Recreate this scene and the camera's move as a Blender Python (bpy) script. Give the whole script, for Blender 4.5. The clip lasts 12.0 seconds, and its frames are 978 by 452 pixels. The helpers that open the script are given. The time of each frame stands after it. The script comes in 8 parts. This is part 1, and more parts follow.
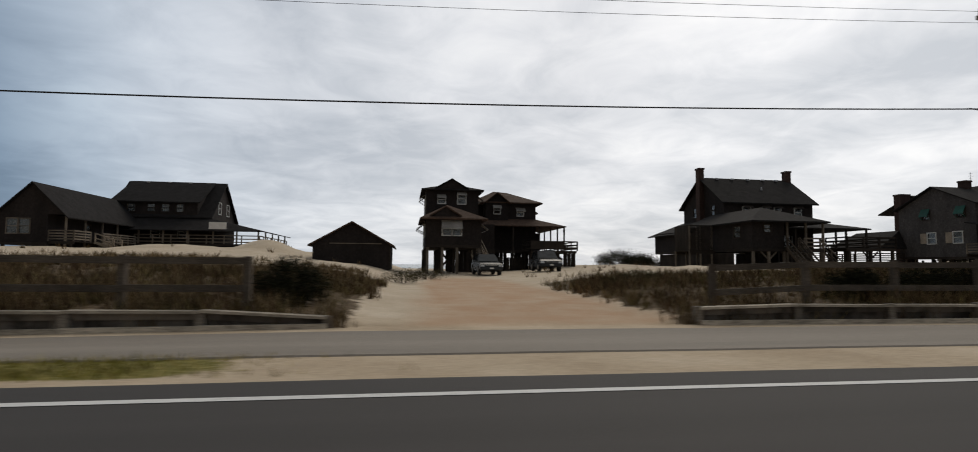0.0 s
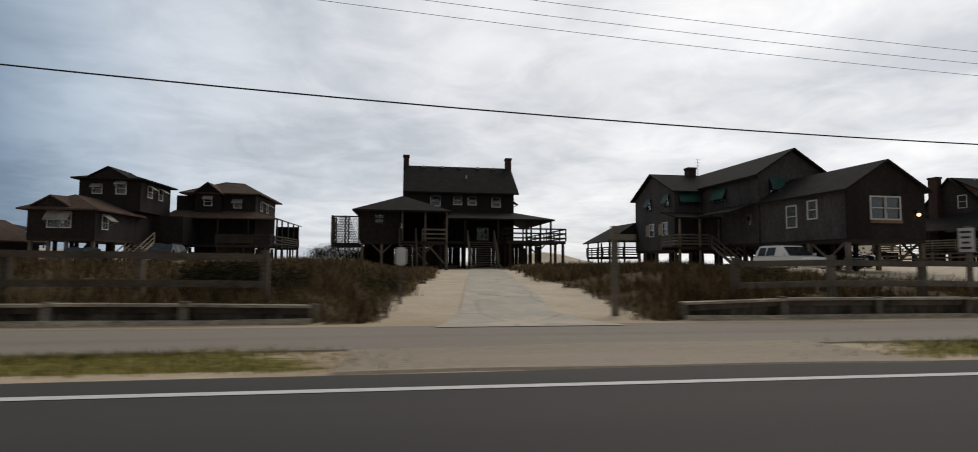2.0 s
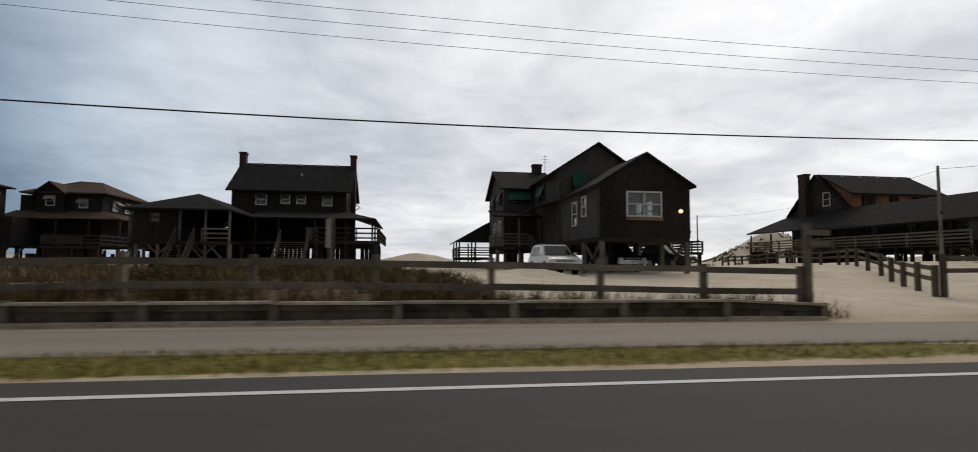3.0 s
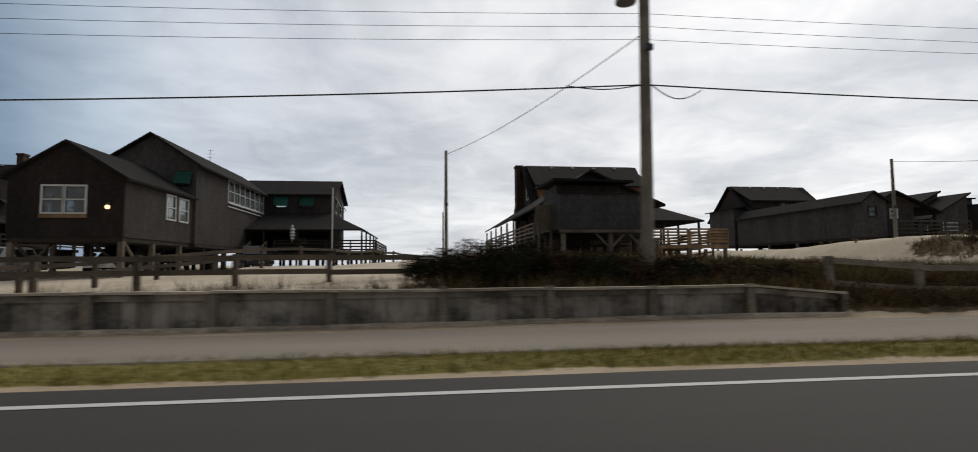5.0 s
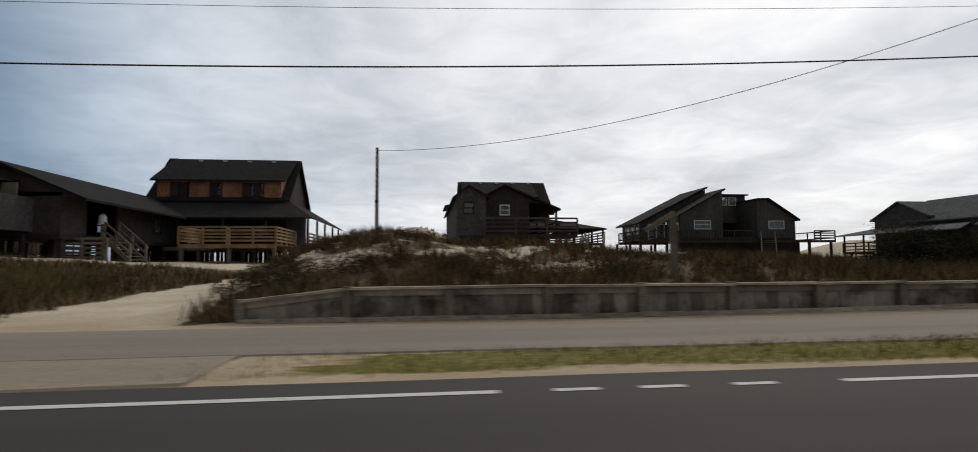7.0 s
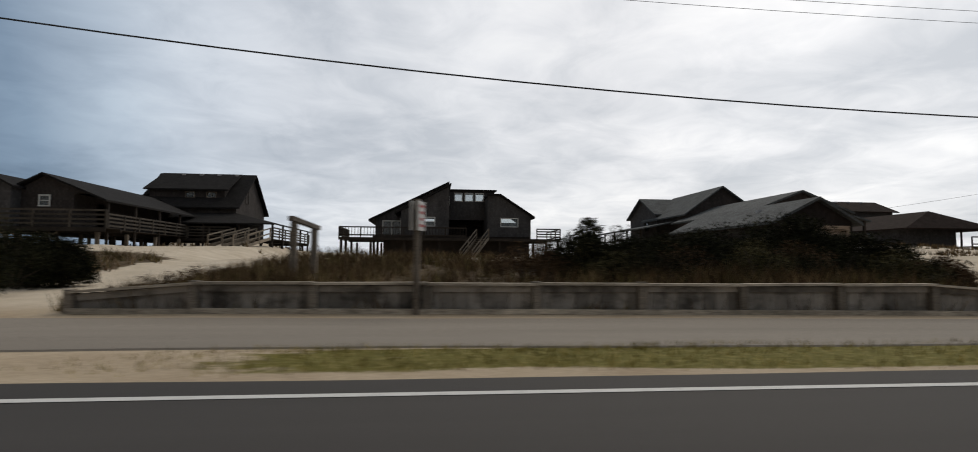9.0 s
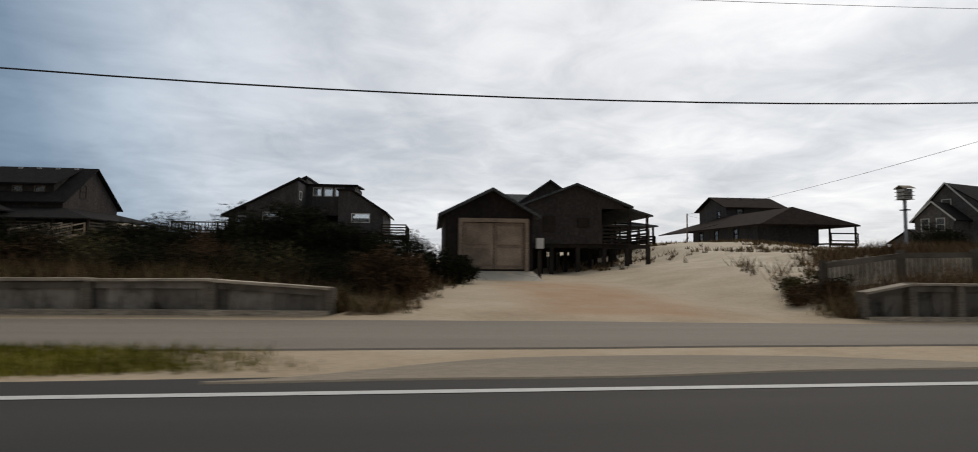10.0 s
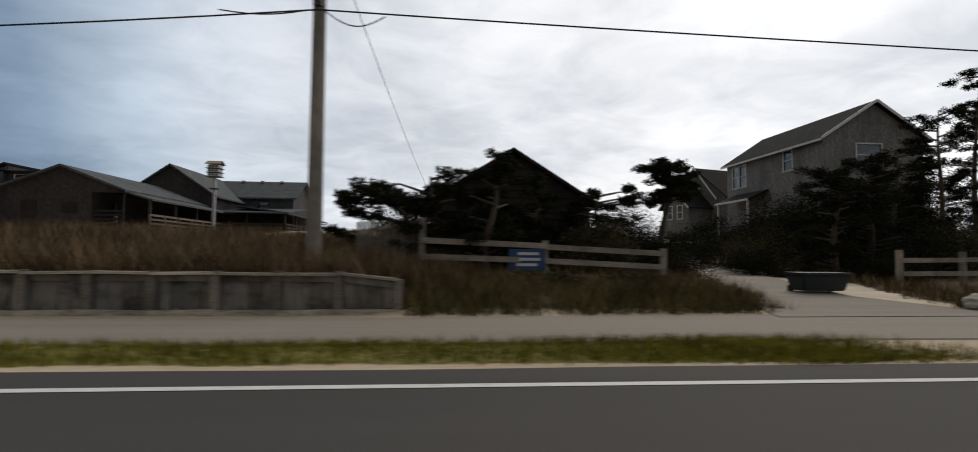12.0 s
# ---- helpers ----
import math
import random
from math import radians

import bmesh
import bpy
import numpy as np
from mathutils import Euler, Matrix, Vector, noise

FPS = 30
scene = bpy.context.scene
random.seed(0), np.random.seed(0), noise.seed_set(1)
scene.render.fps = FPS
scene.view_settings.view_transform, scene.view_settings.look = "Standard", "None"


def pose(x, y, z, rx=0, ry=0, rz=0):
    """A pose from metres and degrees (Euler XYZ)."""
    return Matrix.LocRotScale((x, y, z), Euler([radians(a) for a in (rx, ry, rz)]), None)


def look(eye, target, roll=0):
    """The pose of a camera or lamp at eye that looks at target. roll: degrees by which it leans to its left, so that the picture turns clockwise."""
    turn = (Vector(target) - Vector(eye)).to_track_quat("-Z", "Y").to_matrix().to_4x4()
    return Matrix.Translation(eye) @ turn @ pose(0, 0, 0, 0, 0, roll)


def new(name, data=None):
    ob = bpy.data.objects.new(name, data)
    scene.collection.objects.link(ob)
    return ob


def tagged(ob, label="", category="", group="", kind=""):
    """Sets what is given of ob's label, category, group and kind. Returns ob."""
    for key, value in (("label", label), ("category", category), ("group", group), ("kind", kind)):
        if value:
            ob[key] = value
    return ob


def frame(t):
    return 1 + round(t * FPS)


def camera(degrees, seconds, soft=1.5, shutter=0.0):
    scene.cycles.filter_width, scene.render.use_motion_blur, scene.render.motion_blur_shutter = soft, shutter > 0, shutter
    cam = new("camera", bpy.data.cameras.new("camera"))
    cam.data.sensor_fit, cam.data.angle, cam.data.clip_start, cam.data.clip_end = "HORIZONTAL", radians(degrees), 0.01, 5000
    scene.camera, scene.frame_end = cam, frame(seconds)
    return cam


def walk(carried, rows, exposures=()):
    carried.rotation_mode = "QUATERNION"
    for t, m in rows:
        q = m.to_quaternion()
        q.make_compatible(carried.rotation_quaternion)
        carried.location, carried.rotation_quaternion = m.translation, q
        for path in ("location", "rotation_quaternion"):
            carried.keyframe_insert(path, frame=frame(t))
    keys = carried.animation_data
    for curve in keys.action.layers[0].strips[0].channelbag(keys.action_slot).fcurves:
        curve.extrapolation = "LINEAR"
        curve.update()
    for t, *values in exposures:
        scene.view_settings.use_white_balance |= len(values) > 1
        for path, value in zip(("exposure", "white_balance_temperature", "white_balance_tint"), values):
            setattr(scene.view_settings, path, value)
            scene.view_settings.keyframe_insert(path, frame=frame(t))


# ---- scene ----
cam = camera(83.3, 12.0, soft=0.9, shutter=0.2)
PATH = [
    (0, (-0.427, 0.153, 1.083), (-0.129, 2.126, 1.223), 0.5),
    (0.5, (7.485, 0.138, 1.082), (7.784, 2.11, 1.22), 0.5),
    (1, (15.384, 0.119, 1.081), (15.682, 2.092, 1.213), 0.5),
    (1.5, (23.257, 0.091, 1.08), (23.553, 2.065, 1.208), 0.5),
    (2, (31.104, 0.044, 1.081), (31.396, 2.018, 1.212), 0.4),
    (2.5, (38.923, -0.019, 1.083), (39.214, 1.955, 1.216), 0.5),
    (3, (46.708, -0.067, 1.089), (46.994, 1.908, 1.227), 0.3),
    (5, (77.675, -0.12, 1.129), (77.92, 1.86, 1.27), -0.4),
    (5.5, (85.409, -0.116, 1.136), (85.651, 1.865, 1.276), -0.4),
    (6, (93.146, -0.084, 1.136), (93.39, 1.896, 1.272), -0.4),
    (6.5, (100.857, -0.054, 1.132), (101.096, 1.927, 1.268), -0.4),
    (8.5, (131.6, 0.045, 1.122), (131.817, 2.029, 1.256), 0.1),
    (9, (139.273, 0.072, 1.122), (139.479, 2.057, 1.252), 0.4),
    (9.5, (146.935, 0.096, 1.121), (147.141, 2.081, 1.247), 0.6),
    (10, (154.606, 0.111, 1.116), (154.806, 2.097, 1.238), 0.5),
    (10.5, (162.305, 0.149, 1.113), (162.5, 2.136, 1.228), 0.5),
    (11, (170.041, 0.211, 1.115), (170.229, 2.199, 1.224), 0.3),
    (11.5, (177.796, 0.261, 1.11), (177.973, 2.251, 1.21), 0.4),
    (12, (185.547, 0.284, 1.093), (185.716, 2.275, 1.189), 0.5),
]
walk(cam, [(t, look(eye, target, roll)) for t, eye, target, roll in PATH], [(0, -0.04), (1.5, -0.03), (3, 0.0), (10.5, 0.0), (11.5, 0.1), (12, 0.14)])

# ---------------------------------------------------------------- world and light
world = bpy.data.worlds.new("world")
scene.world = world
world.use_nodes = True
wt = world.node_tree
wn, wl = wt.nodes, wt.links
bg = wn["Background"]
sky = wn.new("ShaderNodeTexSky")
sky.sky_type = "NISHITA"
sky.sun_disc = False
sky.sun_elevation = radians(42)
sky.sun_rotation = radians(35)
coord = wn.new("ShaderNodeTexCoord")
sep = wn.new("ShaderNodeSeparateXYZ")
wl.new(coord.outputs["Generated"], sep.inputs[0])


def wmath(op, a, b=None):
    n = wn.new("ShaderNodeMath")
    n.operation = op
    for i, v in enumerate((a, b)):
        if v is None:
            continue
        if isinstance(v, (int, float)):
            n.inputs[i].default_value = v
        else:
            wl.new(v, n.inputs[i])
    return n.outputs[0]


def wramp(fac, *stops):
    n = wn.new("ShaderNodeValToRGB")
    while len(n.color_ramp.elements) < len(stops):
        n.color_ramp.elements.new(0.5)
    for e, (p, c) in zip(n.color_ramp.elements, stops):
        e.position, e.color = p, (*c, 1)
    wl.new(fac, n.inputs[0])
    return n.outputs[0]


def wmix(fac, a, b, kind="MIX"):
    n = wn.new("ShaderNodeMix")
    n.data_type, n.blend_type = "RGBA", kind
    for i, v in ((0, fac), (6, a), (7, b)):
        if isinstance(v, (int, float)):
            n.inputs[i].default_value = v
        elif isinstance(v, tuple):
            n.inputs[i].default_value = (*v, 1)
        else:
            wl.new(v, n.inputs[i])
    return n.outputs[2]


# a layer of cloud at a height: the direction is laid out on a flat sheet overhead
height = wmath("ADD", wmath("MAXIMUM", sep.outputs[2], 0.0), 0.16)
sheet = wn.new("ShaderNodeCombineXYZ")
wl.new(wmath("DIVIDE", sep.outputs[0], height), sheet.inputs[0])
wl.new(wmath("DIVIDE", sep.outputs[1], height), sheet.inputs[1])


def cloud(scale, detail, rough, distortion, shift):
    mp = wn.new("ShaderNodeMapping")
    mp.inputs["Location"].default_value = shift
    wl.new(sheet.outputs[0], mp.inputs[0])
    n = wn.new("ShaderNodeTexNoise")
    n.inputs["Scale"].default_value = scale
    n.inputs["Detail"].default_value = detail
    n.inputs["Roughness"].default_value = rough
    n.inputs["Distortion"].default_value = distortion
    wl.new(mp.outputs[0], n.inputs["Vector"])
    return n.outputs["Fac"]


deck = cloud(0.85, 5, 0.52, 0.35, (3.1, 1.4, 0.0))
fine = cloud(3.2, 6, 0.58, 0.6, (0.7, 5.2, 2.0))
cover = wmath("ADD", wmath("MULTIPLY", deck, 0.64), wmath("MULTIPLY", fine, 0.36))
grey = wramp(cover, (0.36, (0.56, 0.585, 0.62)), (0.455, (0.69, 0.705, 0.73)), (0.545, (0.82, 0.825, 0.84)), (0.64, (0.95, 0.945, 0.94)))
# the cloud is thin and bright towards the hidden sun, thicker and bluer away from it
dot = wn.new("ShaderNodeVectorMath")
dot.operation = "DOT_PRODUCT"
wl.new(coord.outputs["Generated"], dot.inputs[0])
dot.inputs[1].default_value = Vector((0.62, 0.72, 0.33)).normalized()
toward = wramp(wmath("ADD", wmath("MULTIPLY", dot.outputs["Value"], 0.5), 0.5), (0.0, (0.25, 0.235, 0.215)), (0.42, (0.40, 0.41, 0.42)), (0.60, (0.19, 0.275, 0.385)), (0.65, (0.27, 0.365, 0.48)), (0.70, (0.53, 0.62, 0.72)), (0.745, (0.73, 0.79, 0.86)), (0.81, (0.87, 0.90, 0.94)), (0.89, (0.965, 0.975, 0.99)), (0.965, (0.985, 0.985, 0.99)), (1.0, (1.12, 1.115, 1.11)))
lit = wmix(1.0, grey, toward, "MULTIPLY")
# overhead the cloud is thin and lets the warm sunlight through
zenith = wramp(sep.outputs[2], (0.45, (1.0, 1.0, 1.0)), (0.75, (1.06, 0.98, 0.86)))
lit = wmix(1.0, lit, zenith, "MULTIPLY")
blue = wmix(1.0, sky.outputs[0], (0.10, 0.10, 0.10), "MULTIPLY")
wl.new(wmix(0.95, blue, lit), bg.inputs[0])
bg.inputs[1].default_value = 1.02

sun_data = bpy.data.lights.new("sun", "SUN")
sun_data.energy, sun_data.angle, sun_data.color = 0.9, radians(30), (1.0, 0.90, 0.76)
sun = new("sun", sun_data)
sun.matrix_world = look((0, 0, 60), (-20, -34, 24))

# ---------------------------------------------------------------- materials


class Nodes:
    """A material under construction."""

    def __init__(self, name, rough=0.8, metal=0.0, spec=0.3):
        self.mat = bpy.data.materials.new(name)
        self.mat.use_nodes = True
        self.t = self.mat.node_tree
        self.p = self.t.nodes["Principled BSDF"]
        self.p.inputs["Roughness"].default_value = rough
        self.p.inputs["Metallic"].default_value = metal
        self.p.inputs["Specular IOR Level"].default_value = spec
        self.geo = self.t.nodes.new("ShaderNodeNewGeometry").outputs["Position"]

    def node(self, kind, **ins):
        n = self.t.nodes.new(kind)
        for k, v in ins.items():
            self.put(n.inputs[k.replace("_", " ")], v)
        return n

    def put(self, socket, v):
        if hasattr(v, "links"):
            self.t.links.new(v, socket)
        elif isinstance(v, tuple) and len(v) == 3 and socket.type == "RGBA":
            socket.default_value = (*v, 1)
        else:
            socket.default_value = v

    def scaled(self, s, vec=None):
        m = self.node("ShaderNodeMapping", Vector=vec or self.geo)
        m.inputs["Scale"].default_value = s
        return m.outputs[0]

    def noise(self, scale, detail=4.0, rough=0.55, vec=None, out="Fac"):
        return self.node("ShaderNodeTexNoise", Vector=vec or self.geo, Scale=scale, Detail=detail, Roughness=rough).outputs[out]

    def ramp(self, fac, *stops):
        n = self.node("ShaderNodeValToRGB", Fac=fac)
        while len(n.color_ramp.elements) < len(stops):
            n.color_ramp.elements.new(0.5)
        for e, (p, c) in zip(n.color_ramp.elements, stops):
            e.position, e.color = p, (*(c if isinstance(c, tuple) else (c, c, c)), 1)
        return n.outputs[0]

    def mix(self, fac, a, b, kind="MIX"):
        n = self.t.nodes.new("ShaderNodeMix")
        n.data_type, n.blend_type = "RGBA", kind
        for i, v in ((0, fac), (6, a), (7, b)):
            self.put(n.inputs[i], v)
        return n.outputs[2]

    def math(self, op, a, b=0.0):
        n = self.t.nodes.new("ShaderNodeMath")
        n.operation = op
        self.put(n.inputs[0], a)
        self.put(n.inputs[1], b)
        return n.outputs[0]

    def random(self):
        return self.t.nodes.new("ShaderNodeObjectInfo").outputs["Random"]

    def island(self):
        return self.t.nodes.new("ShaderNodeNewGeometry").outputs["Random Per Island"]

    def upright(self):
        """Running length along the wall and height, for walls along either axis."""
        s = self.node("ShaderNodeSeparateXYZ", Vector=self.geo)
        c = self.t.nodes.new("ShaderNodeCombineXYZ")
        self.put(c.inputs[0], self.math("ADD", s.outputs[0], s.outputs[1]))
        self.put(c.inputs[1], s.outputs[2])
        return c.outputs[0]

    def bump(self, h, strength=0.4, dist=0.02):
        b = self.node("ShaderNodeBump", Strength=strength, Distance=dist, Height=h)
        self.put(self.p.inputs["Normal"], b.outputs[0])

    def done(self, colour):
        self.put(self.p.inputs["Base Color"], colour)
        return self.mat


def shade(c, k):
    return tuple(v * k for v in c)


def shingle_wall(name, c, course=0.16, tab=0.14):
    m = Nodes(name, 0.88, spec=0.2)
    v = m.upright()
    br = m.node("ShaderNodeTexBrick", Vector=v, Scale=1.0, Mortar_Size=0.008, Brick_Width=tab, Row_Height=course, Color1=(0.0, 0.0, 0.0), Color2=(1.0, 1.0, 1.0), Mortar=(0.1, 0.1, 0.1))
    br.offset, br.inputs["Bias"].default_value = 0.37, 0.0
    tabs = m.ramp(br.outputs["Color"], (0.0, shade(c, 0.80)), (0.6, c), (1.0, shade(c, 1.22)))
    stain = m.ramp(m.noise(0.55, 5, 0.6, m.scaled((1, 1, 0.35))), (0.33, 0.74), (0.66, 1.22))
    weather = m.ramp(m.noise(4.0, 4, 0.6, m.scaled((1, 1, 0.3))), (0.3, 0.88), (0.7, 1.12))
    col = m.mix(1.0, m.mix(1.0, tabs, stain, "MULTIPLY"), weather, "MULTIPLY")
    m.bump(m.math("ADD", m.math("MULTIPLY", br.outputs["Fac"], -1.0), m.noise(14, 3)), 0.5, 0.02)
    return m.done(col)


def board_wood(name, c, rough=0.85, grain=(1, 1, 9)):
    m = Nodes(name, rough, spec=0.25)
    g = m.noise(7.0, 5, 0.65, m.scaled(grain))
    col = m.ramp(g, (0.28, shade(c, 0.55)), (0.5, c), (0.75, shade(c, 1.4)))
    spot = m.ramp(m.noise(1.1, 4, 0.6), (0.35, 0.7), (0.65, 1.2))
    r = m.random()
    tone = m.ramp(r, (0.0, 0.75), (1.0, 1.2))
    m.bump(g, 0.45, 0.01)
    return m.done(m.mix(1.0, m.mix(1.0, col, spot, "MULTIPLY"), tone, "MULTIPLY"))


def stained_plank(name, c):
    """Weathered upright planks: each of its own tone, with dark water stains and paler worn streaks."""
    m = Nodes(name, 0.88, spec=0.2)
    g = m.noise(9.0, 5, 0.65, m.scaled((5, 5, 0.5)))
    col = m.ramp(g, (0.28, shade(c, 0.66)), (0.5, c), (0.75, shade(c, 1.3)))
    tone = m.ramp(m.random(), (0.0, 0.52), (0.35, 0.9), (1.0, 1.3))
    stain = m.ramp(m.noise(1.3, 5, 0.62, m.scaled((1, 1, 1.4))), (0.36, 0.38), (0.50, 0.95), (0.7, 1.2))
    m.bump(g, 0.45, 0.01)
    return m.done(m.mix(1.0, m.mix(1.0, col, tone, "MULTIPLY"), stain, "MULTIPLY"))


def roof_shingle(name, c, spec=0.25):
    m = Nodes(name, 0.9, spec=spec)
    s = m.node("ShaderNodeSeparateXYZ", Vector=m.geo)
    course = m.math("FRACT", m.math("MULTIPLY", s.outputs[2], 9.0))
    blot = m.ramp(m.noise(1.6, 5, 0.6), (0.3, 0.7), (0.7, 1.25))
    tabs = m.ramp(m.noise(9.0, 2, 0.5), (0.35, shade(c, 0.7)), (0.65, shade(c, 1.25)))
    row = m.ramp(course, (0.0, 0.78), (0.25, 1.0), (1.0, 1.08))
    m.bump(m.math("ADD", m.math("MULTIPLY", course, 0.6), m.noise(12, 3)), 0.4, 0.02)
    return m.done(m.mix(1.0, m.mix(1.0, tabs, blot, "MULTIPLY"), row, "MULTIPLY"))


def plain(name, c, rough=0.5, metal=0.0, spec=0.4, vary=0.12, scale=3.0):
    m = Nodes(name, rough, metal, spec)
    col = m.ramp(m.noise(scale, 5, 0.6), (0.3, shade(c, 1 - vary)), (0.7, shade(c, 1 + vary)))
    return m.done(col)


def leaf_mat(name, c, c2):
    m = Nodes(name, 0.9, spec=0.08)
    col = m.ramp(m.island(), (0.0, shade(c, 0.55)), (0.45, c), (0.8, c2), (1.0, shade(c2, 1.3)))
    patch = m.ramp(m.noise(0.9, 3, 0.5), (0.35, 0.7), (0.65, 1.25))
    return m.done(m.mix(1.0, col, patch, "MULTIPLY"))


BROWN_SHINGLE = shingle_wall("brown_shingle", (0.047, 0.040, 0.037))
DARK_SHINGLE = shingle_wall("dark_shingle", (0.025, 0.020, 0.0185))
# paler copy of the brown shingle: the light on west sides is in its colour
LIT_WEATHERED_SHINGLE = shingle_wall("lit_weathered_shingle", (0.074, 0.068, 0.067))
GREY_SHINGLE = shingle_wall("grey_shingle", (0.070, 0.066, 0.066))
PALE_SHINGLE = shingle_wall("pale_shingle", (0.19, 0.182, 0.174))
ASH_SHINGLE = shingle_wall("ash_shingle", (0.135, 0.13, 0.127))
NEW_CEDAR = shingle_wall("new_cedar", (0.29, 0.145, 0.082))
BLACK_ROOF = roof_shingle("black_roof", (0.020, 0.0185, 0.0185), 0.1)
SLATE_ROOF = roof_shingle("slate_roof", (0.022, 0.024, 0.026), 0.04)
BROWN_ROOF = roof_shingle("brown_roof", (0.078, 0.050, 0.037), 0.15)
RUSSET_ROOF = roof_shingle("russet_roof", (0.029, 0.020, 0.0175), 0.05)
GREY_ROOF = roof_shingle("grey_roof", (0.082, 0.089, 0.094), 0.2)
DARK_WOOD = board_wood("dark_wood", (0.032, 0.025, 0.020))
GREY_WOOD = board_wood("grey_wood", (0.155, 0.129, 0.102))
PALE_WOOD = board_wood("pale_wood", (0.27, 0.225, 0.175))
DARK_RAIL = board_wood("dark_rail", (0.095, 0.076, 0.058))
PORCH_RAIL = board_wood("porch_rail", (0.062, 0.052, 0.042))
POST_WOOD = board_wood("post_wood", (0.19, 0.163, 0.132))
PLANK_WOOD = stained_plank("plank_wood", (0.29, 0.262, 0.228))
DARK_PLANK = stained_plank("dark_plank", (0.215, 0.196, 0.172))
OLD_PLANK = stained_plank("old_plank", (0.15, 0.128, 0.105))
CAP_WOOD = board_wood("cap_wood", (0.40, 0.345, 0.275), grain=(0.6, 4, 4))
PICKET_WOOD = board_wood("picket_wood", (0.52, 0.47, 0.39), grain=(5, 5, 0.5))
TAN_WOOD = board_wood("tan_wood", (0.25, 0.165, 0.09))
DOOR_WOOD = board_wood("door_wood", (0.30, 0.235, 0.18))
POLE_WOOD = board_wood("pole_wood", (0.205, 0.182, 0.152), grain=(9, 9, 0.6))
WHITE_PAINT = plain("white_paint", (0.55, 0.55, 0.53), 0.55)
GREEN_PAINT = board_wood("green_paint", (0.010, 0.080, 0.060), 0.6)
SHUTTER_GREY = board_wood("shutter_grey", (0.27, 0.255, 0.235))
BRICK_RED = shingle_wall("brick_red", (0.062, 0.038, 0.032), 0.075, 0.21)
DARK_METAL = plain("dark_metal", (0.05, 0.05, 0.055), 0.5, 0.6)
GALVANISED = plain("galvanised", (0.38, 0.38, 0.39), 0.45, 0.8)
RUBBER = plain("rubber", (0.018, 0.018, 0.018), 0.85)
CABLE = plain("cable", (0.02, 0.02, 0.02), 0.7)
SIGN_WHITE = plain("sign_white", (0.62, 0.60, 0.57), 0.5)
SIGN_RED = plain("sign_red", (0.42, 0.06, 0.05), 0.5)
SIGN_BLACK = plain("sign_black", (0.03, 0.03, 0.03), 0.5)
SIGN_BLUE = plain("sign_blue", (0.016, 0.05, 0.13), 0.45)
CAR_WHITE = plain("car_white", (0.72, 0.72, 0.71), 0.25, spec=0.5, vary=0.04)
CAR_DARK = plain("car_dark", (0.018, 0.021, 0.025), 0.25, 0.2, 0.4, 0.06)
CAR_BLACK = plain("car_black", (0.015, 0.015, 0.017), 0.2, 0.2, 0.5, 0.06)
CHROME = plain("chrome", (0.55, 0.55, 0.56), 0.2, 1.0)
BARK = board_wood("bark", (0.085, 0.066, 0.05), 0.95, (6, 6, 1))
LEAF_DARK = leaf_mat("leaf_dark", (0.011, 0.012, 0.006), (0.030, 0.030, 0.014))
LEAF_OLIVE = leaf_mat("leaf_olive", (0.046, 0.040, 0.018), (0.105, 0.090, 0.042))
LEAF_BROWN = leaf_mat("leaf_brown", (0.060, 0.036, 0.019), (0.125, 0.078, 0.042))
DRY_GRASS = leaf_mat("dry_grass", (0.120, 0.082, 0.042), (0.240, 0.172, 0.092))
OLIVE_GRASS = leaf_mat("olive_grass", (0.090, 0.074, 0.028), (0.190, 0.152, 0.062))
TAN_LAWN = leaf_mat("tan_lawn", (0.20, 0.165, 0.040), (0.40, 0.32, 0.105))
RUST_GRASS = leaf_mat("rust_grass", (0.135, 0.090, 0.050), (0.27, 0.185, 0.105))
LAWN_GRASS = leaf_mat("lawn_grass", (0.125, 0.118, 0.012), (0.25, 0.225, 0.034))


def glass_mat():
    m = Nodes("window_glass", 0.03, spec=0.5)
    m.p.inputs["Transmission Weight"].default_value = 0.85
    m.p.inputs["IOR"].default_value = 1.45
    return m.done((0.55, 0.60, 0.62))


GLASS = glass_mat()


def tinted_mat():
    m = Nodes("tinted_glass", 0.12, spec=0.25)
    return m.done(m.ramp(m.noise(2.0), (0.3, (0.012, 0.014, 0.016)), (0.7, (0.03, 0.034, 0.038))))


TINTED = tinted_mat()


def lamp_mat():
    m = Nodes("lamp_glow", 0.5)
    m.p.inputs["Emission Color"].default_value = (1.0, 0.62, 0.3, 1)
    m.p.inputs["Emission Strength"].default_value = 2.2
    return m.done((0.8, 0.6, 0.4))


LAMP_GLOW = lamp_mat()
HEADLIGHT = plain("headlight", (0.6, 0.62, 0.64), 0.1, 0.3)


def asphalt_mat(name, c, grit=70.0):
    m = Nodes(name, 0.86, spec=0.3)
    g = m.noise(grit, 3, 0.7)
    col = m.ramp(g, (0.3, shade(c, 0.72)), (0.5, c), (0.72, shade(c, 1.45)))
    wheel = m.ramp(m.noise(0.35, 5, 0.6, m.scaled((0.12, 1.6, 1))), (0.32, 0.82), (0.68, 1.16))
    m.bump(g, 0.35, 0.008)
    return m.done(m.mix(1.0, col, wheel, "MULTIPLY"))


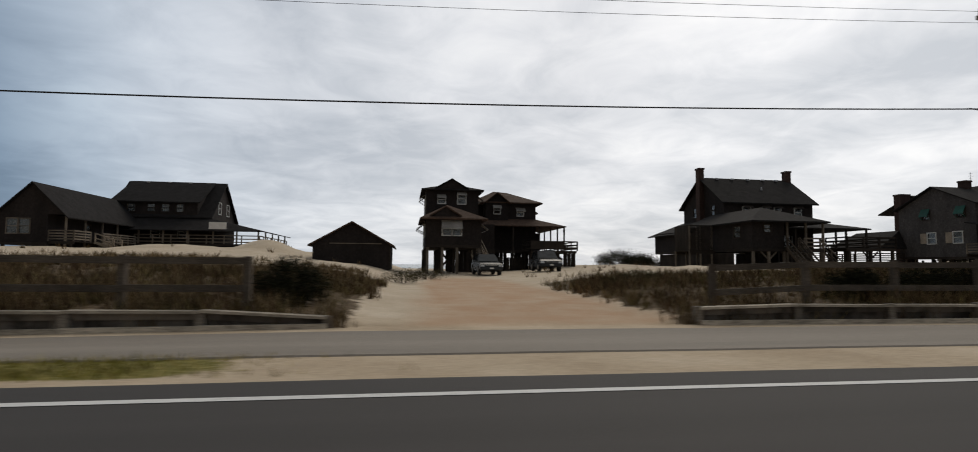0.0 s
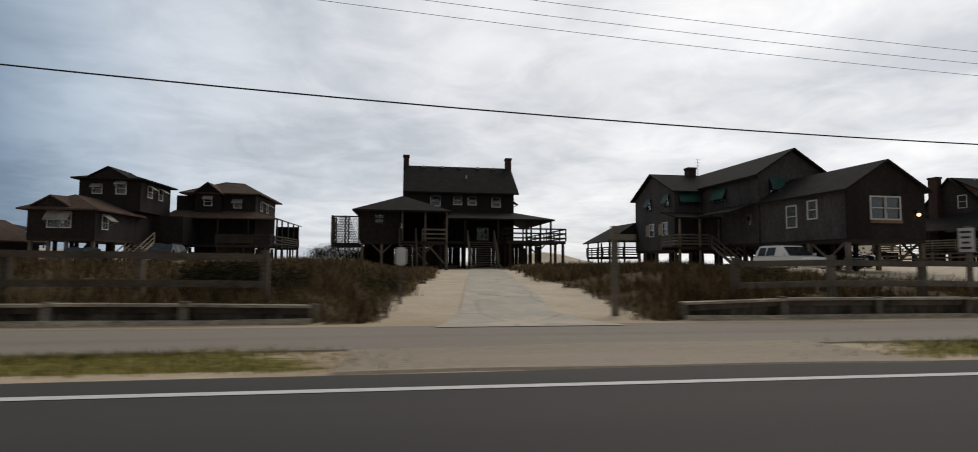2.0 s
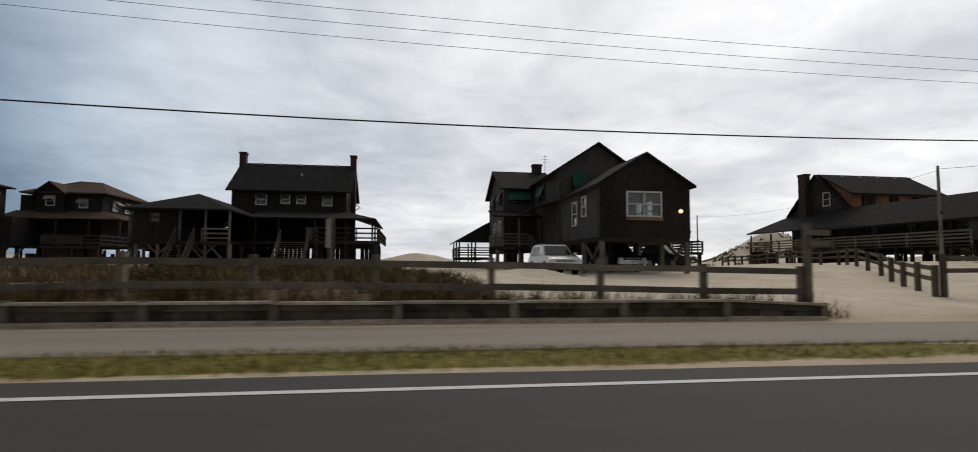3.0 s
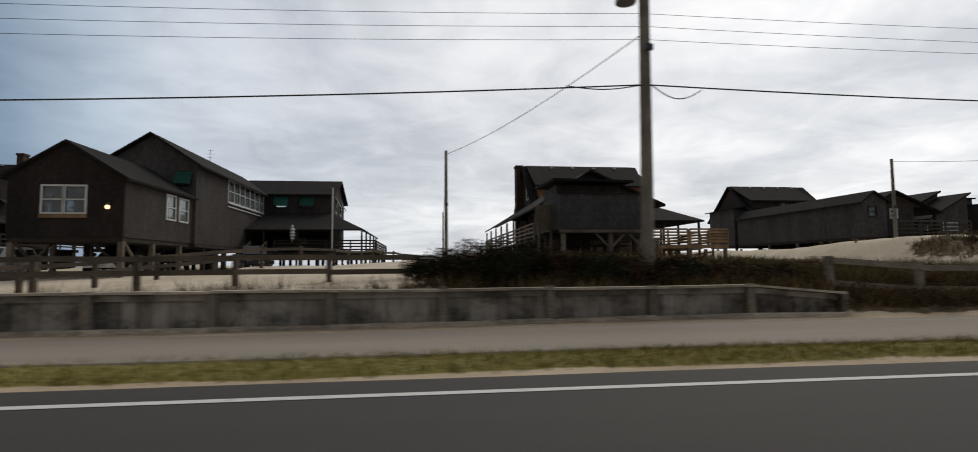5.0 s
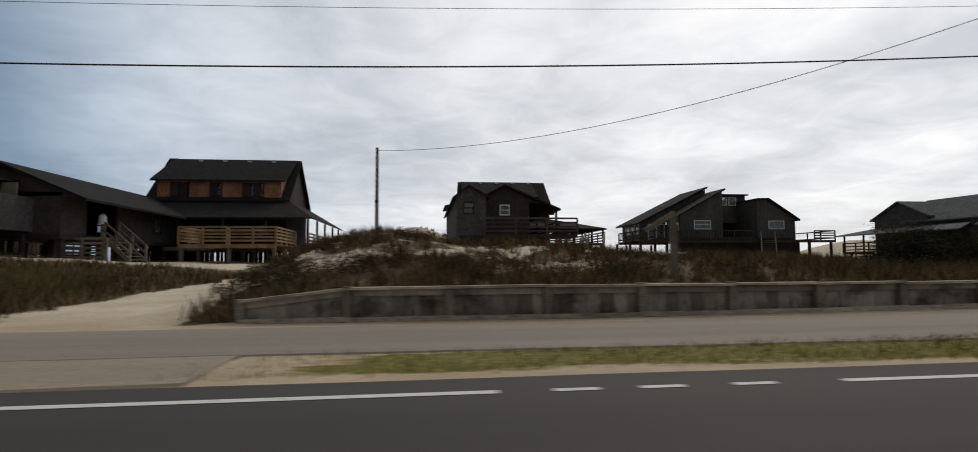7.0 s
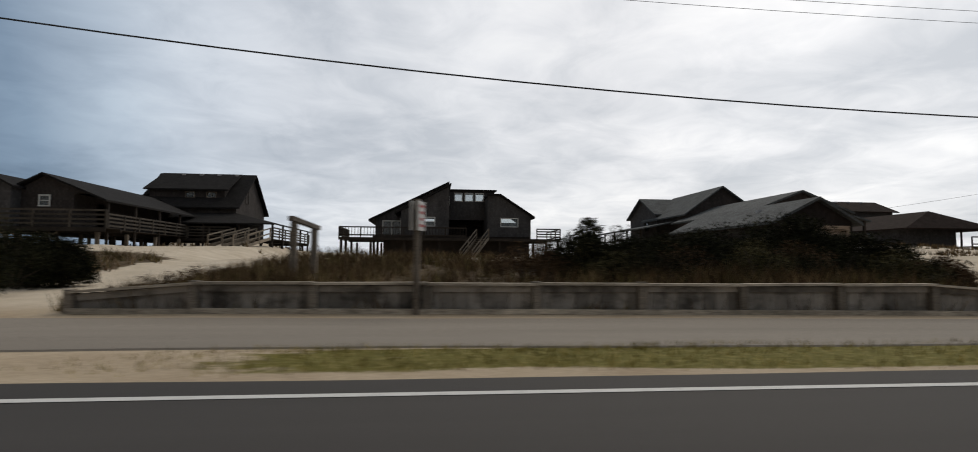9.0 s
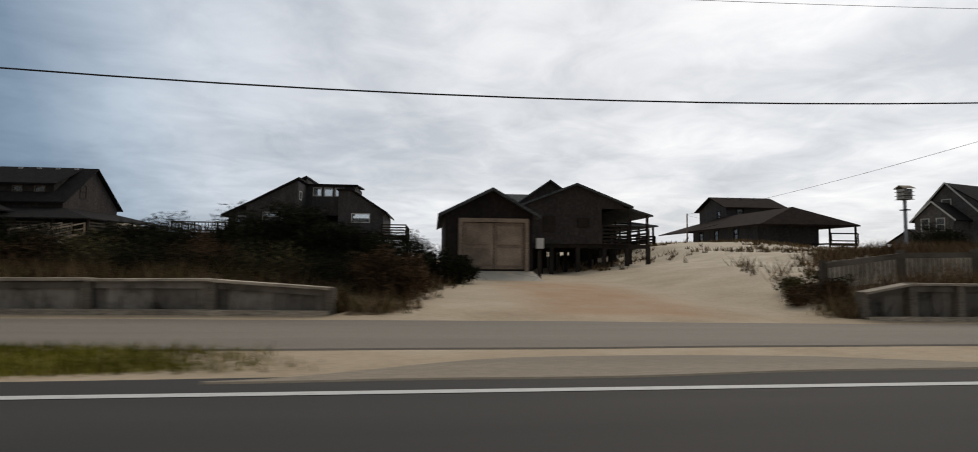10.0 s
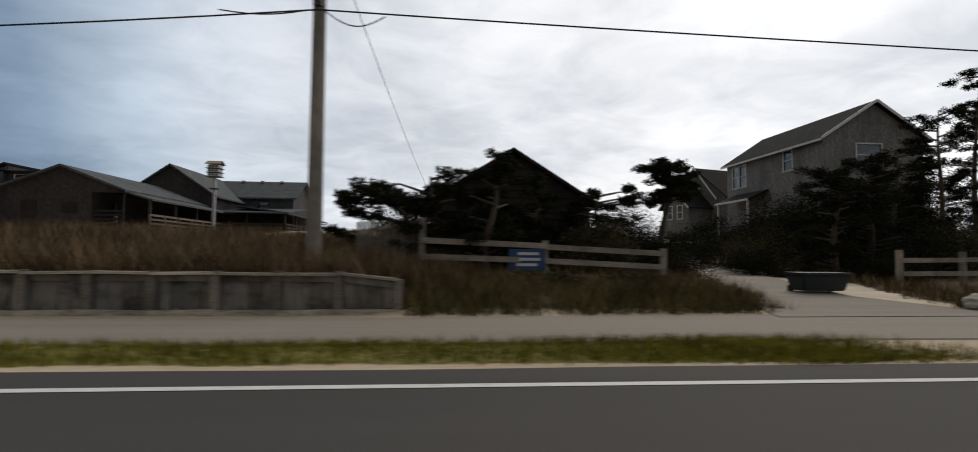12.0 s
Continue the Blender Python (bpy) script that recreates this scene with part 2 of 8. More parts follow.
ASPHALT = asphalt_mat("asphalt", (0.049, 0.044, 0.041))
OLD_ASPHALT = asphalt_mat("old_asphalt", (0.232, 0.20, 0.165), 45.0)
DUSTY_ASPHALT = asphalt_mat("dusty_asphalt", (0.285, 0.235, 0.178), 30.0)


def line_mat():
    m = Nodes("road_paint", 0.7, spec=0.3)
    worn = m.ramp(m.noise(9.0, 5, 0.7), (0.28, (0.24, 0.23, 0.225)), (0.42, (0.60, 0.59, 0.57)), (0.8, (0.70, 0.69, 0.67)))
    return m.done(worn)


ROAD_PAINT = line_mat()


def concrete_mat():
    """Old pale concrete, cracked and blown over with sand."""
    m = Nodes("old_concrete", 0.9, spec=0.2)
    body = m.ramp(m.noise(1.1, 6, 0.6), (0.3, (0.40, 0.365, 0.31)), (0.7, (0.49, 0.45, 0.385)))
    speck = m.ramp(m.noise(38.0, 3, 0.7), (0.3, 0.84), (0.7, 1.12))
    v = m.node("ShaderNodeTexVoronoi", Vector=m.scaled((0.55, 0.35, 1)), Scale=1.0)
    v.feature = "DISTANCE_TO_EDGE"
    crack = m.ramp(v.outputs["Distance"], (0.0, 0.62), (0.018, 1.0))
    drifted = m.ramp(m.noise(1.4, 6, 0.65, m.scaled((1, 0.5, 1))), (0.50, 0.0), (0.64, 0.85))
    col = m.mix(drifted, m.mix(1.0, m.mix(1.0, body, speck, "MULTIPLY"), crack, "MULTIPLY"), (0.56, 0.475, 0.365))
    m.bump(m.noise(24, 4, 0.7), 0.3, 0.01)
    return m.done(col)


CONCRETE = concrete_mat()


def ground_mat():
    m = Nodes("sand_ground", 0.95, spec=0.15)
    a = m.node("ShaderNodeAttribute")
    a.attribute_name = "cover"
    s = m.node("ShaderNodeSeparateColor", Color=a.outputs["Color"])
    drift = m.ramp(m.noise(0.5, 6, 0.6), (0.3, (0.39, 0.30, 0.205)), (0.55, (0.49, 0.392, 0.28)), (0.75, (0.58, 0.48, 0.362)))
    grain = m.ramp(m.noise(16.0, 4, 0.7), (0.3, 0.80), (0.7, 1.14))
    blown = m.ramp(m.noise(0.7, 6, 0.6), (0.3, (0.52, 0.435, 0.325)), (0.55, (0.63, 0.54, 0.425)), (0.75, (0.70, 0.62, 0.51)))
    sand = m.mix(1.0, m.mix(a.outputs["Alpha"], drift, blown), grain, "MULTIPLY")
    red = m.mix(m.math("MULTIPLY", s.outputs[2], m.ramp(m.noise(0.8, 4, 0.6), (0.35, 0.5), (0.65, 1.0))), sand, (0.43, 0.275, 0.17))
    litter = m.ramp(m.noise(5.0, 6, 0.7), (0.3, (0.045, 0.030, 0.017)), (0.5, (0.095, 0.066, 0.037)), (0.74, (0.22, 0.16, 0.098)))
    edge = m.math("ADD", s.outputs[0], m.math("MULTIPLY", m.math("SUBTRACT", m.noise(2.2, 5, 0.65), 0.5), 0.9))
    mask = m.ramp(edge, (0.42, 0.0), (0.60, 1.0))
    g1 = m.mix(mask, red, litter)
    lawn = m.ramp(m.noise(9.0, 5, 0.65), (0.3, (0.090, 0.086, 0.016)), (0.5, (0.165, 0.145, 0.036)), (0.75, (0.34, 0.275, 0.115)))
    edge2 = m.math("ADD", s.outputs[1], m.math("MULTIPLY", m.math("SUBTRACT", m.noise(3.2, 5, 0.7, m.scaled((0.35, 1, 1))), 0.5), 0.9))
    g2 = m.mix(m.ramp(edge2, (0.42, 0.0), (0.58, 1.0)), g1, lawn)
    m.bump(m.math("ADD", m.noise(3.5, 5, 0.6), m.math("MULTIPLY", m.noise(30, 3, 0.7), 0.3)), 0.5, 0.06)
    return m.done(g2)


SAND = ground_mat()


def water_mat():
    m = Nodes("sea_water", 0.25, spec=0.5)
    m.bump(m.noise(0.6, 4, 0.6, m.scaled((0.3, 1, 1))), 0.6, 0.3)
    return m.done(m.ramp(m.noise(0.05, 3, 0.5, m.scaled((0.1, 1, 1))), (0.35, (0.26, 0.29, 0.30)), (0.65, (0.40, 0.43, 0.44))))


SEA = water_mat()

# ---------------------------------------------------------------- building blocks


def part(name, bm, mat, parent=None, label=""):
    me = bpy.data.meshes.new(name)
    bm.to_mesh(me)
    bm.free()
    me.materials.append(mat)
    ob = new(name, me)
    if parent is not None:
        ob.parent = parent
    if label:
        ob["label"] = label
    return ob


def thing(name, label, category, group="", at=(0, 0, 0)):
    ob = new(name)
    ob.empty_display_size = 0.3
    return tagged(ob, label, category, group)


CUBES = {}


def cube_mesh(mat):
    if mat.name not in CUBES:
        me = bpy.data.meshes.new("piece_" + mat.name)
        bm = bmesh.new()
        bmesh.ops.create_cube(bm, size=1)
        bm.to_mesh(me)
        bm.free()
        me.materials.append(mat)
        CUBES[mat.name] = me
    return CUBES[mat.name]


def piece(name, mat, parent, x0, x1, y0, y1, z0, z1, label=""):
    """A straight-cut piece of timber or the like, between two corners."""
    ob = new(name, cube_mesh(mat))
    ob.matrix_basis = Matrix.LocRotScale(((x0 + x1) / 2, (y0 + y1) / 2, (z0 + z1) / 2), None, (abs(x1 - x0), abs(y1 - y0), abs(z1 - z0)))
    ob.parent = parent
    if label:
        ob["label"] = label
    return ob


def beam(name, mat, parent, a, b, w=0.1, h=0.1, label=""):
    """A piece that runs from a to b."""
    a, b = Vector(a), Vector(b)
    d = b - a
    up = Vector((0, 0, 1)) if abs(d.normalized().z) < 0.98 else Vector((0, 1, 0))
    ax = d.normalized()
    ay = up.cross(ax).normalized()
    az = ax.cross(ay)
    m = Matrix((ax, ay, az)).transposed().to_4x4()
    ob = new(name, cube_mesh(mat))
    ob.matrix_basis = Matrix.Translation((a + b) / 2) @ m @ Matrix.Diagonal((d.length, w, h, 1))
    ob.parent = parent
    if label:
        ob["label"] = label
    return ob


def add_box(bm, x0, x1, y0, y1, z0, z1):
    bmesh.ops.create_cube(bm, size=1, matrix=Matrix.LocRotScale(((x0 + x1) / 2, (y0 + y1) / 2, (z0 + z1) / 2), None, (x1 - x0, y1 - y0, z1 - z0)))


def add_prism(bm, pts, shift):
    """A flat polygon given thickness along shift."""
    s = Vector(shift)
    top = [bm.verts.new(p) for p in pts]
    low = [bm.verts.new(Vector(p) + s) for p in pts]
    n = len(pts)
    fs = [bm.faces.new(top), bm.faces.new(low[::-1])]
    for i in range(n):
        fs.append(bm.faces.new((top[i], low[i], low[(i + 1) % n], top[(i + 1) % n])))
    bmesh.ops.recalc_face_normals(bm, faces=fs)


def slabs(name, mat, parent, planes, t=0.13, label=""):
    """Roof planes of some thickness, joined into one roof."""
    bm = bmesh.new()
    for pts in planes:
        add_prism(bm, pts, (0, 0, -t))
    return part(name, bm, mat, parent, label)


def wall(parent, mat, side, x0, x1, y0, y1, z0, z1, holes=(), gable=None, t=0.14):
    """One wall of a block in one piece, with openings cut through; holes are (from, to, sill, head) along the wall; gable is (place, height)."""
    along_x = side in "SN"
    a, b = (x0, x1) if along_x else (y0 + t, y1 - t)
    p = {"S": y0, "N": y1 - t, "W": x0, "E": x1 - t}[side]
    us = sorted({a, b, *[min(max(v, a), b) for h in holes for v in h[:2]]})
    vs = sorted({z0, z1, *[min(max(v, z0), z1) for h in holes for v in h[2:4]]})
    bm = bmesh.new()
    made = {}

    def vert(u, v, d):
        key = (round(u, 4), round(v, 4), d)
        if key not in made:
            made[key] = bm.verts.new((u, p + d * t, v) if along_x else (p + d * t, u, v))
        return made[key]

    solid = {}
    for i, (u0, u1) in enumerate(zip(us, us[1:])):
        for j, (v0, v1) in enumerate(zip(vs, vs[1:])):
            um, vm = (u0 + u1) / 2, (v0 + v1) / 2
            solid[i, j] = not any(h[0] < um < h[1] and h[2] < vm < h[3] for h in holes)
    nu, nv = len(us) - 1, len(vs) - 1
    for (i, j), full in solid.items():
        if not full:
            continue
        c = [(us[i], vs[j]), (us[i + 1], vs[j]), (us[i + 1], vs[j + 1]), (us[i], vs[j + 1])]
        for d in (0, 1):
            bm.faces.new([vert(u, v, d) for u, v in c])
        for k, (di, dj) in enumerate(((0, -1), (1, 0), (0, 1), (-1, 0))):
            if solid.get((i + di, j + dj), False) or (gable and j == nv - 1 and dj == 1):
                continue
            q, r = c[k], c[(k + 1) % 4]
            bm.faces.new((vert(*q, 0), vert(*r, 0), vert(*r, 1), vert(*q, 1)))
    if gable:
        for d in (0, 1):
            bm.faces.new([vert(u, z1, d) for u in us] + [vert(*gable, d)])
        for u in (a, b):
            bm.faces.new((vert(u, z1, 0), vert(*gable, 0), vert(*gable, 1), vert(u, z1, 1)))
    bmesh.ops.recalc_face_normals(bm, faces=bm.faces)
    return part("wall", bm, mat, parent)


def window(parent, side, plane, a, b, z0, z1, mat=None, trim=0.09, split=True, label=""):
    """A sash window: trim and meeting rail in one frame, and a pane under it. It sits in an opening of the wall."""
    mat = mat or WHITE_PAINT
    bm = bmesh.new()
    out = {"S": -1, "N": 1, "W": -1, "E": 1}[side]
    d0, d1 = sorted((plane + out * 0.05, plane - out * 0.10))

    def bar(u0, u1, v0, v1):
        if side in "SN":
            add_box(bm, u0, u1, d0, d1, v0, v1)
        else:
            add_box(bm, d0, d1, u0, u1, v0, v1)

    bar(a - trim, a, z0 - trim, z1 + trim)
    bar(b, b + trim, z0 - trim, z1 + trim)
    bar(a, b, z1, z1 + trim)
    bar(a, b, z0 - trim, z0)
    if split:
        zm = (z0 + z1) / 2
        bar(a, b, zm - 0.03, zm + 0.03)
    fr = part("window", bm, mat, parent, label)
    pane = bmesh.new()
    g0, g1 = sorted((plane - out * 0.04, plane - out * 0.055))
    if side in "SN":
        add_box(pane, a, b, g0, g1, z0, z1)
    else:
        add_box(pane, g0, g1, a, b, z0, z1)
    part("pane", pane, GLASS, fr).visible_shadow = False
    return fr


def awning(parent, side, plane, a, b, z1, drop, out, mat=None):
    """A top-hinged storm shutter, propped open on two sticks."""
    mat = mat or SHUTTER_GREY
    s = {"S": -1, "N": 1, "W": -1, "E": 1}[side]

    def pt(u, d, z):
        return (u, plane + s * d, z) if side in "SN" else (plane + s * d, u, z)

    bm = bmesh.new()
    add_prism(bm, [pt(a, 0.06, z1), pt(b, 0.06, z1), pt(b, 0.06 + out, z1 - drop), pt(a, 0.06 + out, z1 - drop)], (0, 0, -0.035))
    sh = part("shutter", bm, mat, parent)
    for u in (a + 0.08, b - 0.08):
        beam("prop", mat, parent, pt(u, 0.05, z1 - drop - 0.35), pt(u, 0.02 + out, z1 - drop - 0.04), 0.04, 0.04)
    return sh


def holes_of(windows, side):
    return [w[1:5] for w in windows if w[0] == side]


def block(parent, mat, x0, x1, y0, y1, z0, z1, gables=None, windows=(), gaps=(), trim=None, floor=True, sides="SNWE"):
    """Four walls with their windows; gables maps a side to (place, height); gaps are openings left bare."""
    gables = gables or {}
    for side in sides:
        wall(parent, mat, side, x0, x1, y0, y1, z0, z1, holes_of(windows, side) + holes_of(gaps, side), gables.get(side))
    for w in windows:
        plane = {"S": y0, "N": y1, "W": x0, "E": x1}[w[0]]
        window(parent, w[0], plane, *w[1:5], mat=w[5] if len(w) > 5 else trim)
    if floor:
        piece("floor_frame", DARK_WOOD, parent, x0 + 0.02, x1 - 0.02, y0 + 0.02, y1 - 0.02, z0 - 0.22, z0 - 0.004)


def gable_roof(parent, mat, x0, x1, y0, y1, ze, zr, axis, ridge=None, over=0.35, t=0.13, label=""):
    """Two slopes; x0..y1 are the walls, ze the wall head. axis: the way of the ridge."""
    if axis == "x":
        m = ridge if ridge is not None else (y0 + y1) / 2
        s0, s1 = (zr - ze) / (m - y0), (zr - ze) / (y1 - m)
        a, b = x0 - over, x1 + over
        planes = [[(a, y0 - over, ze - s0 * over + t), (b, y0 - over, ze - s0 * over + t), (b, m, zr + t), (a, m, zr + t)],
                  [(a, m, zr + t), (b, m, zr + t), (b, y1 + over, ze - s1 * over + t), (a, y1 + over, ze - s1 * over + t)]]
    else:
        m = ridge if ridge is not None else (x0 + x1) / 2
        s0, s1 = (zr - ze) / (m - x0), (zr - ze) / (x1 - m)
        a, b = y0 - over, y1 + over
        planes = [[(x0 - over, a, ze - s0 * over + t), (m, a, zr + t), (m, b, zr + t), (x0 - over, b, ze - s0 * over + t)],
                  [(m, a, zr + t), (x1 + over, a, ze - s1 * over + t), (x1 + over, b, ze - s1 * over + t), (m, b, zr + t)]]
    return slabs("roof", mat, parent, planes, t, label)


def hip_roof(parent, mat, x0, x1, y0, y1, ze, zr, r0, r1, t=0.13, label=""):
    """A hip over the eaves x0..y1 with the ridge from r0 to r1, each (x, y)."""
    A, B = (*r0, zr), (*r1, zr)
    c = [(x0, y0, ze), (x1, y0, ze), (x1, y1, ze), (x0, y1, ze)]
    if abs(r1[0] - r0[0]) >= abs(r1[1] - r0[1]):
        planes = [[c[0], c[1], B, A], [c[2], c[3], A, B], [c[1], c[2], B], [c[3], c[0], A]]
    else:
        planes = [[c[1], c[2], B, A], [c[3], c[0], A, B], [c[0], c[1], A], [c[2], c[3], B]]
    return slabs("roof", mat, parent, planes, t, label)


def skirt_roof(parent, mat, inner, outer, zi, zo, sides="SWE", t=0.11):
    """A porch roof that leans on the walls inner = (x0, x1, y0, y1) and ends at the eaves outer."""
    ix0, ix1, iy0, iy1 = inner
    ox0, ox1, oy0, oy1 = outer
    planes = []
    if "S" in sides:
        planes.append([(ox0, oy0, zo), (ox1, oy0, zo), (ix1, iy0, zi), (ix0, iy0, zi)])
    if "E" in sides:
        planes.append([(ox1, oy0, zo), (ox1, oy1, zo), (ix1, iy1, zi), (ix1, iy0, zi)])
    if "W" in sides:
        planes.append([(ox0, oy1, zo), (ox0, oy0, zo), (ix0, iy0, zi), (ix0, iy1, zi)])
    if "N" in sides:
        planes.append([(ox1, oy1, zo), (ox0, oy1, zo), (ix0, iy1, zi), (ix1, iy1, zi)])
    return slabs("porch_roof", mat, parent, planes, t)


def dormer(parent, wall_mat, roof_mat, x0, x1, yf, z0, ze, yr, zr, windows=(), trim=None, over=0.4):
    """A long shed dormer that faces the road, its roof carried from the ridge."""
    wall(parent, wall_mat, "S", x0, x1, yf, yr, z0, ze, holes_of(windows, "S"))
    for w in windows:
        window(parent, "S", yf, *w[1:5], mat=w[5] if len(w) > 5 else trim)
    for x in (x0, x1 - 0.12):
        bm = bmesh.new()
        add_prism(bm, [(x, yf + 0.14, z0), (x, yf + 0.14, ze), (x, yr - 0.25, zr - 0.15), (x, yr - 0.25, z0 + 1.5)], (0.12, 0, 0))
        part("dormer_cheek", bm, wall_mat, parent)
    s = (zr - ze) / (yr - yf)
    slabs("dormer_roof", roof_mat, parent, [[(x0 - over, yf - over, ze - s * over + 0.16), (x1 + over, yf - over, ze - s * over + 0.16), (x1 + over, yr, zr + 0.16), (x0 - over, yr, zr + 0.16)]], 0.14)


def posts(name, mat, parent, xs, ys, top, w=0.16, base=None):
    """Posts or piles that stand on the ground (or on base)."""
    for x in xs:
        for y in ys:
            z = base if base is not None else ground_z(x, y) - 0.25
            if top > z + 0.1:
                piece(name, mat, parent, x - w / 2, x + w / 2, y - w / 2, y + w / 2, z, top)


def railing(parent, mat, a, b, floor, height=1.0, boards=3, step=1.9, board_h=0.12, balusters=0.0):
    """Upright posts with level boards between a and b, each (x, y); balusters is the spacing of upright sticks."""
    a, b = Vector((*a, 0)), Vector((*b, 0))
    n = max(1, round((b - a).length / step))
    for i in range(n + 1):
        p = a.lerp(b, i / n)
        piece("rail_post", mat, parent, p.x - 0.05, p.x + 0.05, p.y - 0.05, p.y + 0.05, floor, floor + height)
    for k in range(boards):
        z = floor + 0.22 + (height - 0.24) * k / max(1, boards - 1)
        beam("rail", mat, parent, (a.x, a.y, z), (b.x, b.y, z), 0.04, board_h)
    if balusters:
        m = round((b - a).length / balusters)
        for i in range(1, m):
            p = a.lerp(b, i / m)
            piece("baluster", mat, parent, p.x - 0.022, p.x + 0.022, p.y - 0.022, p.y + 0.022, floor + 0.1, floor + height - 0.03)


def deck(parent, mat, x0, x1, y0, y1, z, plank=0.3):
    """A boarded floor on a rim of joists."""
    piece("rim_joist", mat, parent, x0, x1, y0, y0 + 0.06, z - 0.26, z - 0.03)
    piece("rim_joist", mat, parent, x0, x1, y1 - 0.06, y1, z - 0.26, z - 0.03)
    n = max(1, round((y1 - y0) / plank))
    bm = bmesh.new()
    for i in range(n):
        u = y0 + (y1 - y0) * i / n
        add_box(bm, x0, x1, u, u + (y1 - y0) / n - 0.012, z - 0.03, z)
    part("decking", bm, mat, parent)


def stair(parent, mat, top, foot, width, rail=True):
    """A straight flight between two points, on two stringers."""
    top, foot = Vector(top), Vector(foot)
    d = top - foot
    flat = Vector((d.x, d.y, 0)).normalized()
    side = Vector((-flat.y, flat.x, 0)) * width / 2
    for s in (-1, 1):
        beam("stringer", mat, parent, foot + side * s, top + side * s, 0.06, 0.24)
        if rail:
            up = Vector((0, 0, 0.9))
            beam("handrail", mat, parent, foot + side * s + up, top + side * s + up, 0.06, 0.1)
            beam("handrail", mat, parent, foot + side * s + up * 0.5, top + side * s + up * 0.5, 0.04, 0.1)
            for q in (foot, foot.lerp(top, 0.5), top):
                p = q + side * s
                piece("rail_post", mat, parent, p.x - 0.05, p.x + 0.05, p.y - 0.05, p.y + 0.05, p.z - 0.15, p.z + 0.95)
    n = max(2, round(abs(d.z) / 0.19))
    for i in range(n):
        p = foot.lerp(top, (i + 0.5) / n)
        beam("tread", mat, parent, p - side, p + side, 0.26, 0.045)


def braces(parent, mat, x, y, z, span=0.9, axis="x"):
    """A pair of struts from a pile up to the floor."""
    for s in (-1, 1):
        e = (x + s * span, y, z) if axis == "x" else (x, y + s * span, z)
        beam("brace", mat, parent, (x, y, z - span), e, 0.08, 0.1)


def chimney(parent, x, y, z0, z1, w=0.7, d=0.55):
    bm = bmesh.new()
    add_box(bm, x - w / 2, x + w / 2, y - d / 2, y + d / 2, z0, z1 - 0.18)
    add_box(bm, x - w / 2 - 0.06, x + w / 2 + 0.06, y - d / 2 - 0.06, y + d / 2 + 0.06, z1 - 0.18, z1)
    return part("chimney", bm, BRICK_RED, parent, "brick chimney stack")


def vents(parent, xs, y, z):
    for x in xs:
        piece("roof_vent", GALVANISED, parent, x - 0.16, x + 0.16, y - 0.14, y + 0.1, z, z + 0.16)


def under_screen(parent, x0, x1, y, top, skip=()):
    """Upright boards closing the space below a raised floor; some are missing."""
    n = max(3, round((x1 - x0) / 0.42))
    for k in range(n):
        if k in skip:
            continue
        a, b = x0 + (x1 - x0) * k / n, x0 + (x1 - x0) * (k + 0.94) / n
        piece("screen_board", DARK_WOOD, parent, a, b, y, y + 0.04, ground_z((a + b) / 2, y) - 0.15, top)


def side_screen(parent, x, y0, y1, top):
    """The same boards along a side of the house."""
    n = max(3, round((y1 - y0) / 0.42))
    for k in range(n):
        a, b = y0 + (y1 - y0) * k / n, y0 + (y1 - y0) * (k + 0.94) / n
        piece("screen_board", DARK_WOOD, parent, x, x + 0.04, a, b, ground_z(x, (a + b) / 2) - 0.15, top)

# ---------------------------------------------------------------- the lie of the land
STATIONS_Y = (11.4, 18.0, 28.0, 40.0, 55.0, 70.0)
LAND = []


def station(x, *heights):
    """The height of the ground behind the road at one place along it, going inland."""
    LAND.append((x, heights))


station(-70, 0.12, 0.7, 1.5, 2.0, 2.4, 2.4)
station(-12, 0.12, 0.6, 1.1, 1.6, 2.3, 2.3)
station(-4, 0.10, 0.5, 0.8, 0.9, 1.2, 1.4)
station(-0.8, 0.0, 0.02, 0.05, 0.1, 0.3, 0.4)
station(5.2, 0.0, 0.02, 0.05, 0.1, 0.3, 0.3)
station(8.5, 0.2, 0.45, 0.4, 0.3, 0.3, 0.2)
station(20, 0.2, 0.7, 1.0, 1.1, 1.1, 1.0)
station(28.5, 0.18, 0.6, 0.8, 0.6, 0.7, 1.0)
station(30.5, 0.0, 0.12, 0.3, 0.42, 0.6, 1.0)
station(36, 0.0, 0.12, 0.3, 0.42, 0.6, 1.0)
station(38.5, 0.2, 0.5, 0.6, 0.48, 0.6, 1.0)
station(40, 0.25, 0.75, 0.85, 0.5, 0.65, 1.0)
station(44.5, 0.25, 0.65, 0.7, 0.5, 0.8, 1.0)
station(48, 0.22, 0.40, 0.5, 0.6, 1.2, 1.2)
station(56.5, 0.1, 0.28, 0.5, 0.6, 0.9, 0.9)
station(66, 0.05, 0.3, 0.7, 0.9, 1.0, 0.6)
station(69, 0.3, 0.6, 0.9, 0.9, 0.8, 0.4)
station(78, 0.5, 1.0, 1.4, 1.2, 0.9, 0.5)
station(87, 0.42, 1.0, 1.6, 1.3, 1.2, 0.9)
station(88.5, 0.22, 0.75, 1.5, 1.3, 1.2, 0.9)
station(98, 0.2, 0.6, 1.0, 1.2, 1.3, 1.2)
station(100, 0.02, 0.3, 0.75, 1.2, 1.5, 1.6)
station(102.6, 0.02, 0.35, 0.9, 1.4, 1.8, 1.8)
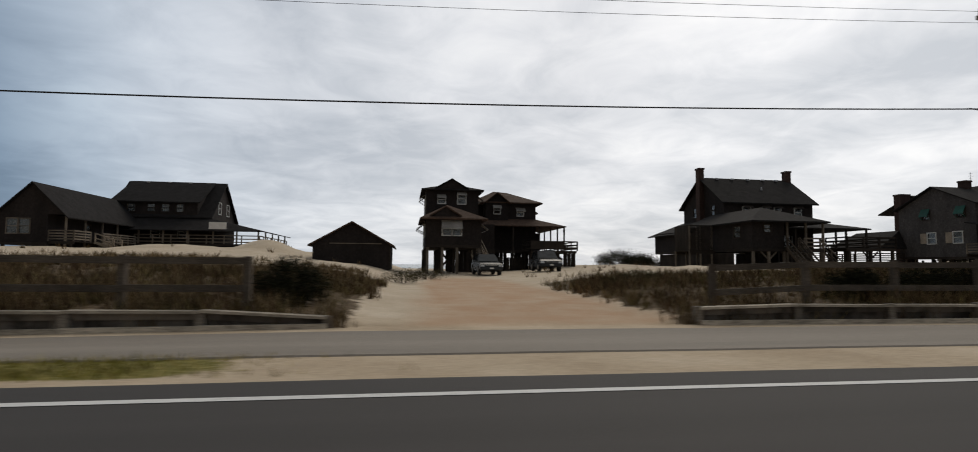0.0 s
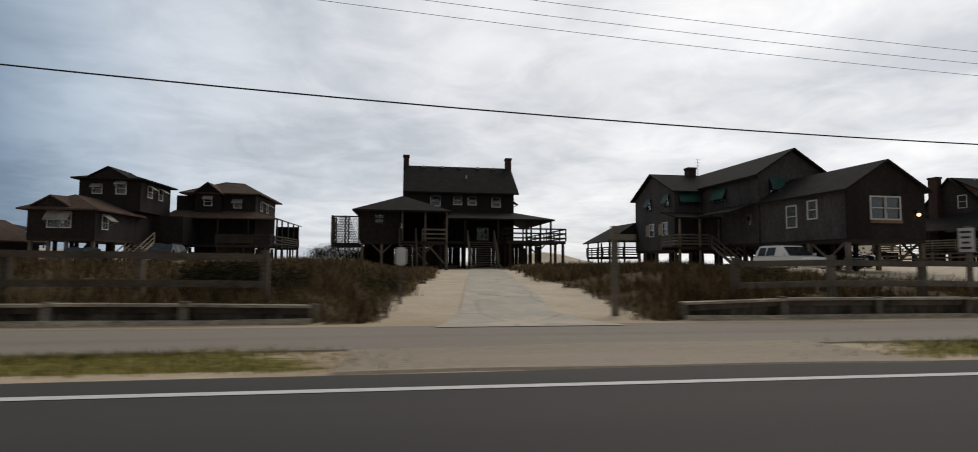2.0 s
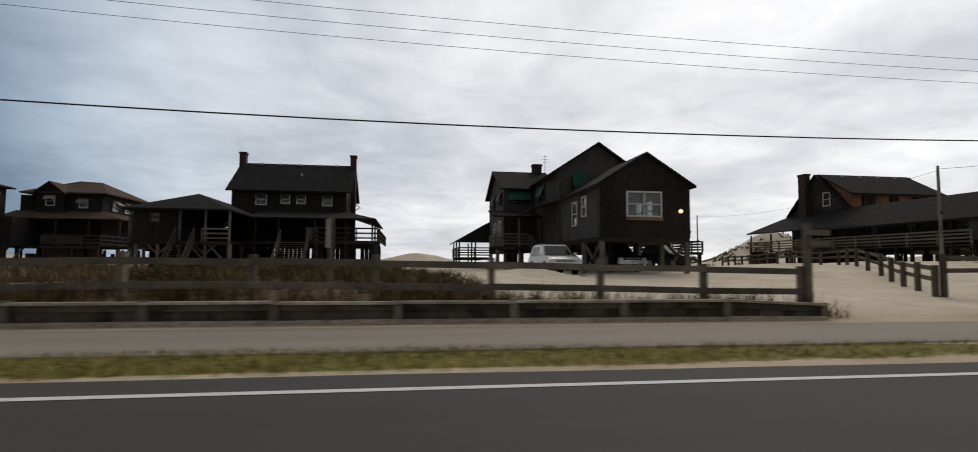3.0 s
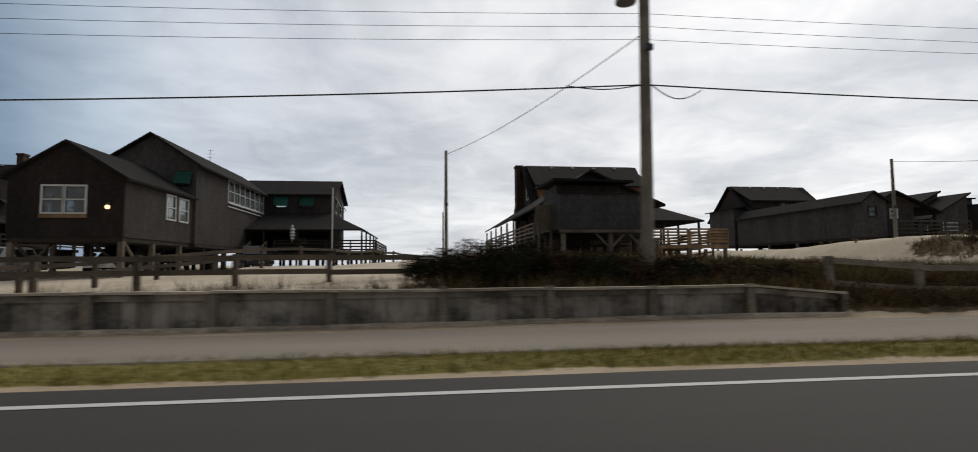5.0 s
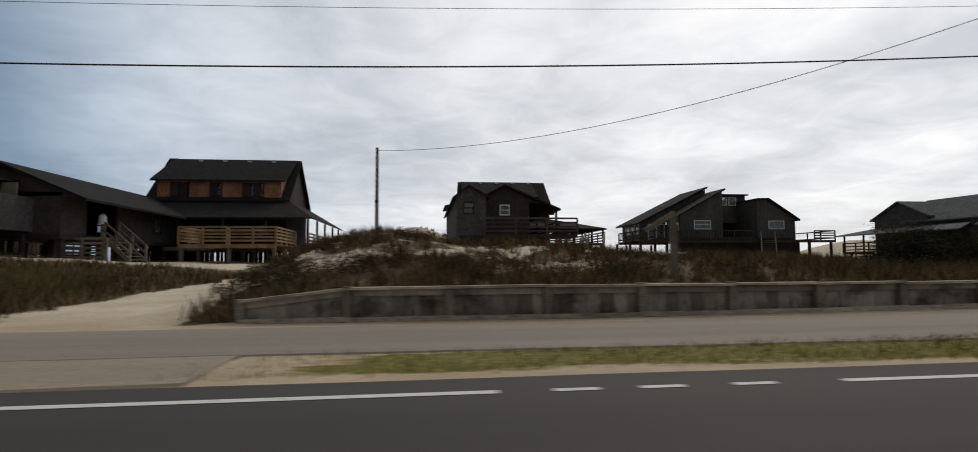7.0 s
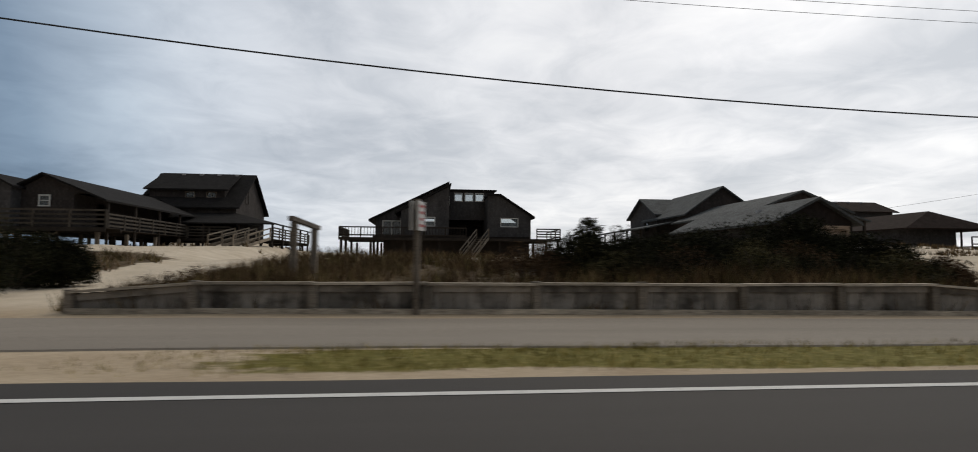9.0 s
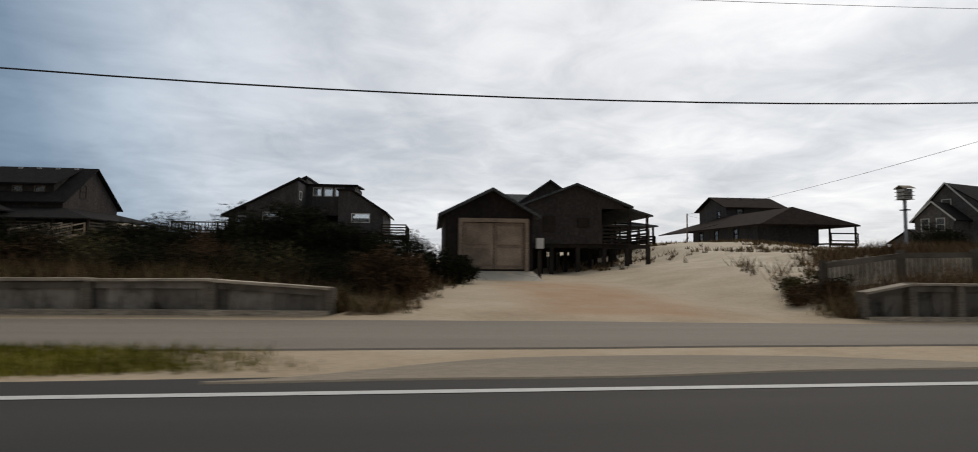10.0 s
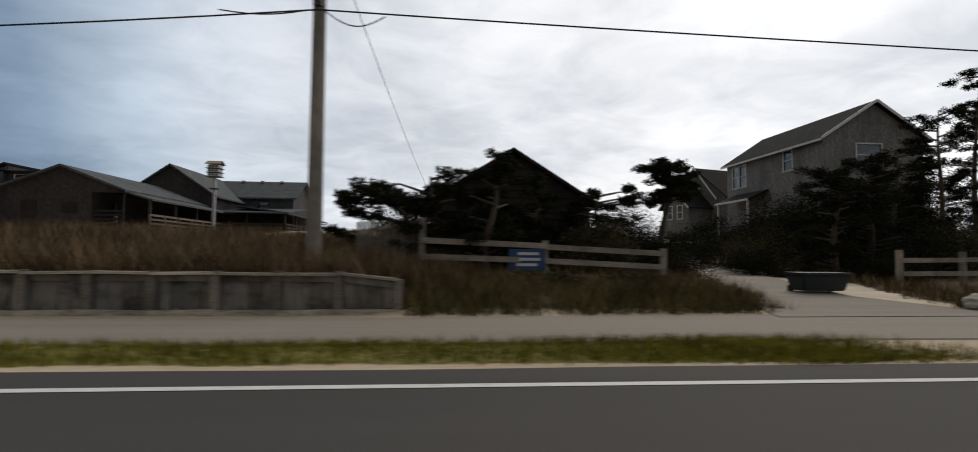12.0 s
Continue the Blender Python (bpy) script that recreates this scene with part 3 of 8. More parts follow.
station(104.4, 0.06, 1.35, 2.5, 2.1, 2.1, 2.0)
station(107, 0.5, 1.95, 2.7, 2.3, 2.3, 2.2)
station(110, 0.52, 1.3, 1.75, 2.0, 2.3, 2.2)
station(113, 0.55, 1.15, 1.65, 2.0, 2.4, 2.3)
station(125, 0.55, 1.0, 1.5, 2.0, 2.3, 2.2)
station(128, 0.02, 0.35, 1.0, 1.05, 1.0, 1.2)
station(132, 0.02, 0.35, 1.0, 0.95, 0.9, 1.2)
station(135, 0.55, 0.9, 1.4, 1.2, 1.0, 1.2)
station(150, 0.58, 1.1, 1.4, 1.2, 1.1, 1.2)
station(153.5, 0.1, 0.3, 0.5, 0.35, 0.6, 0.9)
station(162.5, 0.02, 0.1, 0.3, 0.15, 0.7, 1.0)
station(166, 0.5, 0.75, 0.8, 0.6, 1.3, 1.6)
station(170, 0.52, 0.95, 1.1, 1.2, 1.8, 2.0)
station(172, 0.55, 1.3, 1.5, 1.9, 2.2, 2.4)
station(182, 0.55, 1.2, 1.6, 2.3, 3.1, 3.3)
station(188, 0.3, 0.7, 1.0, 2.0, 3.2, 3.4)
station(190.5, 0.3, 0.6, 0.8, 1.8, 3.1, 3.4)
station(192.6, 0.05, 0.2, 0.5, 1.6, 3.0, 3.4)
station(199, 0.02, 0.15, 0.4, 1.2, 2.6, 3.2)
station(230, 0.3, 0.5, 0.9, 1.4, 2.6, 3.2)
station(330, 0.3, 0.5, 0.9, 1.4, 2.6, 3.0)


def smooth(a, b, v):
    t = np.clip((v - a) / (b - a), 0, 1)
    return t * t * (3 - 2 * t)


def rolling(x, y):
    return 0.5 * np.sin(x * 0.31 + 1.3 * np.sin(y * 0.17)) * np.sin(y * 0.27 + 0.6) + 0.3 * np.sin(x * 0.83 + y * 0.35) * np.sin(y * 0.71 - x * 0.12) + 0.2 * np.sin(x * 1.9 - y * 0.9) * np.sin(y * 1.6 + x * 0.4)


# sand heaps: place, radii, height
HEAPS = ((-22, 56, 3.4, 3, 0.5), (-13.5, 55, 2.3, 2.4, 0.95), (52.9, 27.5, 1.7, 1.5, 0.4), (112, 21, 4, 3, 0.5), (135, 23, 3, 3, 0.25), (176, 44, 7, 5, 0.45), (47.5, 66, 5, 3, 1.2), (107, 85, 7.5, 5, 4.6), (176, 80, 8, 6, 1.6))


HELD = ((-62.0, -1.9), (5.8, 29.3), (37.0, 56.0), (66.9, 87.1), (105.0, 127.4), (132.5, 152.6), (163.9, 184.7))


def drop(x, y):
    """The path's fall across its width, away from the road."""
    d = np.interp(x, (-60, -9, -2, 30, 48, 66, 70, 76, 83, 104, 112, 122, 135, 143, 150, 165, 183, 190, 200), (-0.26, -0.26, -0.17, -0.14, -0.12, -0.14, -0.15, -0.13, -0.07, -0.01, -0.02, 0.06, 0.10, 0.06, 0.02, -0.15, -0.14, -0.08, -0.04))
    return d * np.clip((y - 5.6) / 5.6, 0, 1)


def held_back(x):
    """1 where a timber bulkhead holds the bank."""
    held = np.zeros_like(x)
    for a, b in HELD:
        held = np.maximum(held, smooth(a - 0.6, a + 0.1, x) * (1 - smooth(b - 0.1, b + 0.6, x)))
    return held


def heights(x, y):
    xs = np.array([s[0] for s in LAND])
    cols = [np.interp(x, xs, np.array([s[1][k] for s in LAND])) for k in range(len(STATIONS_Y))]
    z = np.zeros_like(x)
    for k in range(len(STATIONS_Y) - 1):
        a, b = STATIONS_Y[k], STATIONS_Y[k + 1]
        t = np.clip((y - a) / (b - a), 0, 1)
        inside = (y >= a) & (y <= b)
        z = np.where(inside, cols[k] * (1 - t) + cols[k + 1] * t, z)
    z = np.where(y > STATIONS_Y[-1], cols[-1], z)
    rough = smooth(12.5, 22, y) * (0.25 + 0.75 * smooth(0.25, 1.0, z))
    z = z + 0.22 * rough * rolling(x, y)
    for hx, hy, rx, ry, h in HEAPS:
        z = z + h * np.exp(-((x - hx) / rx) ** 2 - ((y - hy) / ry) ** 2)
    # the beach runs down to the sea
    z = z * (1 - smooth(85, 135, y)) - 2.2 * smooth(95, 175, y) - 3.0 * smooth(170, 300, y)
    # where no timber holds the bank it slopes down to the path
    held = held_back(x)
    slope = cols[0] * smooth(10.5, 11.4, y) * (1 - held) + drop(x, y)
    return np.where(y < 11.4, slope, z + drop(x, y) * (1 - held) * (1 - smooth(11.4, 17, y)))


def ground_z(x, y):
    return float(heights(np.array([float(x)]), np.array([float(y)]))[0])


# where the ways lead off the road: from and to at the road, their lean, how far they reach and how they narrow
WAYS = ((-1.7, 5.4, 0.045, 34, 0.0), (30.4, 36.2, 0.12, 44, 0.06), (56.2, 68.0, 0.06, 60, 0.0), (99.6, 104.2, 0.12, 50, 0.17), (127.7, 132.4, 0.0, 36, 0.0), (153.6, 163.4, 0.25, 60, 0.0), (191.9, 196.6, 0.36, 24, 0.0))


def open_sand(x, y):
    """1 on the bare sandy ways and yards, 0 in the growth."""
    m = np.zeros_like(x)
    for a, b, lean, far, narrow in WAYS:
        s = lean * (y - 11)
        d = np.minimum(x - (a + s - 0.02 * (y - 11)), (b + s - narrow * (np.minimum(y, 26) - 11)) - x) + 0.35 * rolling(x * 2.1, y * 2.3)
        m = np.maximum(m, smooth(-0.5, 0.5, d) * (1 - smooth(far, far + 8, y)))
    return m


def growth(x, y):
    """How much the dune grass covers."""
    held = held_back(x)
    g = smooth(10.6 + 0.72 * held, 11.0 + 0.4 * held, y + 0.3 * rolling(x * 1.3, y) * (1 - held)) * (1 - open_sand(x, y))
    back = 24 + 12 * smooth(24, 28, x) * (1 - smooth(44, 48, x)) - 6.5 * smooth(131, 134, x) * (1 - smooth(150, 154, x))
    g = g * (1 - 0.95 * smooth(0, 8, y - back + 3 * rolling(x, y)))
    yard = smooth(48.3, 49.3, x) * (1 - smooth(77, 79.5, x)) * smooth(11.8, 12.4, y)
    g = g * (1 - yard)
    slope = smooth(164, 168, x) * (1 - smooth(189, 190, x)) * smooth(26, 30, y)
    crest = smooth(103, 105, x) * (1 - smooth(114, 117, x)) * smooth(13.0, 15.5, y) * (0.55 + 0.9 * np.clip(rolling(x * 3.1, y * 3.3), -0.4, 0.5))
    under_trees = smooth(187, 191, x) * smooth(12.5, 14.5, y) * (1 - smooth(46, 52, y)) * (1 - open_sand(x, y))
    blown_dune = smooth(158, 160, x) * (1 - smooth(-0.6, 0.6, x - 154.5 - 0.74 * y + 0.8 * rolling(x, y))) * smooth(14.2, 15.6, y)
    return np.clip(np.maximum(g - 0.7 * slope - 0.85 * crest - 0.92 * blown_dune, under_trees), 0, 1)


def verge(x, y):
    """The mown strip between road and path."""
    ragged = 0.16 * rolling(x * 1.4, y * 0.6)
    g = smooth(5.62, 5.95, y + ragged) * (1 - smooth(7.15, 7.45, y - ragged))
    gap = np.zeros_like(x)
    for a, b in ((-0.8, 10.5), (30.8, 36.6), (56, 70), (100.5, 106.5), (121.0, 136.0), (152.5, 164.0), (191.2, 203.0)):
        gap = np.maximum(gap, smooth(a - 2.0, a + 1.0, x + 0.8 * (y - 6.4)) * (1 - smooth(b - 1.0, b + 2.0, x - 0.8 * (y - 6.4))))
    thin = np.interp(x, (-60, -3.2, -1.5, 10, 13, 60, 76, 120, 136, 142, 152, 164, 200), (0.95, 0.95, 0.2, 0.2, 0.75, 0.75, 0.85, 0.7, 0.55, 0.9, 0.95, 1.0, 1.0))
    return g * (1 - gap) * thin


def spread(*runs):
    return np.array(sorted({round(float(v), 4) for a, b, s in runs for v in np.append(np.arange(a, b, s), b)}))


gx = spread((-2600, -300, 230), (-300, -70, 15), (-70, 235, 0.62), (235, 420, 10), (420, 2600, 240))
gy = spread((-900, -30, 90), (-30, 5, 5), (5.3, 11.36, 0.3), (11.36, 11.46, 0.1), (11.46, 32, 0.42), (32, 90, 0.9), (90, 180, 5), (180, 300, 30))
X, Y = np.meshgrid(gx, gy)
Z = heights(X, Y)
Z = np.where(Y < 10.4, -0.012 + 0.02 * smooth(5.7, 6.2, Y) * (1 - smooth(6.9, 7.15, Y)) + drop(X, Y), Z)
nx, ny = len(gx), len(gy)
verts = np.stack([X, Y, Z], -1).reshape(-1, 3)
i = np.arange(nx * ny).reshape(ny, nx)
quads = np.stack([i[:-1, :-1], i[:-1, 1:], i[1:, 1:], i[1:, :-1]], -1).reshape(-1, 4)
me = bpy.data.meshes.new("ground")
me.from_pydata(verts.tolist(), [], quads.tolist())
red = smooth(-0.5, 0.1, X - 0.045 * (Y - 11) + 0.2 * rolling(X * 2, Y * 2)) * (1 - smooth(5, 6, X)) * smooth(11, 12, Y) * (1 - smooth(36, 44, Y)) + smooth(156, 158, X) * (1 - smooth(160, 162, X)) * smooth(10.6, 12, Y) * (1 - smooth(18, 24, Y)) + smooth(104, 106, Y)
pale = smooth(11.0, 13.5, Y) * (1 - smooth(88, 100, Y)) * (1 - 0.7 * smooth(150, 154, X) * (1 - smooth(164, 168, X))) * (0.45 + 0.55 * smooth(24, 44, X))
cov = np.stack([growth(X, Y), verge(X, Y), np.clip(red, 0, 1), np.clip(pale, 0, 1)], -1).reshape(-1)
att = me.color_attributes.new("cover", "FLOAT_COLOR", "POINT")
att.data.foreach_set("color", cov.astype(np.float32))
me.polygons.foreach_set("use_smooth", np.ones(len(quads), bool))
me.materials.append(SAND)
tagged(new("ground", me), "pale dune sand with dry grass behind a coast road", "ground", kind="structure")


def strip(name, mat, x0, x1, y0, y1, z, label, category, step=4.0):
    xs = np.append(np.arange(x0, x1, step), x1)
    bm = bmesh.new()
    rows = [[bm.verts.new((x, y, z)) for x in xs] for y in (y0, y1)]
    for k in range(len(xs) - 1):
        bm.faces.new((rows[0][k], rows[0][k + 1], rows[1][k + 1], rows[1][k]))
    return tagged(part(name, bm, mat), label, category, kind="structure")


def worn_strip(name, mat, x0, x1, y0, y1, z, wob, label, category, step=0.5, taper=0.0):
    """A strip whose edges wander as sand or grass creeps over them; it may narrow towards its ends."""
    xs = np.arange(x0, x1 + step, step)
    e0 = y0 + wob * rolling(xs * 0.7, xs * 0.11)
    e1 = y1 + wob * rolling(xs * 0.6 + 40, xs * 0.13)
    if taper:
        e1 = e0 + 0.03 + np.maximum(e1 - e0, 0.1) * smooth(0, taper, np.minimum(xs - x0, x1 + 0.5 - xs))
    bm = bmesh.new()
    lo = [bm.verts.new((x, a, z + drop(x, a))) for x, a in zip(xs, e0)]
    hi = [bm.verts.new((x, a, z + drop(x, a))) for x, a in zip(xs, e1)]
    foot = [[bm.verts.new((v.co.x, v.co.y + d, v.co.z - 0.05)) for v in row] for row, d in ((lo, -0.06), (hi, 0.06))]
    for k in range(len(xs) - 1):
        bm.faces.new((lo[k], lo[k + 1], hi[k + 1], hi[k]))
        bm.faces.new((foot[0][k], foot[0][k + 1], lo[k + 1], lo[k]))
        bm.faces.new((hi[k], hi[k + 1], foot[1][k + 1], foot[1][k]))
    return tagged(part(name, bm, mat), label, category, kind="structure")


worn_strip("road", ASPHALT, -260, 420, -4.6, 5.5, 0.0, 0.10, "dark grey asphalt coast road", "road")
worn_strip("pavement", OLD_ASPHALT, -260, 420, 7.2, 10.4, 0.012, 0.16, "worn grey asphalt path with drifted sand", "path")
strip("road_edge_line", ROAD_PAINT, -260, 109.2, 4.78, 4.90, 0.005, "white painted line along the road's edge", "road marking")
strip("road_edge_line", ROAD_PAINT, 112.5, 420, 4.78, 4.90, 0.005, "white painted line along the road's edge", "road marking")
for x in (109.7, 110.5, 111.4):
    strip("road_edge_line", ROAD_PAINT, x, x + 0.42, 4.79, 4.89, 0.005, "worn dash left of a white edge line", "road marking", 1.0)
strip("centre_line", plain("yellow_paint", (0.5, 0.33, 0.05), 0.7), -260, 420, 1.22, 1.33, 0.005, "yellow painted line along the road", "road marking")
strip("centre_line", bpy.data.materials["yellow_paint"], -260, 420, 1.45, 1.56, 0.005, "yellow painted line along the road", "road marking")
# aprons where drives meet the road
worn_strip("apron", OLD_ASPHALT, 196.5, 203.0, 5.3, 7.4, 0.02, 0.15, "grey worn apron where a drive meets the road", "drive")


def drive(mat, ys, left, right, lift, label):
    """A paved drive between two edges, each a list of (y, x)."""
    lx = np.interp(ys, [p[0] for p in left], [p[1] for p in left])
    rx = np.interp(ys, [p[0] for p in right], [p[1] for p in right])
    bm = bmesh.new()
    rows = []
    for y, a, b in zip(ys, lx, rx):
        rows.append([bm.verts.new((x, y, max(0.024 + float(drop(x, y)), ground_z(x, y) + lift * float(smooth(10.4, 12.0, y))))) for x in np.linspace(a, b, 9)])
    for lo, hi in zip(rows, rows[1:]):
        for k in range(8):
            bm.faces.new((lo[k], lo[k + 1], hi[k + 1], hi[k]))
    return tagged(part("drive", bm, mat), label, "drive", kind="structure")


drive(OLD_ASPHALT, np.arange(9.9, 34.1, 0.6), ((9.9, 191.7), (14.5, 193.2), (19.0, 195.0), (27.0, 197.2), (34.0, 198.6)),
      ((9.9, 198.6), (11.0, 196.6), (13.6, 195.9), (17.0, 196.8), (22.0, 198.7), (28.0, 200.2), (34.0, 201.4)), 0.03, "grey asphalt drive leading off the path")
drive(CONCRETE, np.arange(10.0, 44.4, 0.5), ((10.0, 31.6), (12.5, 32.3), (44.4, 36.2)), ((10.0, 35.2), (12.5, 34.5), (44.4, 38.5)), 0.045, "pale cracked concrete drive half covered with sand")
worn_strip("apron", DUSTY_ASPHALT, 30.4, 36.8, 5.45, 7.3, 0.016, 0.3, "dusty worn apron where a drive meets the road", "drive")
worn_strip("apron", DUSTY_ASPHALT, 99.8, 106.2, 5.45, 7.3, 0.016, 0.3, "dusty worn apron where a sand path meets the road", "drive")
worn_strip("apron", DUSTY_ASPHALT, 152.6, 161.5, 5.42, 6.3, 0.016, 0.3, "dusty worn apron before a sandy yard", "drive", taper=3.2)
sea = bmesh.new()
add_box(sea, -4000, 4200, 175, 4600, -2.6, -2.2)
tagged(part("water", sea, SEA), "grey sea under a clouded sky", "sea", kind="structure")

# ---------------------------------------------------------------- houses, from the start of the drive onward


def house_with_mounds():
    """Long house on the dune: a gabled wing to the road and a main block with a dormer and wrap-round porch."""
    h = thing("beach_house", "dark shingled house with long dormer, wrap-round porch and gabled wing", "house", "cottages by the sea")
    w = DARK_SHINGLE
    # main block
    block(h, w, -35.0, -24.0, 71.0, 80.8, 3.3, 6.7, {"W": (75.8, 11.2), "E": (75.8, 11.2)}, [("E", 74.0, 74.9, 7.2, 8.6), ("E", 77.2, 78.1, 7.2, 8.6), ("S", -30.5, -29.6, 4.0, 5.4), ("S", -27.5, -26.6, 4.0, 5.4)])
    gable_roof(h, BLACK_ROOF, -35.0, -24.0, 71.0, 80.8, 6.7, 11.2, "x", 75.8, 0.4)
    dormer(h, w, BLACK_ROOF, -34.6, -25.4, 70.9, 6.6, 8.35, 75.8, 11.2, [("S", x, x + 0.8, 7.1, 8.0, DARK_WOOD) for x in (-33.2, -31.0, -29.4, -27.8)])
    # porch
    skirt_roof(h, BLACK_ROOF, (-35.0, -24.0, 71.0, 80.8), (-36.5, -17.0, 67.6, 83.5), 6.4, 4.75)
    deck(h, DARK_WOOD, -33.5, -17.4, 68.0, 71.0, 3.2)
    deck(h, DARK_WOOD, -24.0, -17.4, 71.0, 83.0, 3.2)
    posts("porch_post", GREY_WOOD, h, (-30.6, -28.0, -25.4, -22.6, -20.0, -17.6), (68.1,), 4.75, 0.15)
    posts("porch_post", GREY_WOOD, h, (-17.6,), (71.5, 75, 78.5, 82.5), 4.75, 0.15)
    posts("stilt", DARK_WOOD, h, (-34, -31, -28, -25), (71.3, 76, 80.4), 3.1, 0.25)
    railing(h, GREY_WOOD, (-31.0, 68.05), (-17.5, 68.05), 3.2, 1.0, 3)
    railing(h, GREY_WOOD, (-17.45, 68.05), (-17.45, 83), 3.2, 1.0, 3)
    vents(h, (-33, -30.5, -28, -25.8), 75.5, 11.15)
    # wing towards the road
    block(h, w, -37.1, -33.0, 56.0, 71.0, 2.75, 5.35, None, [("S", -36.3, -35.45, 3.6, 4.9, GREY_WOOD), ("S", -35.3, -34.45, 3.6, 4.9, GREY_WOOD), ("E", 62.0, 63.0, 3.6, 4.8, DARK_WOOD)])
    bm = bmesh.new()
    add_prism(bm, [(-37.1, 56.0, 5.35), (-31.5, 56.0, 5.35), (-34.3, 56.0, 8.2)], (0, 0.14, 0))
    part("gable", bm, w, h)
    gable_roof(h, BLACK_ROOF, -37.1, -31.5, 56.0, 73.5, 5.35, 8.2, "y", -34.3, 0.35)
    deck(h, DARK_WOOD, -33.0, -30.8, 56.2, 68.0, 2.9)
    posts("porch_post", GREY_WOOD, h, (-31.6,), (56.3, 59.4, 62.5, 65.5), 5.3, 0.14)
    railing(h, GREY_WOOD, (-30.85, 56.2), (-30.85, 59.0), 2.9, 1.0, 4)
    railing(h, GREY_WOOD, (-30.85, 61.2), (-30.85, 68.0), 2.9, 1.0, 4)
    railing(h, GREY_WOOD, (-33.0, 56.2), (-30.85, 56.2), 2.9, 1.0, 4)
    stair(h, PALE_WOOD, (-30.6, 60.1, 2.9), (-28.9, 60.1, ground_z(-28.9, 60.1) + 0.05), 1.6)
    posts("stilt", DARK_WOOD, h, (-36.8, -34.8, -33.2, -31.2), (56.4, 61, 66), 2.7, 0.22)
    piece("notice_board", SIGN_WHITE, h, -22.9, -21.0, 67.45, 67.5, 4.9, 5.7, "white board hung on the porch")
    return h


def gabled_shed():
    h = thing("shed", "dark weathered shed with a gabled roof in dune grass", "shed")
    block(h, DARK_SHINGLE, -7.9, -1.7, 46.4, 55.0, 0.6, 2.65, {"S": (-4.8, 4.4), "N": (-4.8, 4.4)}, floor=False)
    gable_roof(h, BROWN_ROOF, -7.9, -1.7, 46.4, 55.0, 2.65, 4.42, "y", -4.8, 0.35)
    piece("fascia", GREY_WOOD, h, -6.6, -2.4, 46.36, 46.4, 2.68, 2.76)
    piece("corner_board", DARK_WOOD, h, -1.78, -1.66, 46.34, 46.4, 0.6, 2.65)
    return h


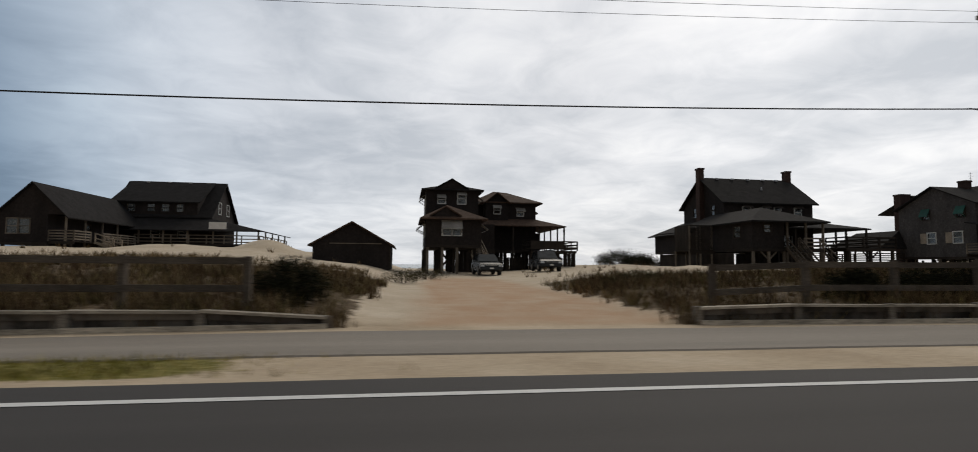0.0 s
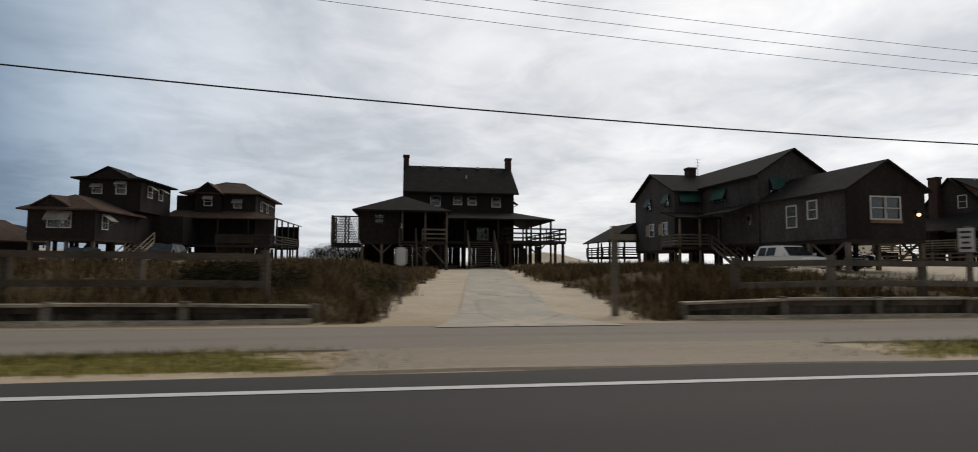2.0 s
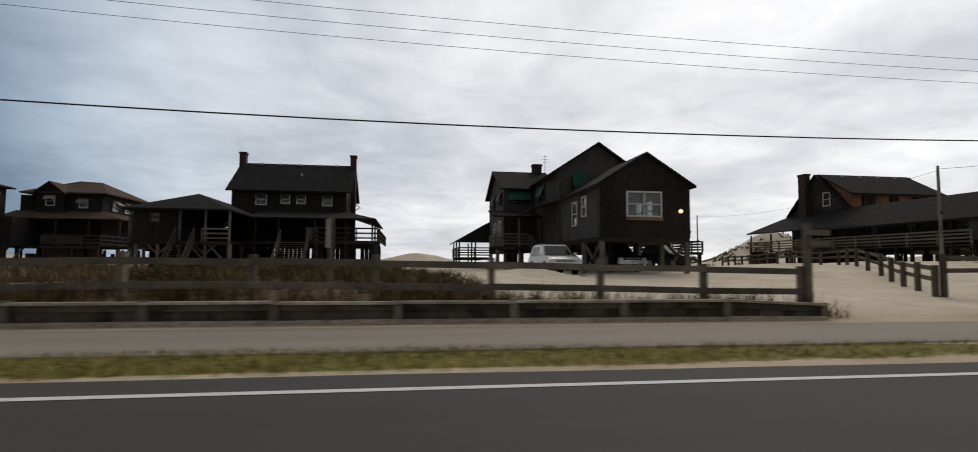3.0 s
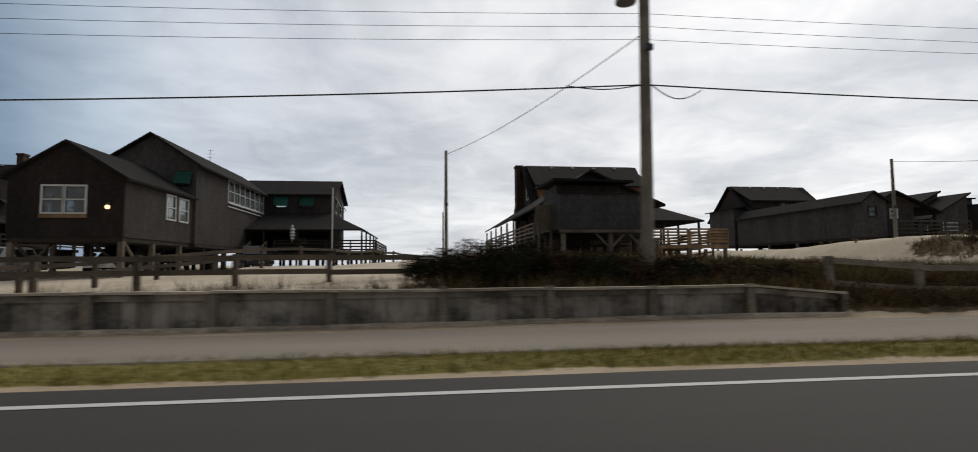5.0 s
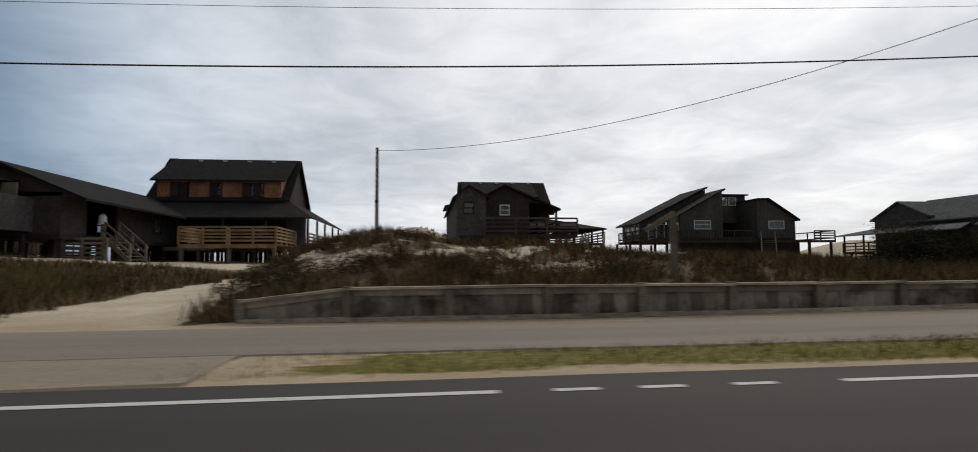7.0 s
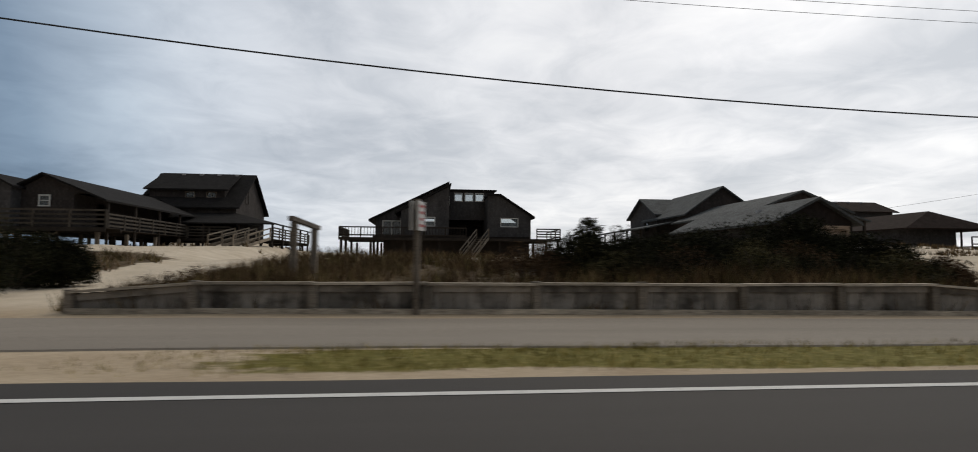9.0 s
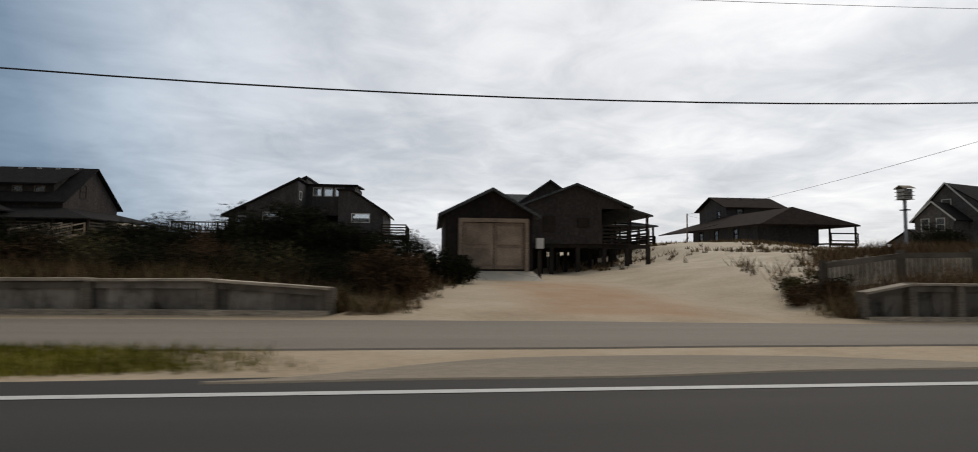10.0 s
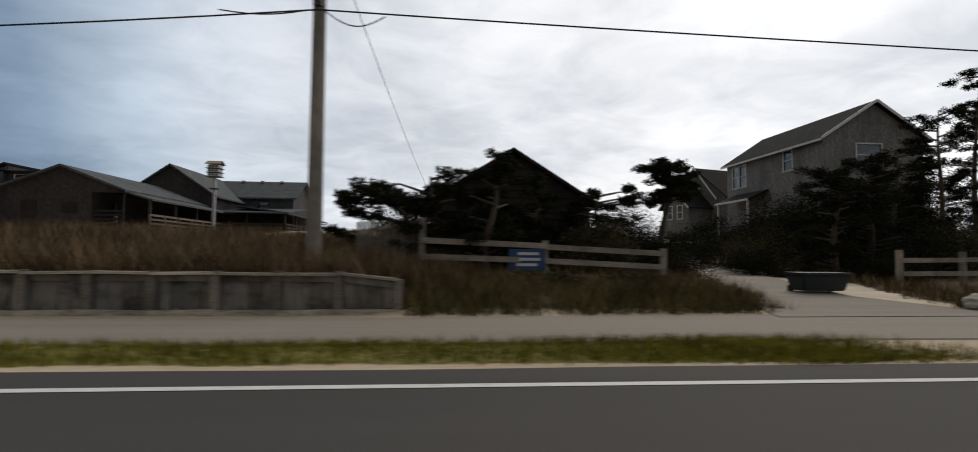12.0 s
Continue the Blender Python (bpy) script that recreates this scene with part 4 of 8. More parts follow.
def tall_pile_house():
    """Two hipped blocks stepped back over open piles."""
    h = thing("beach_house", "tall dark shingled house on open stilts with propped storm shutters", "house", "cottages by the sea")
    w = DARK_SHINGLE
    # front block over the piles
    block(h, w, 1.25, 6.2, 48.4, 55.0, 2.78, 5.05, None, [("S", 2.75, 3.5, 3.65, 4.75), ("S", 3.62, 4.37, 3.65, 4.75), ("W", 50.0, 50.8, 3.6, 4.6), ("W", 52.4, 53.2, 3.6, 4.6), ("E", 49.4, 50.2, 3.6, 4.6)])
    hip_roof(h, BROWN_ROOF, 0.75, 6.7, 47.8, 56.0, 5.1, 6.55, (3.3, 50.8), (3.3, 56.0))
    slabs("roof", BROWN_ROOF, h, [[(1.6, 48.0, 5.35), (3.0, 48.0, 6.2), (3.0, 51.5, 6.4), (1.6, 51.5, 5.5)], [(3.0, 48.0, 6.2), (4.4, 48.0, 5.35), (4.4, 51.5, 5.5), (3.0, 51.5, 6.4)]], 0.12)
    bm = bmesh.new()
    add_prism(bm, [(1.8, 48.15, 5.25), (4.2, 48.15, 5.25), (3.0, 48.15, 6.1)], (0, 0.1, 0))
    part("gable", bm, w, h)
    awning(h, "S", 48.4, 2.65, 4.47, 4.95, 0.75, 0.55)
    awning(h, "W", 1.25, 49.8, 51.0, 4.8, 0.55, 0.7)
    awning(h, "W", 1.25, 52.2, 53.4, 4.8, 0.55, 0.7)
    awning(h, "E", 6.2, 49.2, 50.4, 4.8, 0.55, 0.7)
    # upper block
    block(h, w, 1.5, 6.7, 54.6, 61.0, 5.5, 8.45, None, [("S", 2.67, 3.36, 7.13, 7.85), ("S", 4.64, 5.40, 7.12, 8.1), ("W", 56, 56.8, 7.0, 8.0), ("W", 58.5, 59.3, 7.0, 8.0), ("E", 56, 56.8, 7.0, 8.0), ("E", 58.3, 59.1, 7.0, 8.0)], floor=False)
    hip_roof(h, BLACK_ROOF, 1.0, 7.2, 54.1, 61.6, 8.5, 9.4, (4.1, 57.0), (4.1, 58.8))
    slabs("roof", BLACK_ROOF, h, [[(2.3, 54.2, 8.62), (4.0, 54.2, 9.6), (4.0, 58.5, 9.6), (2.3, 58.5, 8.62)], [(4.0, 54.2, 9.6), (5.7, 54.2, 8.62), (5.7, 58.5, 8.62), (4.0, 58.5, 9.6)]], 0.12)
    bm = bmesh.new()
    add_prism(bm, [(2.45, 54.35, 8.5), (5.55, 54.35, 8.5), (4.0, 54.35, 9.5)], (0, 0.1, 0))
    part("gable", bm, w, h)
    awning(h, "S", 54.6, 2.55, 3.45, 8.0, 0.35, 0.4)
    awning(h, "S", 54.6, 4.55, 5.5, 8.3, 0.35, 0.4)
    for y in (55.8, 58.3):
        awning(h, "W", 1.5, y, y + 1.0, 8.1, 0.4, 0.6)
        awning(h, "E", 6.7, y, y + 1.0, 8.1, 0.4, 0.6)
    # rooms below the upper block, behind the front block
    block(h, w, 1.6, 6.15, 55.0, 61.0, 2.78, 5.5, None, [], sides="WEN")
    under_screen(h, 3.9, 9.0, 58.0, 2.7)
    under_screen(h, 8.6, 14.6, 62.9, 2.7, (6,))
    under_screen(h, 9.0, 17.2, 60.6, 1.9, (3, 9, 10, 15, 16, 18))
    side_screen(h, 8.6, 63.0, 71.8, 2.6)
    # link and second block
    block(h, w, 6.2, 8.5, 63.9, 68.0, 2.6, 8.1, None, [], floor=False, sides="SW")
    block(h, w, 6.15, 9.0, 58.5, 63.0, 2.6, 5.4, None, [], floor=False, sides="SE")
    block(h, w, 8.5, 14.6, 63.0, 72.0, 2.6, 8.25, None, [("S", 12.4, 13.1, 6.8, 7.6), ("E", 65, 65.8, 6.7, 7.6), ("E", 67.6, 68.4, 6.7, 7.6)], floor=False)
    hip_roof(h, BROWN_ROOF, 7.0, 15.3, 62.3, 72.8, 8.3, 10.1, (10.2, 67.0), (12.0, 67.9))
    slabs("roof", BROWN_ROOF, h, [[(8.3, 62.0, 8.15), (9.9, 62.0, 9.42), (9.9, 66.6, 9.42), (8.3, 66.6, 8.15)], [(9.9, 62.0, 9.42), (11.5, 62.0, 8.15), (11.5, 66.6, 8.15), (9.9, 66.6, 9.42)]], 0.12)
    bm = bmesh.new()
    add_prism(bm, [(8.6, 62.45, 6.2), (11.2, 62.45, 6.2), (11.2, 62.45, 8.2), (9.9, 62.45, 9.25), (8.6, 62.45, 8.2)], (0, 0.5, 0))
    part("gable", bm, w, h)
    window(h, "S", 62.43, 9.55, 10.25, 6.95, 7.75)
    awning(h, "S", 63.0, 12.2, 13.3, 7.75, 0.45, 0.45)
    awning(h, "S", 62.43, 9.4, 10.4, 7.95, 0.4, 0.4)
    awning(h, "E", 14.6, 64.8, 66.0, 7.8, 0.5, 0.7)
    awning(h, "E", 14.6, 67.4, 68.6, 7.8, 0.5, 0.7)
    skirt_roof(h, BROWN_ROOF, (6.4, 14.6, 63.0, 72.0), (6.0, 17.6, 60.6, 73.5), 6.4, 5.5, "SE")
    # porch and jutting deck
    deck(h, DARK_WOOD, 6.4, 17.4, 60.8, 63.0, 2.7)
    deck(h, DARK_WOOD, 12.6, 17.6, 56.8, 60.8, 2.6)
    railing(h, DARK_WOOD, (12.6, 56.8), (17.7, 56.8), 2.6, 1.0, 3)
    railing(h, DARK_WOOD, (17.65, 56.8), (17.65, 63.0), 2.6, 1.0, 3)
    railing(h, DARK_WOOD, (12.6, 56.8), (12.6, 60.8), 2.6, 1.0, 3)
    posts("porch_post", DARK_WOOD, h, (8.5, 11.5, 14.5, 17.4), (60.8,), 5.5, 0.16)
    posts("stilt", DARK_WOOD, h, (12.8, 15.2, 17.4), (57.0, 60.6), 2.4, 0.2)
    posts("stilt", DARK_WOOD, h, (6.6, 8.6, 10.6, 12.6, 14.4), (63.2, 67, 71.8), 2.5, 0.26)
    posts("stilt", GREY_WOOD, h, (1.45, 2.75, 4.05, 6.0), (48.6,), 2.6, 0.22)
    posts("stilt", DARK_WOOD, h, (1.45, 2.75, 4.05, 6.0), (51.7, 54.8, 58.0, 60.8), 2.6, 0.24)
    g = ground_z(3.4, 51.7)
    for a, b in ((2.75, 4.05), (4.05, 2.75)):
        beam("cross_brace", DARK_WOOD, h, (a, 51.6, g + 0.3), (b, 51.6, 2.4), 0.07, 0.16)
    deck(h, DARK_WOOD, 14.6, 17.4, 63.0, 72.8, 2.7)
    posts("porch_post", DARK_WOOD, h, (17.35,), (63.4, 66.5, 69.6, 72.6), 5.5, 0.15)
    posts("stilt", DARK_WOOD, h, (17.3,), (64.0, 68.2, 72.4), 2.45, 0.2)
    railing(h, DARK_WOOD, (17.4, 63.0), (17.4, 72.8), 2.7, 1.0, 4)
    piece("porch_screen", DARK_SHINGLE, h, 14.6, 17.3, 72.6, 72.75, 2.7, 5.35)
    for a, b, c, d in ((12.6, 16.2, 2.75, 3.55), (16.2, 17.7, 2.75, 3.0)):
        piece("parapet_board", DARK_WOOD, h, a, b, 56.72, 56.77, c, d)
    under_screen(h, 12.6, 17.6, 57.4, 2.35, (8,))
    stair(h, PALE_WOOD, (6.6, 56.4, 2.75), (6.9, 50.6, ground_z(6.9, 50.6) + 0.05), 1.3)
    for x in (8.0, 9.4):
        beam("strut", GREY_WOOD, h, (x, 57.0, ground_z(x, 57) - 0.05), (x - 0.6, 60.8, 2.6), 0.14, 0.14)
    return h


def twin_chimney_house():
    h = thing("beach_house", "dark two-storey cottage with two brick chimneys and low hipped porches", "house", "cottages by the sea")
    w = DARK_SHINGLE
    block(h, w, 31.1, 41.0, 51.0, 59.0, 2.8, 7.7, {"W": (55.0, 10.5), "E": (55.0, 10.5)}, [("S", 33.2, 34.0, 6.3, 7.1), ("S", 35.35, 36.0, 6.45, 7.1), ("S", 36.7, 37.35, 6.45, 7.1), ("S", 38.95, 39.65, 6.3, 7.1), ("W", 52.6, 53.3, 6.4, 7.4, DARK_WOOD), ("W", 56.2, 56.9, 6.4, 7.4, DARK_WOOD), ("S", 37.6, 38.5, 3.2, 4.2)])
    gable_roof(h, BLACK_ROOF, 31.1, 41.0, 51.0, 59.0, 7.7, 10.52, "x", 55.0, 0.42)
    chimney(h, 30.85, 55.0, ground_z(30.8, 55) - 0.2, 11.65, 0.55, 0.75)
    chimney(h, 41.15, 55.0, ground_z(41.1, 55) - 0.2, 11.65, 0.55, 0.75)
    vents(h, (32.6, 34.4, 36.2, 38.0, 39.6), 54.7, 10.45)
    piece("vent_pipe", GALVANISED, h, 36.6, 36.72, 52.9, 53.0, 9.0, 9.5)
    for a, b in ((33.1, 34.1), (35.25, 36.1), (36.6, 37.45), (38.85, 39.75)):
        awning(h, "S", 51.0, a, b, 7.42, 0.38, 0.42, DARK_WOOD)
    for y in (53.0, 56.6):
        awning(h, "E", 41.0, y - 0.5, y + 0.5, 7.2, 0.5, 0.7, DARK_WOOD)
    # porch to the road and round the end
    skirt_roof(h, BLACK_ROOF, (33.6, 41.0, 51.0, 59.0), (33.6, 43.9, 46.9, 60.0), 5.75, 4.85, "SE")
    deck(h, DARK_WOOD, 33.6, 43.7, 47.2, 51.0, 2.88)
    deck(h, DARK_WOOD, 41.0, 43.7, 51.0, 59.5, 2.88)
    deck(h, DARK_WOOD, 39.2, 44.2, 44.6, 47.2, 2.88)
    posts("porch_post", DARK_WOOD, h, (34.2, 36.0, 38.9, 41.4, 43.6), (47.2,), 4.8, 0.15)
    posts("porch_post", DARK_WOOD, h, (43.6,), (51, 55, 59), 4.8, 0.15)
    railing(h, DARK_WOOD, (39.2, 44.6), (44.2, 44.6), 2.88, 1.0, 3)
    railing(h, DARK_WOOD, (44.2, 44.6), (44.2, 59.5), 2.88, 1.0, 3)
    railing(h, DARK_WOOD, (39.2, 44.6), (39.2, 47.2), 2.88, 1.0, 3)
    stair(h, GREY_WOOD, (37.35, 47.1, 2.88), (37.35, 44.3, ground_z(37.35, 44.3) + 0.05), 2.3)
    posts("stilt", DARK_WOOD, h, (39.5, 41.7, 44.0), (44.8, 47.2), 2.65, 0.2)
    posts("stilt", DARK_WOOD, h, (31.4, 33.8, 36.2, 38.6, 40.8, 43.5), (51.2, 55, 58.8), 2.6, 0.24)
    braces(h, DARK_WOOD, 41.7, 44.8, 2.6, 0.8)
    # hipped wing towards the road
    block(h, w, 27.6, 30.5, 41.4, 51.0, 2.6, 4.85, None, [("S", 28.7, 29.3, 3.95, 4.55, DARK_WOOD), ("W", 43, 43.9, 3.6, 4.5, DARK_WOOD)])
    block(h, w, 27.3, 31.1, 51.0, 58.5, 2.6, 4.6, None, [], sides="WN")
    hip_roof(h, BLACK_ROOF, 27.1, 34.25, 40.7, 52.5, 4.86, 6.35, (30.7, 44.6), (30.7, 52.5))
    slabs("porch_roof", BLACK_ROOF, h, [[(26.9, 59.5, 4.35), (26.9, 50.0, 4.35), (31.1, 50.6, 5.95), (31.1, 59.5, 5.95)]], 0.11)
    deck(h, DARK_WOOD, 30.5, 34.0, 41.2, 47.2, 2.6)
    posts("porch_post", GREY_WOOD, h, (30.7, 32.4, 34.0), (41.3,), 4.8, 0.14)
    railing(h, GREY_WOOD, (32.2, 41.25), (34.0, 41.25), 2.6, 0.9, 3)
    stair(h, DARK_RAIL, (31.1, 41.1, 2.6), (31.2, 38.9, ground_z(31.2, 38.9) + 0.05), 1.2)
    for x in (33.9, 32.6):
        beam("brace", GREY_WOOD, h, (x, 41.5, 0.9), (x - 1.3, 41.5, 2.35), 0.1, 0.12)
    posts("stilt", GREY_WOOD, h, (27.8, 29.2, 30.6, 32.3, 34.0), (41.6,), 2.4, 0.18)
    posts("stilt", DARK_WOOD, h, (27.8, 30.4, 33.8), (45, 49, 54, 58), 2.4, 0.22)
    under_screen(h, 31.2, 43.8, 58.4, 2.6, (4, 13, 14, 24))
    under_screen(h, 27.8, 34.0, 54.3, 2.4, (2, 9))
    under_screen(h, 27.8, 34.0, 48.5, 2.3, (5, 6, 11))
    side_screen(h, 27.6, 44.0, 58.0, 2.3)
    side_screen(h, 38.4, 49.0, 58.0, 2.5)
    for x in (29.2, 32.3):
        braces(h, GREY_WOOD, x, 41.6, 2.4, 0.75)
    # screened stand beside the wing
    for x in (24.95, 26.0, 27.1):
        for y in (46.6, 49.2):
            piece("screen_post", GREY_WOOD, h, x - 0.06, x + 0.06, y - 0.06, y + 0.06, ground_z(x, y) - 0.2, 4.85)
    for z in (2.5, 4.72):
        piece("screen_rail", DARK_WOOD, h, 24.9, 27.15, 46.52, 46.58, z, z + 0.1)
        piece("screen_rail", DARK_WOOD, h, 24.88, 24.94, 46.6, 49.2, z, z + 0.1)
    for k in range(17):
        x = 24.95 + 0.13 * k
        beam("lattice_slat", DARK_WOOD, h, (x, 46.5, 2.6), (min(x + 0.7, 27.1), 46.5, 2.6 + 2.15 * min(1.0, (27.1 - x) / 0.7)), 0.02, 0.05)
        beam("lattice_slat", DARK_WOOD, h, (x, 46.48, 2.6), (max(x - 0.7, 24.95), 46.48, 2.6 + 2.15 * min(1.0, (x - 24.95 + 0.02) / 0.7)), 0.02, 0.05)
    for k in range(15):
        y = 46.7 + 0.17 * k
        piece("screen_board", DARK_WOOD, h, 24.84, 24.87, y, y + 0.1, 2.6, 4.75)
    deck(h, DARK_WOOD, 24.9, 27.3, 46.5, 49.3, 2.5)
    return h


def green_shutter_house():
    h = thing("beach_house", "dark brown house on stilts, green shutters, white sash windows", "house", "cottages by the sea")
    # light painted by wall: paler shingle to the west, darkest on the road gable
    w, g = LIT_WEATHERED_SHINGLE, DARK_SHINGLE
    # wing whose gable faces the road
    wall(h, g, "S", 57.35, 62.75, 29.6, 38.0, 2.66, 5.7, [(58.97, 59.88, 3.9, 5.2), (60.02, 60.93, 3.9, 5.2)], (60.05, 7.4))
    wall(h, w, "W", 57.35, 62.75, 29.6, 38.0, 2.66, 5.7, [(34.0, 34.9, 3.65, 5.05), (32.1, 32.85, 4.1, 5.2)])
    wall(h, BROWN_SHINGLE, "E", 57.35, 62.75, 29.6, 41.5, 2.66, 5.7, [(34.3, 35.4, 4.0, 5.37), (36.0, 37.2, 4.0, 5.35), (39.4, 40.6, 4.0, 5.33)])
    piece("floor_frame", DARK_WOOD, h, 57.4, 62.7, 29.65, 41.5, 2.42, 2.655)
    for a, b in ((58.97, 59.88), (60.02, 60.93)):
        window(h, "S", 29.6, a, b, 3.9, 5.2, split=True)
    piece("window_sill", TAN_WOOD, h, 58.85, 61.05, 29.5, 29.6, 3.62, 3.80, "bare wood board under the window")
    for a, b, c, d in ((34.0, 34.9, 3.65, 5.05), (32.1, 32.85, 4.1, 5.2)):
        window(h, "W", 57.35, a, b, c, d)
    for a, b, c, d in ((34.3, 35.4, 4.0, 5.37), (36.0, 37.2, 4.0, 5.35), (39.4, 40.6, 4.0, 5.33)):
        window(h, "E", 62.75, a, b, c, d)
    gable_roof(h, BLACK_ROOF, 57.35, 62.75, 29.6, 38.0, 5.7, 7.42, "y", 60.05, 0.28)
    piece("wall_lamp", DARK_METAL, h, 62.0, 62.16, 29.42, 29.6, 4.2, 4.42)
    bm = bmesh.new()
    bmesh.ops.create_uvsphere(bm, u_segments=10, v_segments=8, radius=0.11, matrix=Matrix.Translation((62.08, 29.4, 4.16)))
    part("lamp_globe", bm, LAMP_GLOW, h, "lit lamp globe")
    posts("stilt", GREY_WOOD, h, (57.5, 62.6), (29.8, 33, 36.5), 2.45, 0.24)
    posts("stilt", DARK_WOOD, h, (59.2, 60.9), (33, 36.5), 2.45, 0.22)
    beam("brace", GREY_WOOD, h, (57.5, 31.4, 1.4), (57.5, 30.0, 2.45), 0.1, 0.12)
    beam("brace", GREY_WOOD, h, (57.5, 31.4, 1.4), (57.5, 32.8, 2.45), 0.1, 0.12)
    beam("brace", DARK_WOOD, h, (62.6, 29.8, 1.1), (61.2, 29.8, 2.45), 0.1, 0.12)
    beam("brace", GREY_WOOD, h, (62.6, 31.4, 1.3), (62.6, 30.0, 2.45), 0.1, 0.12)
    vents(h, (58.3,), 34.5, 6.15)
    vents(h, (58.6,), 37.2, 6.4)
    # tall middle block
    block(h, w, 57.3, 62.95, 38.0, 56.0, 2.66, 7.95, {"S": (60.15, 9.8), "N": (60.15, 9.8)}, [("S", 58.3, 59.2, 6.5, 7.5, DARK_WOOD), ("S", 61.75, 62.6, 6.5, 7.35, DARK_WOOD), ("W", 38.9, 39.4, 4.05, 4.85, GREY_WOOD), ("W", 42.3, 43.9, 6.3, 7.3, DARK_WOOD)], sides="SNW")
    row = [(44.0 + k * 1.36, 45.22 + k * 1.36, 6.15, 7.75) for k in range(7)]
    # east wall in the darker shingle, its shade put into the colour
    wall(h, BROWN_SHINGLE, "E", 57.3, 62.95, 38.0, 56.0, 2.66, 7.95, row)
    for a, b, c, d in row:
        window(h, "E", 62.95, a, b, c, d)
    gable_roof(h, BLACK_ROOF, 57.3, 62.95, 38.0, 56.0, 7.95, 9.82, "y", 60.15, 0.42)
    awning(h, "S", 38.0, 58.2, 59.35, 7.65, 0.95, 0.45, GREEN_PAINT)
    awning(h, "S", 38.0, 61.65, 62.7, 7.4, 0.8, 0.4, GREEN_PAINT)
    awning(h, "W", 57.3, 42.1, 44.1, 7.42, 0.9, 0.35, GREEN_PAINT)
    piece("window_sill", WHITE_PAINT, h, 58.3, 59.25, 37.93, 38.0, 6.36, 6.42)
    piece("sill_band", WHITE_PAINT, h, 62.95, 63.05, 43.9, 53.5, 5.98, 6.1)
    piece("sill_band", WHITE_PAINT, h, 62.95, 63.05, 43.9, 53.5, 5.7, 5.77)
    # west block, its gable end towards the neighbour
    block(h, w, 54.65, 57.3, 46.0, 54.5, 2.3, 7.6, {"W": (50.25, 9.6)}, [("W", 47.0, 47.8, 6.3, 7.3, DARK_WOOD), ("W", 50.8, 51.6, 6.3, 7.3, DARK_WOOD), ("W", 47.4, 48.3, 3.7, 4.8), ("W", 50.2, 51.1, 3.7, 4.8), ("S", 55.2, 56.8, 6.4, 7.3, DARK_WOOD)], sides="SNW")
    gable_roof(h, BLACK_ROOF, 54.65, 59.0, 46.0, 54.5, 7.6, 9.6, "x", 50.25, 0.4)
    awning(h, "W", 54.65, 46.9, 47.9, 7.4, 0.8, 0.4, GREEN_PAINT)
    awning(h, "W", 54.65, 50.7, 51.7, 7.4, 0.8, 0.4, GREEN_PAINT)
    awning(h, "S", 46.0, 55.0, 56.95, 7.42, 0.85, 0.4, GREEN_PAINT)
    for a in (48.35, 51.15):
        piece("side_shutter", PALE_WOOD, h, 54.58, 54.64, a + 0.08, a + 0.75, 3.7, 4.8)
    slabs("porch_roof", BLACK_ROOF, h, [[(53.3, 42.9, 4.95), (57.3, 42.9, 4.95), (57.3, 46.0, 5.65), (53.3, 46.0, 5.65)], [(55.2, 38.2, 5.05), (57.3, 38.2, 5.75), (57.3, 42.9, 5.75), (55.2, 42.9, 5.05)]], 0.12)
    deck(h, DARK_WOOD, 53.4, 57.3, 43.0, 46.0, 2.5)
    posts("porch_post", GREY_WOOD, h, (53.6, 55.4, 57.1), (43.1,), 4.9, 0.14)
    railing(h, GREY_WOOD, (53.5, 43.05), (56.2, 43.05), 2.5, 1.0, 4)
    railing(h, GREY_WOOD, (53.45, 43.05), (53.45, 46.0), 2.5, 1.0, 4)
    stair(h, GREY_WOOD, (56.9, 42.9, 2.5), (57.0, 39.4, ground_z(57, 39.4) + 0.05), 1.1)
    posts("stilt", GREY_WOOD, h, (54.8, 56.2), (46.2, 50, 54), 2.2, 0.22)
    posts("stilt", DARK_WOOD, h, (57.5, 60.1, 62.7), (40, 44, 48, 52, 55.6), 2.5, 0.24)
    chimney(h, 58.5, 50.2, 8.6, 10.45, 0.8, 0.8)
    chimney(h, 57.2, 56.5, ground_z(57.2, 56.5) - 0.2, 9.72, 1.3, 0.9)
    beam("aerial", DARK_METAL, h, (59.3, 50.2, 9.6), (59.3, 50.2, 11.4), 0.03, 0.03)
    for z, l in ((11.3, 0.5), (11.0, 0.7), (10.7, 0.4)):
        beam("aerial_arm", DARK_METAL, h, (59.3 - l / 2, 50.2, z), (59.3 + l / 2, 50.2, z), 0.02, 0.02)
    skirt_roof(h, BLACK_ROOF, (54.65, 57, 54.5, 60.5), (51.2, 57, 53.6, 61.5), 5.3, 3.3, "SW")
    deck(h, DARK_WOOD, 51.5, 54.65, 53.9, 61.0, 1.75)
    railing(h, DARK_WOOD, (51.5, 53.95), (54.6, 53.95), 1.75, 0.95, 4, 1.5)
    railing(h, DARK_WOOD, (51.5, 53.95), (51.5, 61.0), 1.75, 0.95, 4)
    posts("porch_post", DARK_WOOD, h, (51.6, 53.2), (54.0, 57.4, 60.8), 3.35, 0.14)
